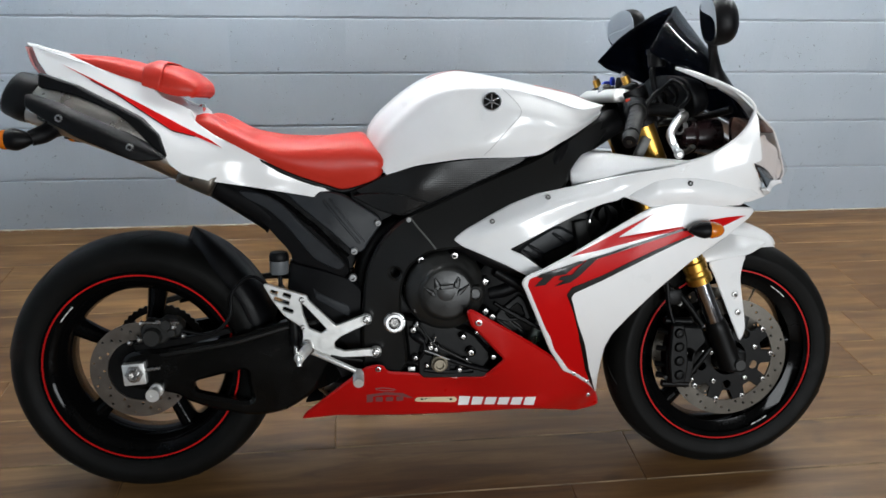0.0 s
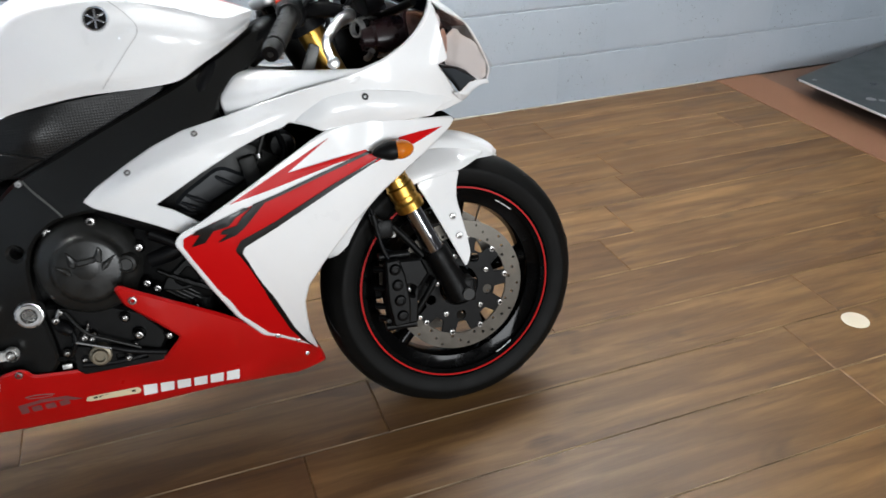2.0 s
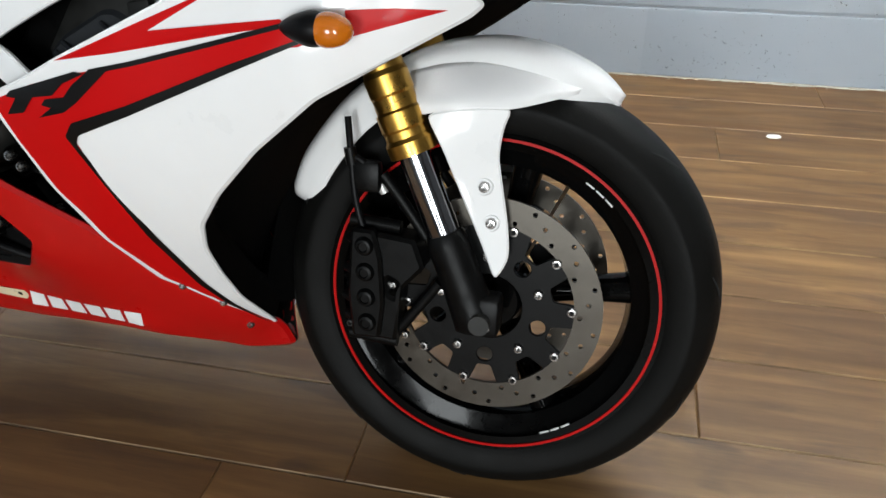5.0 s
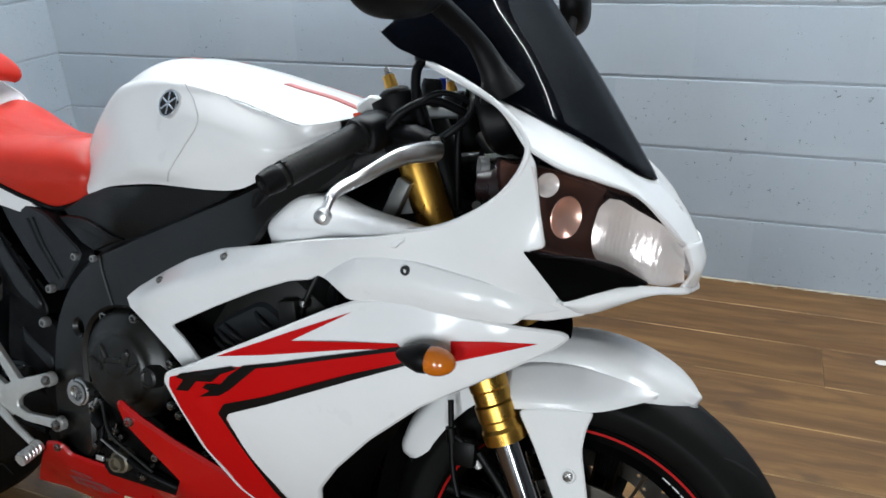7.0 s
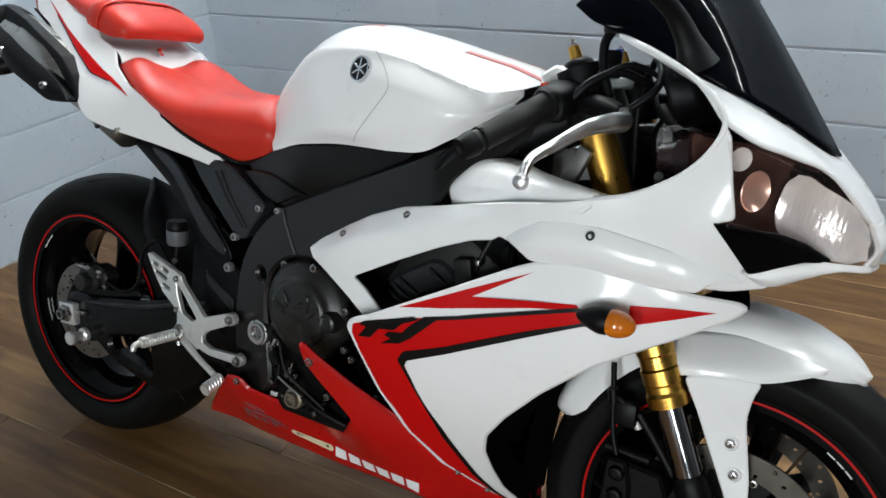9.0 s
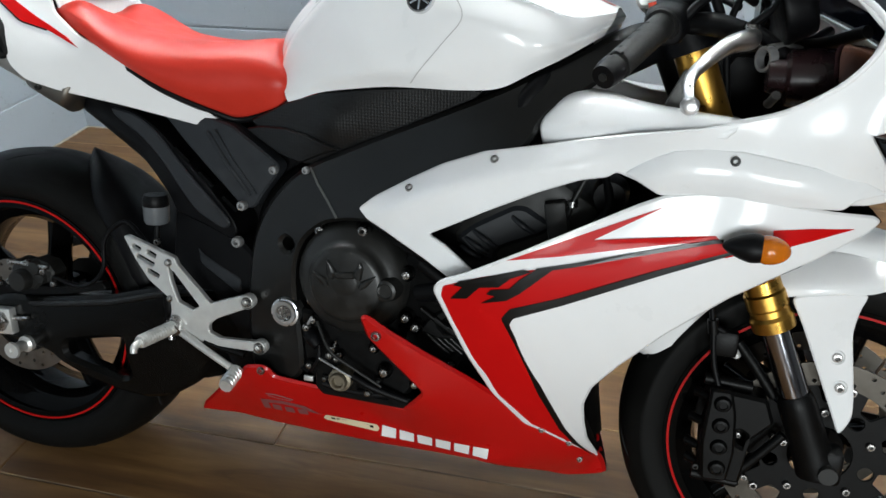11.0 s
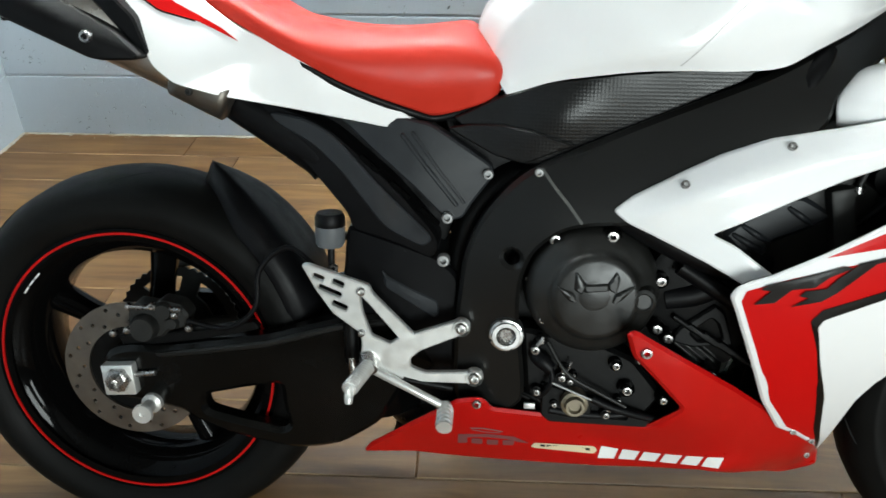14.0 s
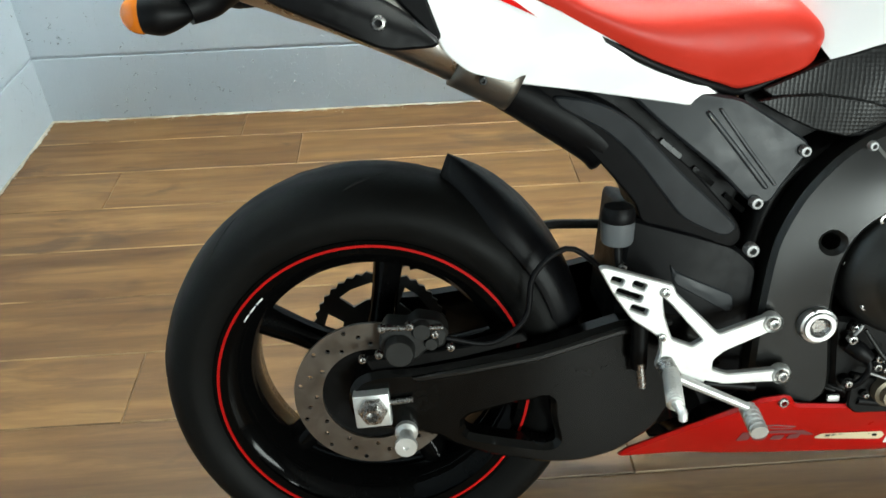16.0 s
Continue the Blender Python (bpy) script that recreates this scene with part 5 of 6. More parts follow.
for x, z, y, r in ((.634, .572, -.140, .0085), (.708, .583, -.152, .0085), (.777, .522, -.150, .0075), (.778, .453, -.150, .0075), (.794, .440, -.150, .0075), (.746, .358, -.150, .0078), (.728, .395, -.150, .006), (.797, .346, -.152, .006), (.622, .424, -.140, .006), (.658, .382, -.145, .006), (.670, .374, -.145, .0045), (.723, .328, -.150, .0045), (.855, .394, -.165, .0065), (.602, .512, -.13, .0055), (.648, .602, -.125, .006)):
    part("bolt_boss", lathe([(r * 1.5, .0), (r * 1.5, .03), (r * 1.2, .05)], (x, y + .003, z), 14), M_ENGINE, eng)
    bolt(eng, x, y, z, r, M_SCREW)
# ribbed plug beside the clutch, sensor with its hose, small screws and pipes
part("ribbed_plug", lathe([(0, -.172), (.010, -.172), (.012, -.174), (.0165, -.172), (.0185, -.166), (.0185, -.160), (.021, -.156), (.022, -.135)], (.752, 0, .500), 24), M_COVER, eng, "black ribbed plug")
sensor = part("sensor", tube([(.616, -.142, .404), (.626, -.150, .398), (.638, -.154, .388)], [.011, .012, .009], 8, 12), M_SATIN, eng, "black speed sensor")
part("sensor_clip", tube([(.616, -.148, .418), (.622, -.150, .428), (.625, -.150, .434)], [.0022, .0026, .0018], 6, 8), M_BRACKET, sensor)
bolt(sensor, .615, -.150, .414, .0068, M_SCREW)
part("sensor_lead", tube([(.638, -.152, .388), (.640, -.156, .372), (.632, -.152, .352), (.620, -.145, .340)], .0042, 14, 8), M_SATIN, sensor)
for x, z, r in ((.654, .372, .0062), (.666, .367, .0050), (.620, .349, .0055), (.720, .317, .0055), (.760, .404, .0045), (.736, .340, .0042), (.646, .330, .0042)):
    bolt(eng, x, -.150, z, r, M_SCREW)
    part("screw_boss", rod((x, -.147, z), (x, -.10, z), r * 1.35, r * 1.6, 14), M_ENGINE, eng)
part("dip_rod", rod((.660, -.150, .379), (.666, -.150, .399), .0016), M_SCREW, eng)
part("breather_pipe", tube([(.640, -.158, .369), (.668, -.160, .358), (.697, -.158, .345), (.722, -.152, .334)], .0019, 14, 8), M_BRACKET, eng, "thin bare pipe")
part("breather_hose", tube([(.697, -.156, .346), (.724, -.156, .334), (.756, -.150, .322), (.784, -.142, .312)], .0058, 14, 10), M_SATIN, eng)
part("drain_hose", tube([(.640, -.140, .318), (.676, -.138, .312), (.720, -.136, .310), (.768, -.132, .314)], .0065, 16, 10), M_SATIN, eng)
part("silver_tab", box_bm(.604, .620, -.136, -.130, .314, .323, .001), M_ALU, eng, "small bare metal tab")
for k in range(3):
    part("case_rib", tube([(.566 + .012 * k, -.100, .345 - .004 * k), (.590 + .010 * k, -.128, .338), (.612 + .010 * k, -.134, .330)], .0032, 8, 8), M_ENGINE, eng)
# generator side covers, oil filler and sump details
part("side_cover", sheet([(.595, .440), (.640, .432), (.690, .428), (.755, .400), (.800, .345), (.770, .300), (.640, .300), (.605, .340)], -.135, -.10, r=.012, chamfer=.006, step=.02), M_ENGINE, eng)
part("oil_filler_cap", lathe([(0, -.158), (.008, -.158), (.0095, -.164), (.013, -.164), (.0145, -.156), (.019, -.154), (.020, -.13)], (.674, 0, .334), 20), mat("aged_brass", (.22, .19, .14), .45, .7), eng, "worn metal oil cap")
part("sump_guard", sheet([(.628, .360), (.655, .352), (.720, .335), (.800, .312), (.806, .303), (.780, .296), (.640, .298), (.628, .31)], -.142, -.12, [[(.700, .326), (.75, .318), (.752, .308), (.70, .310)]], r=.004, step=0), M_ENGINE, eng)
part("clutch_cable", tube([(.632, -.146, .425), (.66, -.16, .385), (.70, -.158, .36), (.745, -.155, .335)], .0028, 14, 8), M_DARK, eng)
part("coolant_hose", tube([(.72, -.135, .61), (.79, -.15, .575), (.86, -.15, .55), (.92, -.12, .55)], .020, 16, 14), M_SATIN, eng, "black rubber hose")
part("coolant_hose", tube([(.79, -.125, .49), (.83, -.13, .50), (.87, -.13, .52)], .017, 10, 14), M_SATIN, eng)
for k in range(4):
    p = Vector((.800 + .022 * k, -.142, .470 - .012 * k))
    part("cooling_fin", tube([p, p + Vector((.030, 0, -.020)), p + Vector((.062, 0, -.040))], .0042, 8, 8), M_ENGINE, eng)
coil = sharp(part("coil_cover", sheet([(.850, .588), (.872, .609), (.930, .643), (.948, .644), (.992, .618), (.970, .603), (.912, .577), (.908, .550), (.873, .566)], -.146, -.11, r=.008, chamfer=.006, step=.016), M_SATIN2, eng, "ribbed grey-black cover"))
for (x0, z0), (x1, z1) in (((.858, .577), (.892, .560)), ((.864, .590), (.900, .570)), ((.875, .602), (.911, .581)), ((.930, .628), (.962, .607))):
    part("coil_rib", tube([(x0, -.147, z0), ((x0 + x1) / 2, -.152, (z0 + z1) / 2), (x1, -.147, z1)], [.003, .0045, .003], 8, 8), M_SATIN2, coil)
sharp(part("cylinder_side", sheet([(.811, .453), (.855, .488), (.870, .477), (.886, .430), (.831, .424), (.798, .432)], -.142, -.11, [[(.826, .446), (.852, .468), (.862, .460), (.870, .438), (.838, .434)]], r=.004, chamfer=.003, step=0), M_ENGINE, eng))
part("breather_pipe", tube([(.800, -.150, .545), (.850, -.155, .515), (.905, -.150, .480)], .012, 14, 12), M_SATIN, eng)
part("wiring", tube([(1.00, -.14, .60), (1.01, -.145, .65), (1.03, -.14, .70)], .004, 10, 8), M_DARK, eng)
part("wiring", tube([(1.02, -.13, .60), (1.06, -.14, .65), (1.05, -.12, .70)], .006, 10, 8), M_SATIN, eng)
part("hose_clip", lathe([(.006, -.004), (.008, -.004), (.008, .004), (.006, .004)], (1.012, -.146, .655), 14, "Z"), M_SCREW, eng)
part("fan_motor", lathe([(0, -.13), (.022, -.13), (.026, -.12), (.026, -.08)], (1.06, 0, .665), 24), M_ENGINE, eng)
# ribbed oil cooler beside the cylinder block
cooler = part("oil_cooler", sheet([(.794, .434), (.824, .466), (.880, .418), (.854, .388)], -.128, -.100, r=.004, chamfer=.002, step=0), M_ENGINE, bike, "black ribbed oil cooler")
for k in range(6):
    u = (k + .5) / 6
    a, b = (.794 + .030 * u, .434 + .032 * u), (.854 + .026 * u, .388 + .030 * u)
    part("cooler_rib", tube([(a[0], -.130, a[1]), ((a[0] + b[0]) / 2, -.134, (a[1] + b[1]) / 2), (b[0], -.130, b[1])], .0022, 6, 8), M_COVER, cooler)
# radiators between the fairings
block(bike, "radiator", M_DARK, 1.00, 1.03, -.16, .20, .40, .66, .004, "dark finned radiator", (0, -12, 0))
block(bike, "oil_cooler", M_DARK, .97, .99, -.050, .09, .25, .36, .004, "dark oil cooler", (0, -8, 0))
# exhaust pipes to the rear
part("exhaust_collector", tube([(.95, .02, .40), (.88, .02, .24), (.70, .01, .205), (.50, -.01, .215), (.40, -.03, .28)], [.03, .045, .05, .045, .035], 24, 16), M_STEEL, bike, "dull steel exhaust collector")

# swingarm
SWING = [(-.034, .345), (-.020, .366), (.010, .374), (.062, .374), (.125, .383), (.223, .399), (.329, .428), (.420, .440), (.520, .450), (.560, .430), (.540, .380), (.430, .330), (.388, .256), (.329, .218), (.281, .208), (.234, .210), (.154, .231), (.100, .254), (.086, .268), (.032, .280), (-.017, .286), (-.034, .310)]
swing_fn = surf([(-.03, .33, -.112), (.1, .33, -.112), (.1, .26, -.112), (.25, .36, -.110), (.4, .40, -.098), (.36, .24, -.100), (.53, .43, -.095)], 2e-2)
for left in (False, True):
    ob = part("swingarm", sheet(SWING, swing_fn, lambda x, z: swing_fn(x, z) + .030, [[(.120, .296), (.180, .310), (.240, .321), (.240, .288), (.250, .248), (.236, .242), (.170, .257), (.122, .270)]], left=left, r=.018, chamfer=.008, step=.014), M_ARM, bike, "gloss black swingarm")
    if not left:
        swing = ob
part("swingarm_bridge", skin([[Vector((.33, y, .40)), Vector((.40, y, .43)), Vector((.46, y, .40)), Vector((.46, y, .30)), Vector((.38, y, .26)), Vector((.33, y, .30))] for y in (-.09, .02, .13)], 6, 24, closed=True), M_GLOSS, bike)
# Strip in a lighter paint carries the highlight of the arm's chamfered top edge.
part("swingarm_rib", sheet([(.050, .366), (.125, .376), (.223, .392), (.329, .421), (.400, .430), (.400, .420), (.329, .410), (.223, .381), (.125, .366), (.060, .358)], lambda x, z: swing_fn(x, z) - .004, lambda x, z: swing_fn(x, z) + .004, r=.004, chamfer=.003, step=.014), M_FRAME, swing, "lighter raised strip for the highlight on the arm's upper edge")
# axle adjuster block, nut, bobbin
block(bike, "axle_block", M_ALU, -.026, .022, -.128, -.108, .300, .349, .002, "silver axle block", (0, -4, 0))
part("axle_nut", lathe([(0, -.134), (.007, -.134), (.0085, -.146), (.012, -.146), (.0125, -.136), (.019, -.135), (.020, -.128)], (-.001, 0, .3265), 6), M_SCREW, bike, "steel axle nut")
part("adjuster_bolt", rod((.020, -.118, .331), (.052, -.118, .335), .0042), M_SCREW, bike)
part("stand_bobbin", lathe([(0, -.150), (.004, -.150), (.004, -.153), (.0145, -.153), (.0155, -.148), (.010, -.144), (.010, -.124), (.0155, -.120), (.0155, -.110)], (.041, 0, .283), 24), M_ALU, bike, "aluminium stand bobbin")
part("rear_axle", rod((-.003, -.13, .317), (-.003, .16, .317), .011), M_SCREW, bike)
# rear caliper
cal = hub("rear_caliper", "dark grey rear brake caliper")
part("caliper_body", sheet([(.012, .424), (.022, .440), (.050, .436), (.062, .446), (.092, .440), (.104, .424), (.098, .404), (.072, .398), (.062, .386), (.022, .382), (.010, .398)], -.104, -.070, r=.005, chamfer=.004, step=.014), M_DARK, cal)
part("piston_cover", lathe([(0, -.121), (.0175, -.121), (.020, -.116), (.021, -.098)], (.038, 0, .404), 24), M_DARK, cal)
part("caliper_arm", sheet([(-.010, .385), (.12, .400), (.20, .418), (.21, .405), (.12, .384), (.0, .365)], -.100, -.085, r=.006, step=0), M_ENGINE, cal)
for x, z, r in ((.068, .430, .014), (.080, .412, .010)):
    part("caliper_rib", lathe([(0, -.112), (r * .8, -.112), (r, -.106), (r, -.090)], (x, 0, z), 18), M_DARK, cal)
part("pad_pin", rod((.020, -.107, .436), (.096, -.107, .434), .0035), M_SCREW, cal)
for x, z in ((.010, .398), (.085, .425), (.105, .405), (.016, .436), (-.012, .392), (.052, .438)):
    bolt(cal, x, -.108, z, .006, M_SCREW)
part("brake_hose", tube([(.10, -.10, .415), (.16, -.10, .405), (.205, -.10, .44), (.215, -.10, .50), (.26, -.10, .535), (.31, -.11, .50)], .004, 24, 8), M_SATIN, cal, "black brake hose")
# hugger over the rear tyre
rows = []
for k, (a, hw) in enumerate(((70, .006), (62, .050), (54, .078), (44, .090), (34, .094), (26, .093), (18, .088))):
    c, s_ = math.cos(radians(a)), math.sin(radians(a))
    r0 = .338 - .004 * k
    rows.append([Vector((RW[0] + r * c, MID - y, RW[1] + r * s_)) for y, r in ((0, r0), (hw * .6, r0 - .003), (hw * .92, r0 - .020), (hw * 1.0, r0 - .036), (hw * 1.0, r0 - .048))])
part("rear_hugger", skin(rows, 30, 20, both=True, thick=.003), M_SATIN, bike, "black rear mudguard hugger")
# chain run on the far side
part("chain", tube([(RW[0], MID + .095, RW[1] + .11), (.25, MID + .095, .49), (.50, MID + .095, .47)], .008, 10, 8), M_DARK, bike, "dark drive chain")
part("swingarm_far_pod", tube([(.05, MID + .09, .43), (.10, MID + .09, .445), (.13, MID + .09, .447)], [.004, .010, .006], 10, 8), M_GLOSS, bike)

# rear set
rs = hub("rear_set", "silver machined foot control plate")
BR = [(.288, .525), (.296, .527), (.382, .499), (.386, .488), (.444, .429), (.507, .452), (.520, .451), (.524, .438), (.512, .430), (.470, .411), (.453, .403), (.440, .391), (.440, .378), (.461, .370), (.528, .374), (.540, .377), (.545, .365), (.533, .356), (.452, .355), (.411, .360), (.377, .372), (.366, .384), (.371, .405), (.370, .426), (.331, .455), (.308, .488)]
HOLES = [[(.369, .484), (.381, .472), (.424, .421), (.411, .413), (.385, .424), (.373, .457)]]
for (x0, z0), (x1, z1) in (((.304, .511), (.319, .505)), ((.311, .495), (.343, .482)), ((.331, .504), (.347, .497)), ((.330, .472), (.351, .463))):
    d = Vector((x1 - x0, z1 - z0)).normalized() * .0
    nrm = Vector((-(z1 - z0), x1 - x0)).normalized() * .0042
    HOLES.append([(x0 + nrm.x, z0 + nrm.y), (x1 + nrm.x, z1 + nrm.y), (x1 - nrm.x, z1 - nrm.y), (x0 - nrm.x, z0 - nrm.y)])
sharp(part("foot_plate", sheet(BR, -.148, -.138, HOLES, r=.004, chamfer=.0018, step=0), M_ALU, rs, "satin aluminium plate"))
for x, z in ((.511, .441), (.531, .365)):
    part("mount_boss", lathe([(.0115, -.1505), (.0125, -.1485), (.0125, -.136)], (x, 0, z), 20), M_ALU, rs)
    bolt(rs, x, -.150, z, .0088, M_SCREW)
bolt(rs, .371, -.149, .490, .007, M_SCREW)
bolt(rs, .371, -.149, .428, .006, M_SCREW)
part("foot_peg", tube([(.384, -.150, .384), (.373, -.198, .383), (.368, -.230, .382)], [.0104, .0104, .0098], 10, 14), M_ALU, rs, "knurled aluminium foot peg")
for k in range(12):
    x = .3815 - .00122 * k
    part("peg_ridge", lathe([(.0100, -.0016), (.0114, 0), (.0100, .0016)], (x, -.164 - .0055 * k, .3838 - .0002 * k), 14), M_ALU, rs)
part("peg_tip", tube([(.368, -.229, .382), (.370, -.246, .381), (.370, -.249, .372)], [.006, .006, .005], 6, 10), M_ALU, rs)
part("peg_hinge", rod((.378, -.145, .39), (.384, -.165, .378), .012), M_SCREW, rs)
part("brake_pedal", tube([(.390, -.150, .372), (.440, -.158, .350), (.485, -.160, .328)], [.007, .006, .006], 12, 10), M_ALU, rs, "aluminium brake pedal")
part("pedal_pad", tube([(.490, -.150, .320), (.492, -.175, .312), (.492, -.190, .308)], .0115, 6, 10), M_ALU, rs)
for k in range(5):
    part("pad_ridge", lathe([(.0105, -.0014), (.0126, 0), (.0105, .0014)], (.4915, -.158 - .007 * k, .317 - .0018 * k), 12), M_POLISH, rs)
part("master_cylinder", rod((.352, -.120, .37), (.350, -.120, .45), .011), M_ENGINE, rs)
part("push_rod", rod((.352, -.126, .38), (.356, -.128, .345), .006), M_SCREW, rs)
part("spring", rod((.43, -.145, .358), (.50, -.14, .345), .006), M_ENGINE, rs)
# reservoir
res = hub("brake_reservoir", "rear brake fluid reservoir")
part("cup", lathe([(0, -.020), (.018, -.020), (.0205, -.016), (.0215, .010), (0, .010)], (.320, -.100, .560), 28, "Z"), M_RES, res, "milky grey cup")
part("lid", lathe([(.020, .009), (.0215, .011), (.0215, .022), (.0185, .029), (0, .029)], (.320, -.100, .560), 28, "Z"), M_SATIN, res, "black screw lid")
part("feed_hose", tube([(.321, -.10, .54), (.322, -.105, .515), (.328, -.11, .50), (.345, -.12, .47)], .005, 12, 8), M_SATIN, res)
bolt(res, .326, -.112, .510, .006, M_SCREW)
# side stand on the far side
part("side_stand", tube([(.50, .16, .28), (.50, .23, .16), (.47, .30, .077)], [.013, .012, .011], 14, 12), M_FRAME, bike, "black side stand")

# ---------------------------------------------------------------- motorcycle: front end
for s in (1, -1):
    y = MID - s * .110
    fork = hub("front_fork", "gold upside-down fork leg with chrome tube")

    def at(z):
        return (1.304 + (.498 - z) * .431, y, z)
    part("outer_tube", tube([at(.935), at(.590)], .0256, 2, 28), M_GOLD, fork, "gold anodised tube")
    for z0, z1, r0, r1 in ((.592, .586, .0256, .0276), (.586, .566, .0276, .0276), (.566, .563, .0276, .0262), (.563, .548, .0262, .0266), (.548, .545, .0266, .0288), (.545, .527, .0288, .0288), (.527, .524, .0288, .0274), (.524, .516, .0274, .0276), (.516, .511, .0276, .0304), (.511, .496, .0304, .0298)):
        part("outer_collar", tube([at(z0), at(z1)], [r0, r1], 2, 28), M_GOLD, fork)
    part("fork_cap", tube([at(.935), at(.952), at(.957)], [.024, .022, .014], 6, 20), M_SATIN, fork)
    part("fork_cap_nut", tube([at(.955), at(.974)], [.010, .009], 2, 6), M_GOLD, fork, "gold adjuster nut")
    part("fork_cap_pin", tube([at(.973), at(.984)], [.006, .004], 2, 10), M_SCREW, fork)
    part("inner_tube", tube([at(.505), at(.375)], .0205, 2, 24), M_SLIDER, fork, "chrome inner tube")
    part("fork_foot", tube([at(.400), at(.385), at(.33), at(.285)], [.0225, .0265, .0270, .0300], 10, 20), M_ENGINE, fork, "black fork foot")
    block(fork, "axle_clamp", M_ENGINE, 1.375, 1.425, y - .022, y + .022, .272, .325, .008)
    bolt(fork, 1.41, y - s * .024, .29, .007, M_SCREW, (0, -s, 0))
    cal = hub("front_caliper", "black radial front brake caliper")
    yo = MID - s * .110
    out = [(1.240, .392), (1.268, .392), (1.312, .388), (1.326, .352), (1.296, .318), (1.292, .246), (1.232, .248), (1.226, .315)]
    sharp(part("caliper_body", sheet(out, -.104, -.066, [[(1.278, .335), (1.292, .328), (1.290, .306), (1.278, .312)]], r=.006, chamfer=.005, step=0, left=s < 0), M_ENGINE, cal))
    out = [(1.232, .398), (1.262, .398), (1.272, .360), (1.277, .300), (1.272, .252), (1.236, .250), (1.229, .310)]
    face = sharp(part("caliper_face", sheet(out, -.114, -.100, r=.006, chamfer=.004, step=0, left=s < 0), M_ENGINE, cal))
    for k in range(4):
        prof = [(0, -.1190), (.0055, -.1190), (.0065, -.1208), (.0095, -.1200), (.0125, -.115), (.0130, -.106)]
        c0 = (1.2505 + .0018 * k, 0 if s > 0 else 2 * MID, .377 - .0345 * k)
        part("piston_cap", lathe(prof if s > 0 else [(r, -h) for r, h in prof], c0, 22), M_ENGINE, cal)
    for z0, z1 in ((.408, .396), (.250, .238)):
        part("caliper_lug", rod((1.224, yo + s * .004, (z0 + z1) / 2), (1.290, yo + s * .004, (z0 + z1) / 2 - .004), .0085), M_ENGINE, cal)
    for x, z in ((1.217, .372), (1.214, .330), (1.212, .290), (1.216, .262)):
        part("bleed_boss", rod((x, yo + s * .020, z), (x + .018, yo + s * .004, z), .0075, .0062), M_ENGINE, cal)
    part("bracket_arm", tube([(1.285, yo + s * .010, .250), (1.315, yo + s * .006, .290), (1.343, yo + s * .004, .330)], [.009, .007, .007], 10, 10), M_ENGINE, cal)
    for x, z in ((1.247, .383), (1.269, .343), (1.281, .318), (1.228, .262), (1.345, .318), (1.300, .250)):
        bolt(cal, x, yo - s * (.009 if x < 1.275 else -.004), z, .0055, M_DARK if x < 1.26 else M_SCREW, (0, -s, 0))
    part("brake_hose", tube([(1.215, yo + s * .012, .53), (1.224, yo, .485), (1.232, yo - s * .004, .43), (1.246, yo - s * .008, .388)], .0045, 14, 8), M_SATIN, cal, "black brake hose")
    part("brake_hose", tube([(1.224, yo, .485), (1.240, yo, .478), (1.256, yo + s * .01, .455), (1.264, yo + s * .014, .440)], .0045, 12, 8), M_SATIN, cal)
    part("hose_fitting", tube([(1.222, yo, .495), (1.226, yo, .474)], .008, 2, 10), M_ENGINE, cal)
    part("hose_fitting", tube([(1.259, yo + s * .012, .450), (1.264, yo + s * .014, .438)], .006, 2, 10), M_ALU, cal)
    part("caliper_strut", tube([(1.262, yo + s * .012, .462), (1.290, yo + s * .012, .428), (1.322, yo + s * .012, .385)], .0075, 10, 8), M_ENGINE, cal)
block(bike, "hose_bracket", M_ENGINE, 1.225, 1.262, -.095, -.075, .440, .480, .006)
part("front_axle", rod((FW[0], -.125, FW[1]), (FW[0], .165, FW[1]), .013), M_DARK, bike)

# front mudguard
rows = []
for a, r, hw in ((61.5, .304, .010), (66, .313, .036), (72, .320, .052), (82, .327, .062), (95, .331, .069), (110, .330, .073), (128, .324, .072), (146, .317, .068), (156, .313, .060), (160, .311, .045)):
    c, s_ = math.cos(radians(a)), math.sin(radians(a))
    rows.append([Vector((1.400 + q * c, MID - y, .302 + q * s_)) for y, q in ((0, r), (hw * .55, r - .003), (hw * .9, r - .014), (hw, r - (.010 if a < 64 else .020 if a < 70 else .034)), (hw * 1.02, r - (.015 if a < 64 else .030 if a < 70 else .044 if a < 80 else .056)))])
fender = part("front_mudguard", skin(rows, 44, 22, both=True, thick=.003), M_WHITE, bike, "white front mudguard")
skirt_fn = surf([(1.32, .548, -.098), (1.415, .558, -.086), (1.36, .54, -.095), (1.40, .46, -.086), (1.36, .49, -.093), (1.413, .345, -.092), (1.425, .40, -.084)])
SKIRT = [(1.318, .545), (1.345, .551), (1.38, .556), (1.420, .558), (1.411, .535), (1.407, .500), (1.425, .410), (1.429, .372), (1.414, .343), (1.397, .382), (1.340, .505)]
LEDGE = [R((1.314, -.097, .544), (1.345, -.096, .551), (1.38, -.092, .556), (1.420, -.0855, .558), (1.458, -.062, .566), (1.490, -.036, .574)),
         R((1.300, -.092, .560), (1.340, -.090, .567), (1.38, -.085, .571), (1.424, -.076, .573), (1.462, -.056, .576), (1.492, -.034, .579)),
         R((1.286, -.052, .588), (1.330, -.050, .600), (1.38, -.045, .606), (1.432, -.039, .599), (1.470, -.033, .589), (1.494, -.026, .581))]
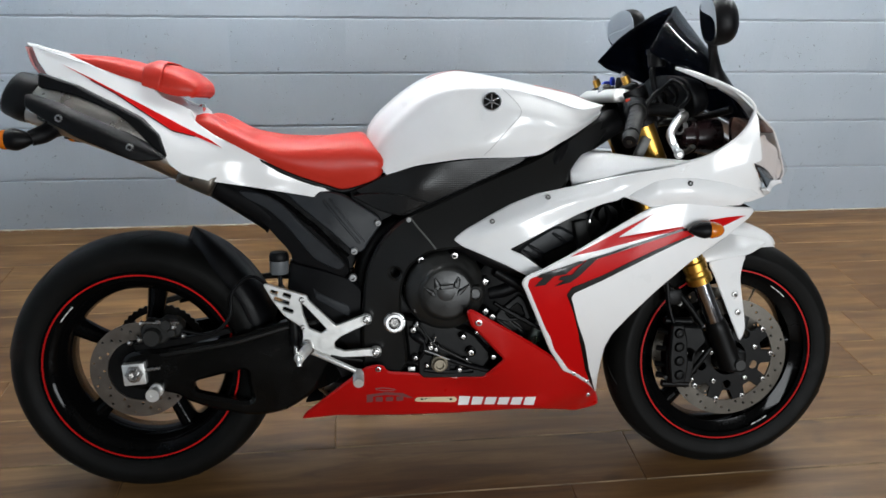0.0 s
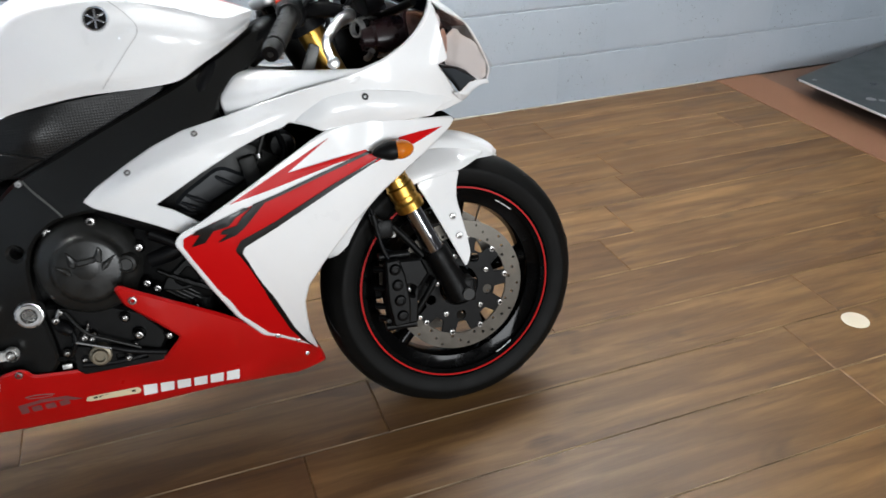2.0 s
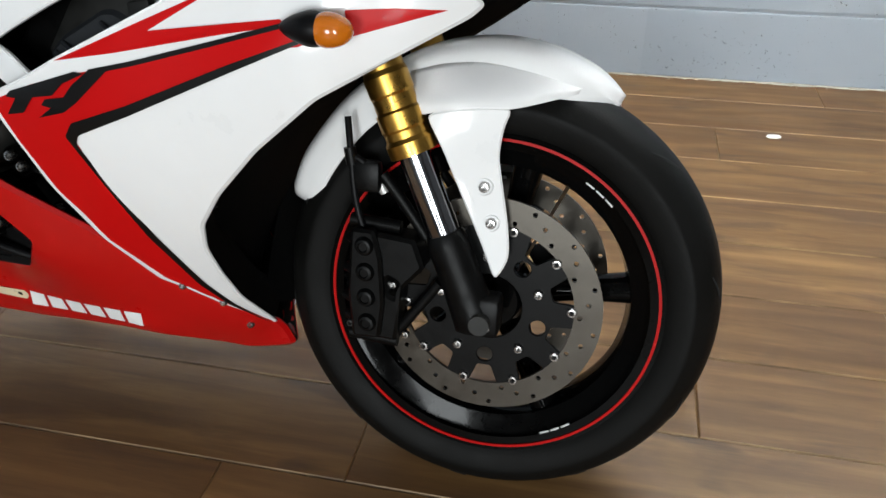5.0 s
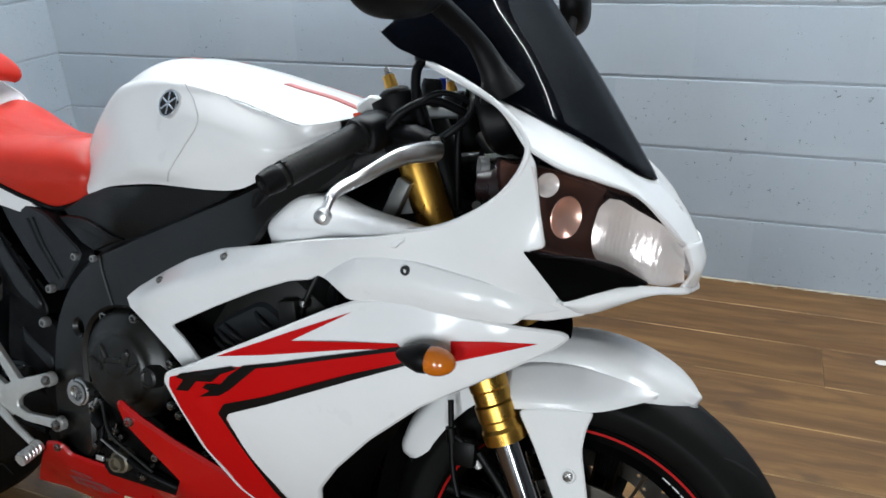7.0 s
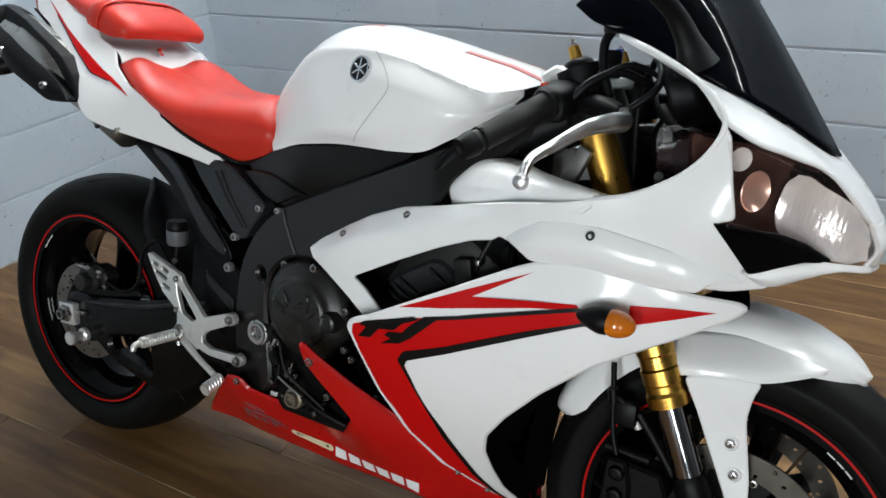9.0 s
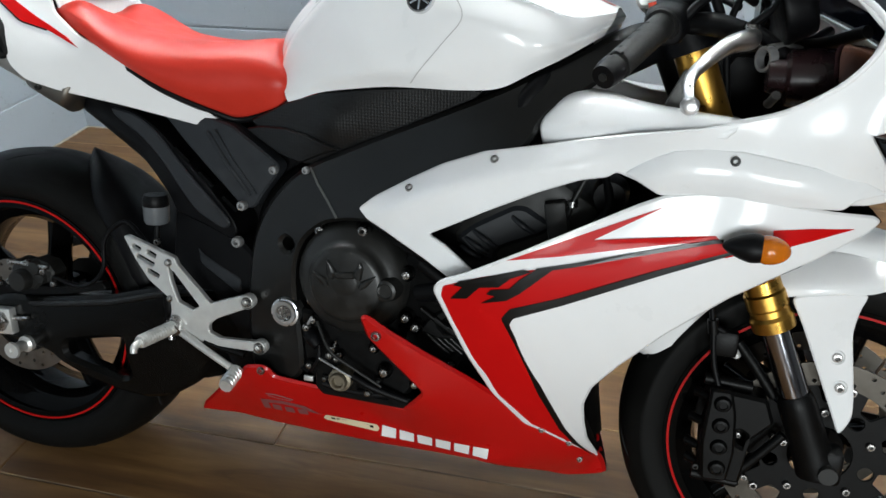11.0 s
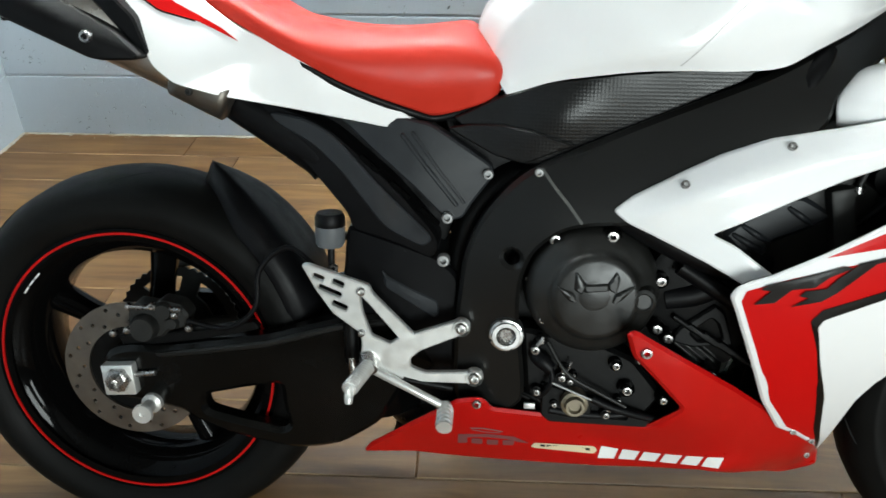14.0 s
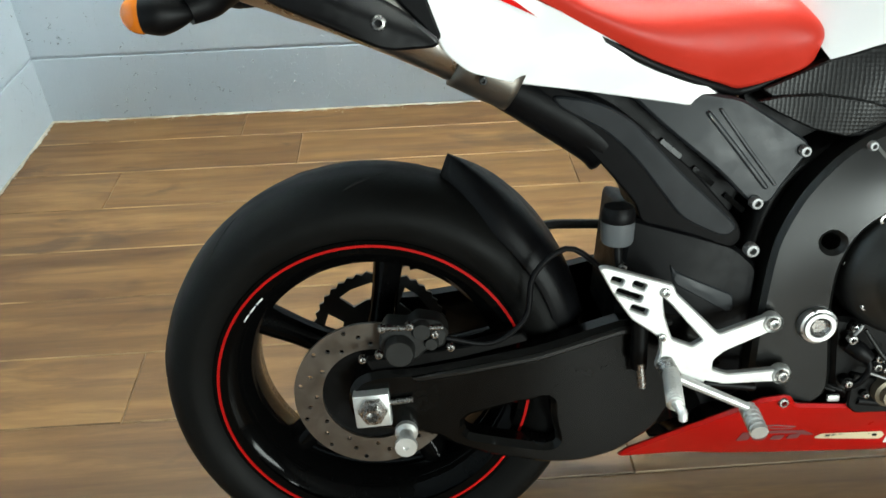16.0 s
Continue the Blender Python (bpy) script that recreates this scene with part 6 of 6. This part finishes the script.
for left in (False, True):
    ob = part("mudguard_skirt", sheet(SKIRT, skirt_fn, lambda x, z: skirt_fn(x, z) + .004, left=left, r=.012, step=.010), M_WHITE, fender, "white mudguard skirt")
    part("skirt_ledge", skin(LEDGE, 14, 24, left=left, thick=.003), M_WHITE, fender, "white folded ledge above the skirt")
    if not left:
        for x, z in ((1.393, .462), (1.404, .417)):
            part("screw_dish", lathe([(0, .002), (.009, .001), (.0105, -.001), (.0112, .002)], (x, skirt_fn(x, z) - .0005, z), 18), M_WHITE, fender)
            bolt(fender, x, skirt_fn(x, z) - .003, z, .0072, M_SCREW)

# air duct cover inside the fairing
for left in (False, True):
    part("duct_cover", skin([R((.966, -.160, .735), (.961, -.163, .760), (.967, -.146, .778), (.976, -.110, .782)), R((.990, -.176, .738), (.986, -.176, .770), (.994, -.146, .801), (1.004, -.095, .806)), R((1.034, -.190, .745), (1.034, -.190, .776), (1.036, -.160, .806), (1.040, -.100, .808)), R((1.100, -.206, .757), (1.100, -.206, .780), (1.100, -.182, .800), (1.100, -.120, .796)), R((1.190, -.236, .772), (1.200, -.234, .782), (1.206, -.220, .793), (1.212, -.170, .788))], 28, 18, left=left, thick=.004), M_WHITE, bike, "white air duct cover")
    part("duct_hose", tube([(.945, MID - (-1 if left else 1) * .155, .725), (.932, MID - (-1 if left else 1) * .16, .775), (.955, MID - (-1 if left else 1) * .14, .815), (.985, MID - (-1 if left else 1) * .10, .835)], .016, 18, 12), M_SATIN, bike, "black rubber duct hose")
    cx = -1 if left else 1
    part("head_cover", tube([(1.02, MID - cx * .10, .835), (1.07, MID - cx * .085, .865), (1.11, MID - cx * .07, .88)], [.030, .032, .028], 10, 12), M_SATIN, bike)

# screen
TOP = R((1.126, -.170, 1.024), (1.165, -.128, 1.076), (1.200, -.086, 1.108), (1.225, -.048, 1.128), (1.242, -.014, 1.138), (1.248, .02, 1.140))
MIDR = R((1.158, -.178, 1.004), (1.214, -.156, 1.022), (1.278, -.115, 1.028), (1.318, -.070, 1.016), (1.344, -.026, 1.006), (1.352, .02, 1.004))
LOW = R((1.192, -.164, .990), (1.254, -.168, .967), (1.332, -.146, .933), (1.388, -.100, .904), (1.435, -.042, .872), (1.453, .02, .860))
part("windscreen", skin([TOP, MIDR, LOW], 26, 40, both=True, thick=.003), M_SCREEN, bike, "dark smoked windscreen")

# mirrors
for s in (1, -1):
    mr = hub("mirror", "black rear-view mirror on a stem")
    c = Vector((1.210, -.302, 1.074)) if s > 0 else Vector((1.237, .323, 1.118))

    def ell(x, y, z, rx, ry, rz, name, mtl, cut=None):
        bm = bmesh.new()
        bmesh.ops.create_uvsphere(bm, u_segments=32, v_segments=20, radius=1)
        for v in bm.verts:
            q = v.co
            v.co = Vector((math.copysign(abs(q.x) ** .8, q.x) * rx, math.copysign(abs(q.y) ** .8, q.y) * ry, math.copysign(abs(q.z) ** .85, q.z) * rz))
        if cut is not None:
            bmesh.ops.bisect_plane(bm, geom=bm.verts[:] + bm.edges[:] + bm.faces[:], plane_co=(cut, 0, 0), plane_no=(-1, 0, 0), clear_outer=True)
            bmesh.ops.holes_fill(bm, edges=[e for e in bm.edges if e.is_boundary], sides=0)
        o = sharp(part(name, bm, mtl, mr), 50)
        o.matrix_basis = Matrix.LocRotScale((x, y, z), Euler((radians(s * 8), radians(-8), radians(-s * 12))), None)
        return o
    ell(*c, .036, .076, .048, "mirror_shell", M_SATIN, -.016)
    ell(c.x - .0168, c.y + s * .003, c.z + .002, .0015, .070, .043, "mirror_glass", M_MIRRORGLASS)
    part("mirror_stem", tube([(1.285, MID - s * .178, .958), (1.275, MID - s * .190, .985), (1.256, MID - s * .215, 1.020), (c.x + .015, c.y + s * .052, c.z - .018)], [.030, .017, .012, .013], 18, 14, flat=.75), M_SATIN, mr, "black mirror stem")

# bars, levers, cockpit
for s in (1, -1):
    bar = hub("handlebar", "black clip-on handlebar with rubber grip")

    def P(x, y, z):
        return (x, MID - s * (MID - y), z)
    part("bar_tube", tube([P(1.128, -.105, .922), P(1.095, -.180, .892), P(1.055, -.262, .852), P(1.047, -.278, .845)], .011, 10, 14), M_DARK, bar)
    part("grip", tube([P(1.102, -.176, .895), P(1.099, -.182, .892), P(1.062, -.262, .853), P(1.058, -.270, .849)], [.0182, .0168, .0168, .0175], 14, 20), M_GRIP, bar, "black rubber grip")
    part("grip_flange", tube([P(1.104, -.172, .897), P(1.102, -.176, .895)], .021, 2, 20), M_GRIP, bar)
    turn = Vector((0, 1, 0)).rotation_difference((Vector(P(1.047, -.278, .845)) - Vector(P(1.095, -.18, .892))).normalized())
    for k in range(4):
        q = Vector(P(1.094 - .0088 * k, -.194 - .0190 * k, .886 - .0093 * k))
        pts = [(.0172 * math.cos(a), (a - 1.5) * .006, .0172 * math.sin(a)) for a in (j * .5 for j in range(7))]
        o = part("grip_groove", tube(pts, .0007, 12, 6), M_GROOVE, bar)
        o.matrix_basis = Matrix.LocRotScale(q, turn, None)
    part("bar_end", tube([P(1.058, -.270, .849), P(1.054, -.278, .8455)], .0145, 2, 18), M_DARK, bar)
    part("bar_end", tube([P(1.054, -.278, .8455), P(1.050, -.287, .841), P(1.045, -.297, .836)], [.0168, .0168, .0140], 4, 18), M_SATIN, bar, "black bar-end weight")
    part("bar_end_screw", tube([P(1.0455, -.2965, .8363), P(1.044, -.299, .835)], .005, 2, 10), M_DARK, bar)
    part("clip_clamp", tube([P(1.146, -.090, .865), P(1.112, -.090, .945)], .036, 2, 24), M_SATIN, bar)
    part("switch_box", skin([[Vector(P(*p)) for p in ring] for ring in ([(1.088, -.138, .924), (1.130, -.138, .924), (1.134, -.138, .888), (1.090, -.138, .886)], [(1.084, -.166, .914), (1.124, -.166, .912), (1.126, -.166, .876), (1.086, -.166, .876)], [(1.086, -.174, .908), (1.120, -.174, .904), (1.122, -.174, .878), (1.088, -.174, .880)])], 6, 24, closed=True), M_SATIN, bar, "black switch housing")
    for k, (x, y, z) in enumerate(((1.084, -.150, .912), (1.086, -.150, .896), (1.084, -.164, .900))):
        part("switch_button", tube([P(x + .004, y, z), P(x - .004, y, z)], .0045, 2, 12), M_DARK, bar)
    part("cable_sleeve", tube([P(1.128, -.150, .905), P(1.150, -.142, .930), P(1.180, -.120, .945), P(1.215, -.085, .930)], .006, 16, 10), M_SATIN, bar)
    part("lever_perch", tube([P(1.125, -.130, .900), P(1.165, -.145, .900), P(1.200, -.160, .893)], [.013, .015, .012], 10, 14), M_SATIN, bar)
    part("lever_pivot", lathe([(0, .016), (.007, .016), (.009, .012), (.009, -.012)], P(1.206, -.163, .886), 16, "Z"), M_SCREW, bar)
    part("lever", tube([P(1.208, -.165, .884), P(1.196, -.190, .882), P(1.176, -.215, .874), P(1.150, -.248, .852), P(1.138, -.290, .836), P(1.140, -.316, .815)], [.0150, .0148, .0124, .0098, .0082, .0066], 30, 14, flat=.8), M_POLISH, bar, "polished aluminium lever")
    part("lever_ball", lathe([(0, -.0105), (.0075, -.0075), (.0105, 0), (.0075, .0075), (0, .0105)], P(1.141, -.319, .813), 18), M_POLISH, bar)
    if s > 0:
        part("stop_switch", tube([P(1.090, -.152, .911), P(1.087, -.152, .923)], .0052, 2, 12), M_ORANGE, bar, "red stop switch")
        part("fluid_reservoir", lathe([(0, -.018), (.019, -.018), (.021, .008), (.0235, .009), (.0235, .019), (0, .021)], (1.166, -.108, 1.012), 28, "Z"), M_SATIN, bar, "black fluid reservoir")
        part("fluid_hose", tube([(1.160, -.110, .998), (1.153, -.118, .980), (1.158, -.124, .945), (1.172, -.130, .912)], .0065, 16, 10), M_SATIN, bar)
        part("brake_line", tube([(1.195, -.15, .89), (1.235, -.13, .93), (1.215, -.08, .965), (1.19, -.05, .90), (1.20, -.06, .80)], .005, 24, 8), M_SATIN, bar)
        part("throttle_cable", tube([(1.12, -.15, .90), (1.19, -.12, .955), (1.235, -.06, .92), (1.20, 0, .85)], .004, 20, 8), M_SATIN, bar)
part("top_yoke", sheet([(1.062, .932), (1.085, .948), (1.135, .935), (1.135, .918), (1.07, .916)], -.115, .155, r=.006, chamfer=.004, step=0), M_ALU, bike, "silver top yoke")
block(bike, "fork_bracket", M_DULL, 1.126, 1.146, -.128, -.108, .785, .842, .003, "dull grey bracket beside the fork", (0, 24, 0))
part("stem_nut", lathe([(0, .012), (.010, .012), (.016, .006), (.018, -.01)], (1.09, MID, .948), 6, "Z"), M_SCREW, bike)
part("key_switch", lathe([(0, .02), (.013, .02), (.016, .012), (.016, -.02)], (1.125, MID - .02, .955), 20, "Z"), M_SATIN, bike)
part("adjuster", lathe([(0, .016), (.005, .016), (.007, .008), (.007, -.004)], (1.118, MID + .034, .962), 12, "Z"), M_BLUE, bike, "blue anodised adjuster")
part("damper_line", tube([(1.085, .045, .945), (1.096, .050, .962), (1.118, .056, .964)], .0045, 10, 8), M_BLUE, bike, "blue hose end")
part("lower_yoke", sheet([(1.14, .765), (1.16, .785), (1.235, .770), (1.235, .745), (1.15, .745)], -.115, .155, r=.008, chamfer=.004, step=0), M_ENGINE, bike)
part("inner_cowl", sheet([(1.15, .865), (1.27, .868), (1.34, .850), (1.36, .80), (1.35, .74), (1.15, .74)], .050, .058, r=.02, step=0), M_SATIN, bike, "black inner cowl panel")
part("steering_stem", rod((1.10, MID, .93), (1.19, MID, .75), .024), M_ENGINE, bike)
part("headstock", rod((1.11, MID, .905), (1.17, MID, .78), .036), M_FRAME, bike)
gauge = hub("instrument_panel", "black instrument panel with dials")
part("gauge_body", skin([[Vector((x, y, z)) for x, y, z in ring] for ring in ([(1.275, -.09, .965), (1.275, .13, .965), (1.295, .13, .90), (1.295, -.09, .90)], [(1.235, -.10, .970), (1.235, .14, .970), (1.262, .14, .885), (1.262, -.10, .885)], [(1.230, -.092, .966), (1.230, .132, .966), (1.256, .132, .889), (1.256, -.092, .889)])], 8, 24, closed=True), M_SATIN, gauge)
o = part("dial", lathe([(0, -.004), (.036, -.004), (.040, .000), (.040, .012)], (0, 0, 0), 32), M_GLOSS, gauge)
o.matrix_basis = Matrix.LocRotScale((1.238, .06, .928), Euler((0, 0, radians(-90))) , None)
part("blue_connector", box_bm(1.250, 1.272, -.105, -.085, .930, .950, .003), M_BLUE, gauge)
# fairing stay and wiring behind the nose
part("fairing_stay", tube([(1.15, MID, .86), (1.30, MID - .05, .88), (1.35, MID - .12, .90)], .009, 14, 10), M_FRAME, bike)
part("fairing_stay", tube([(1.15, MID, .86), (1.30, MID + .05, .88), (1.35, MID + .12, .90)], .009, 14, 10), M_FRAME, bike)
for s in (1, -1):
    lb = part("lamp_back", lathe([(0, -.050), (.020, -.050), (.024, -.030), (.036, -.026), (.040, 0), (.040, .03)], (0, 0, 0), 28), M_BROWNBLK, bike, "dark brown lamp back")
    lb.matrix_basis = Matrix.LocRotScale((1.292, MID - s * .112, .838), Euler((0, 0, radians(-90))), None)
    clip = part("lamp_clamp", lathe([(.013, -.006), (.017, -.006), (.017, .006), (.013, .006), (.013, -.006)], (0, 0, 0), 20), M_BRACKET, bike, "silver lamp clip")
    clip.matrix_basis = Matrix.LocRotScale((1.240, MID - s * .100, .860), Euler((0, 0, radians(-60))), None)
    part("lamp_clamp", tube([(1.240, MID - s * .094, .874), (1.262, MID - s * .086, .878), (1.284, MID - s * .080, .874)], .005, 8, 10), M_DULL, bike)
    part("lamp_band", tube([(1.252, MID - s * .150, .818), (1.248, MID - s * .128, .806), (1.250, MID - s * .100, .803)], .006, 8, 10), M_DULL, bike)
part("wiring_loom", tube([(1.22, -.04, .90), (1.27, -.07, .86), (1.31, -.06, .81), (1.33, .0, .79)], .010, 16, 10), M_SATIN, bike)


# indicators
def teardrop(ob, name, mtl, c, rx, ry, rz, front=0.0):
    bm = bmesh.new()
    bmesh.ops.create_uvsphere(bm, u_segments=24, v_segments=16, radius=1, matrix=Euler((0, radians(90), 0)).to_matrix().to_4x4())
    for v in bm.verts:
        k = 1 - .35 * max(0, -v.co.x * (1 if front >= 0 else -1))
        v.co = Vector(c) + Vector((v.co.x * rx, v.co.y * ry * k, v.co.z * rz * k))
    return part(name, bm, mtl, ob)


for s in (1, -1):
    ind = hub("front_indicator", "black teardrop indicator with amber lens")
    y = MID - s * .264
    teardrop(ind, "indicator_body", M_SATIN, (1.236, y, .645), .033, .0190, .0180)
    teardrop(ind, "amber_lens", M_AMBER, (1.253, y - s * .001, .645), .028, .0189, .0179)
    part("indicator_stem", tube([(1.240, MID - s * .234, .645), (1.240, MID - s * .262, .645)], [.010, .009], 4, 14), M_SATIN, ind)
    part("indicator_base", lathe([(.019, -.0035), (.020, 0), (.020, .010)] if s > 0 else [(.019, .0035), (.020, 0), (.020, -.010)], (1.240, MID - s * .2345, .645), 24), M_WHITE, ind, "white base ring")
    rin = hub("rear_indicator", "black teardrop rear indicator with amber lens")
    y = MID - s * .190
    teardrop(rin, "indicator_body", M_SATIN, (-.184, y, .842), .036, .0225, .0225, -1)
    teardrop(rin, "amber_lens", M_AMBER, (-.204, y, .842), .021, .0205, .0205, -1)
    part("indicator_stem", tube([(-.158, y + s * .004, .844), (-.138, y + s * .018, .852), (-.120, y + s * .05, .864), (-.10, MID, .870)], [.016, .019, .018, .012], 14, 12), M_SATIN, rin)
part("plate_bracket", tube([(-.135, -.12, .862), (-.105, -.13, .868), (-.080, -.12, .850), (-.11, -.11, .845)], .005, 14, 8), M_SATIN, bike)

# ---------------------------------------------------------------- loose things on the floor
M_RUST = plain_plaster("red_brown_strip", (.20, .090, .046))
tagged(part("floor_trim", box_bm(3.42, 3.66, BACK_Y, WALL_Y, -.012, .003, .001), M_RUST, smooth=False), "worn red-brown floor strip along the plank edge", "trim", kind="structure")
tagged(part("floor_east", box_bm(3.66, RIGHT_X, BACK_Y, WALL_Y, -.012, -.003), plain_plaster("dark_red_floor", (.13, .070, .045)), smooth=False), "dark red-brown painted concrete floor", "floor", kind="structure")
lift = new("motorcycle_lift")
tagged(lift, "dark grey steel lift platform with scuffed edge, beside the wall", "lift")
M_LIFT = speckled("dark_lift_steel", (.035, .042, .042), .35, .3, vary=.5, scale=7)
part("platform", sheet([(0, 0), (0, -1.1), (2.3, -1.1), (2.3, .30), (.9, .28), (.26, .09)], -.093, -.085, r=.01, chamfer=.002, step=0), M_LIFT, lift, "dark grey scuffed steel plate")
part("worn_edge", box_bm(-.003, .004, -1.08, -.02, .086, .0945, .001), M_ALU, lift, "bare bright edge")
part("lift_base", box_bm(.22, 2.1, -.95, -.1, -.003, .084, .004), M_ENGINE, lift)
for x, y, r in ((.06, -.05, .012), (.10, -.33, .022), (.13, -.36, .015)):
    part("scuff", lathe([(0, .0008), (r * .6, .0006), (r, 0)], (x, y, .0932), 7, "Z"), M_BRACKET, lift, "bare metal scuff")
for ob in lift.children:
    if ob.name.startswith("platform"):
        ob.matrix_basis = Matrix(((1, 0, 0, 0), (0, 0, 1, 0), (0, -1, 0, 0), (0, 0, 0, 1)))
lift.matrix_basis = pose(3.585, 1.21, 0)
bm = sheet([(-.020, .002), (-.012, .012), (.006, .013), (.020, .006), (.019, -.007), (.004, -.012), (-.013, -.009)], -.0012, .0, r=.006, chamfer=.0004, step=0)
bmesh.ops.rotate(bm, verts=bm.verts[:], matrix=Euler((radians(-90), 0, 0)).to_matrix())
sp = part("paper_scrap", bm, M_DWHT, None)
sp.matrix_basis = pose(2.001, 1.152, .0014, 0, 0, 12)
tagged(sp, "small white scrap lying on the plank floor", "scrap")
dsk = part("felt_disc", lathe([(0, .002), (.034, .002), (.036, .0), ], (0, 0, 0), 32, "Z"), mat("pale_felt", (.60, .53, .42), .8), None)
dsk.matrix_basis = pose(2.535, -.215, .0004)
tagged(dsk, "pale round felt disc lying on the floor", "disc")

# smeared mortar where the planks meet the walls
def fillet(name, along, rng):
    n, rows = 260, []
    for k in range(n):
        u = k / (n - 1)
        w = .006 + .007 * rng.random() ** 2 + .005 * max(0.0, math.sin(u * 37) * math.sin(u * 83))
        h = .003 + .006 * rng.random()
        rows.append([along(u, 0, h), along(u, w * .35, h * .55), along(u, w, .0004)])
    bm = bmesh.new()
    vs = [[bm.verts.new(p) for p in r] for r in rows]
    for a, b in zip(vs, vs[1:]):
        for i in range(2):
            bm.faces.new((a[i], b[i], b[i + 1], a[i + 1]))
    bmesh.ops.recalc_face_normals(bm, faces=bm.faces[:])
    return tagged(part(name, bm, M_SMEAR, None), "thin pale mortar smear along the foot of the wall", "mortar", kind="structure")


M_SMEAR = speckled("pale_mortar", (.33, .31, .27), .85, vary=.35, scale=30, bump=.4, bump_scale=160)
fillet("trim_north", lambda u, w, h: Vector((LEFT_X + u * (3.40 - LEFT_X), WALL_Y + .003 - w, h)), random.Random(21))
fillet("trim_west", lambda u, w, h: Vector((LEFT_X - .003 + w, -2.2 + u * (WALL_Y + 2.2), h)), random.Random(22))

# mortar crumbs and dust along the foot of the walls
crumbs = bmesh.new()
rng = random.Random(11)
for k in range(260):
    if k < 180:
        x, y = rng.uniform(LEFT_X + .01, 3.3), WALL_Y - abs(rng.gauss(.004, .012)) - .003
    else:
        x, y = LEFT_X + abs(rng.gauss(.004, .010)) + .003, rng.uniform(-.6, WALL_Y)
    r = rng.uniform(.0008, .0030)
    m = Matrix.LocRotScale((x, y, r * .4), Euler((rng.random() * 3, rng.random() * 3, rng.random() * 3)), (1.6, 1, .7))
    bmesh.ops.create_icosphere(crumbs, subdivisions=1, radius=r, matrix=m)
tagged(part("mortar_crumbs", crumbs, plain_plaster("mortar_dust", (.30, .25, .19)), None, smooth=False), "tan mortar crumbs lying along the foot of the wall", "crumbs", kind="stuff")

# ---------------------------------------------------------------- blocks and planks
def block_mesh(l, h):
    """A painted block whose face is proud of the joints, with soft edges; x along, -y out."""
    bm = box_bm(0, l, -.0, .0060, .0028, h - .0028)
    front = [e for e in bm.edges if all(v.co.y < .001 for v in e.verts) and abs(e.verts[0].co.z - e.verts[1].co.z) < .001]
    bmesh.ops.bevel(bm, geom=front, offset=.0042, segments=2, profile=.6, affect="EDGES")
    me = bpy.data.meshes.new("block")
    bm.to_mesh(me)
    bm.free()
    me.materials.append(M_WALL)
    return me


def lay_blocks(wall, start, end, place):
    full = {}
    for k in range(12):
        u = start - (BLOCK / 2 if k % 2 else 0)
        while u < end - .01:
            a, b = max(u, start), min(u + BLOCK, end)
            key = round(b - a, 3)
            if key > .02:
                if key not in full:
                    full[key] = block_mesh(b - a, COURSE)
                ob = new("block", full[key])
                ob.matrix_basis = place(a, k * COURSE)
                ob.parent = wall
            u += BLOCK


lay_blocks(wall_back, LEFT_X, RIGHT_X, lambda u, z: pose(u, WALL_Y, z))
lay_blocks(wall_left, 0, WALL_Y - BACK_Y, lambda u, z: pose(LEFT_X, BACK_Y + u, z, 0, 0, 90))


def plank_mesh(l):
    bm = box_bm(0.0002, l - .0002, .0003, ROW - .0003, -.012, 0)
    top = [e for e in bm.edges if all(v.co.z > -.001 for v in e.verts)]
    bmesh.ops.bevel(bm, geom=top, offset=.0024, segments=1, affect="EDGES")
    bm.normal_update()
    for f in bm.faces:
        f.material_index = int(f.normal.z > .2 and abs(f.normal.y) > .3)
    me = bpy.data.meshes.new("plank")
    bm.to_mesh(me)
    bm.free()
    me.materials.append(M_PLANK)
    me.materials.append(M_PLANKEDGE)
    return me


ENDS = {0: 1.235, 1: 1.754, 6: -.74, 7: -.235}
PLANK = 1.2965
rng = random.Random(4)
planks = {}
for r in range(-19, 9):
    y = -.163 + r * ROW
    u = ENDS.get(r, rng.uniform(0, PLANK))
    while u > LEFT_X + .004:
        u -= PLANK
    while u < RIGHT_X:
        a, b = max(u, LEFT_X + .004), min(u + PLANK, 3.42)
        key = round(b - a, 3)
        if key > .01:
            if key not in planks:
                planks[key] = plank_mesh(b - a)
            ob = new("plank", planks[key])
            ob.matrix_basis = pose(a, y, 0)
            ob.parent = floor
        u += PLANK
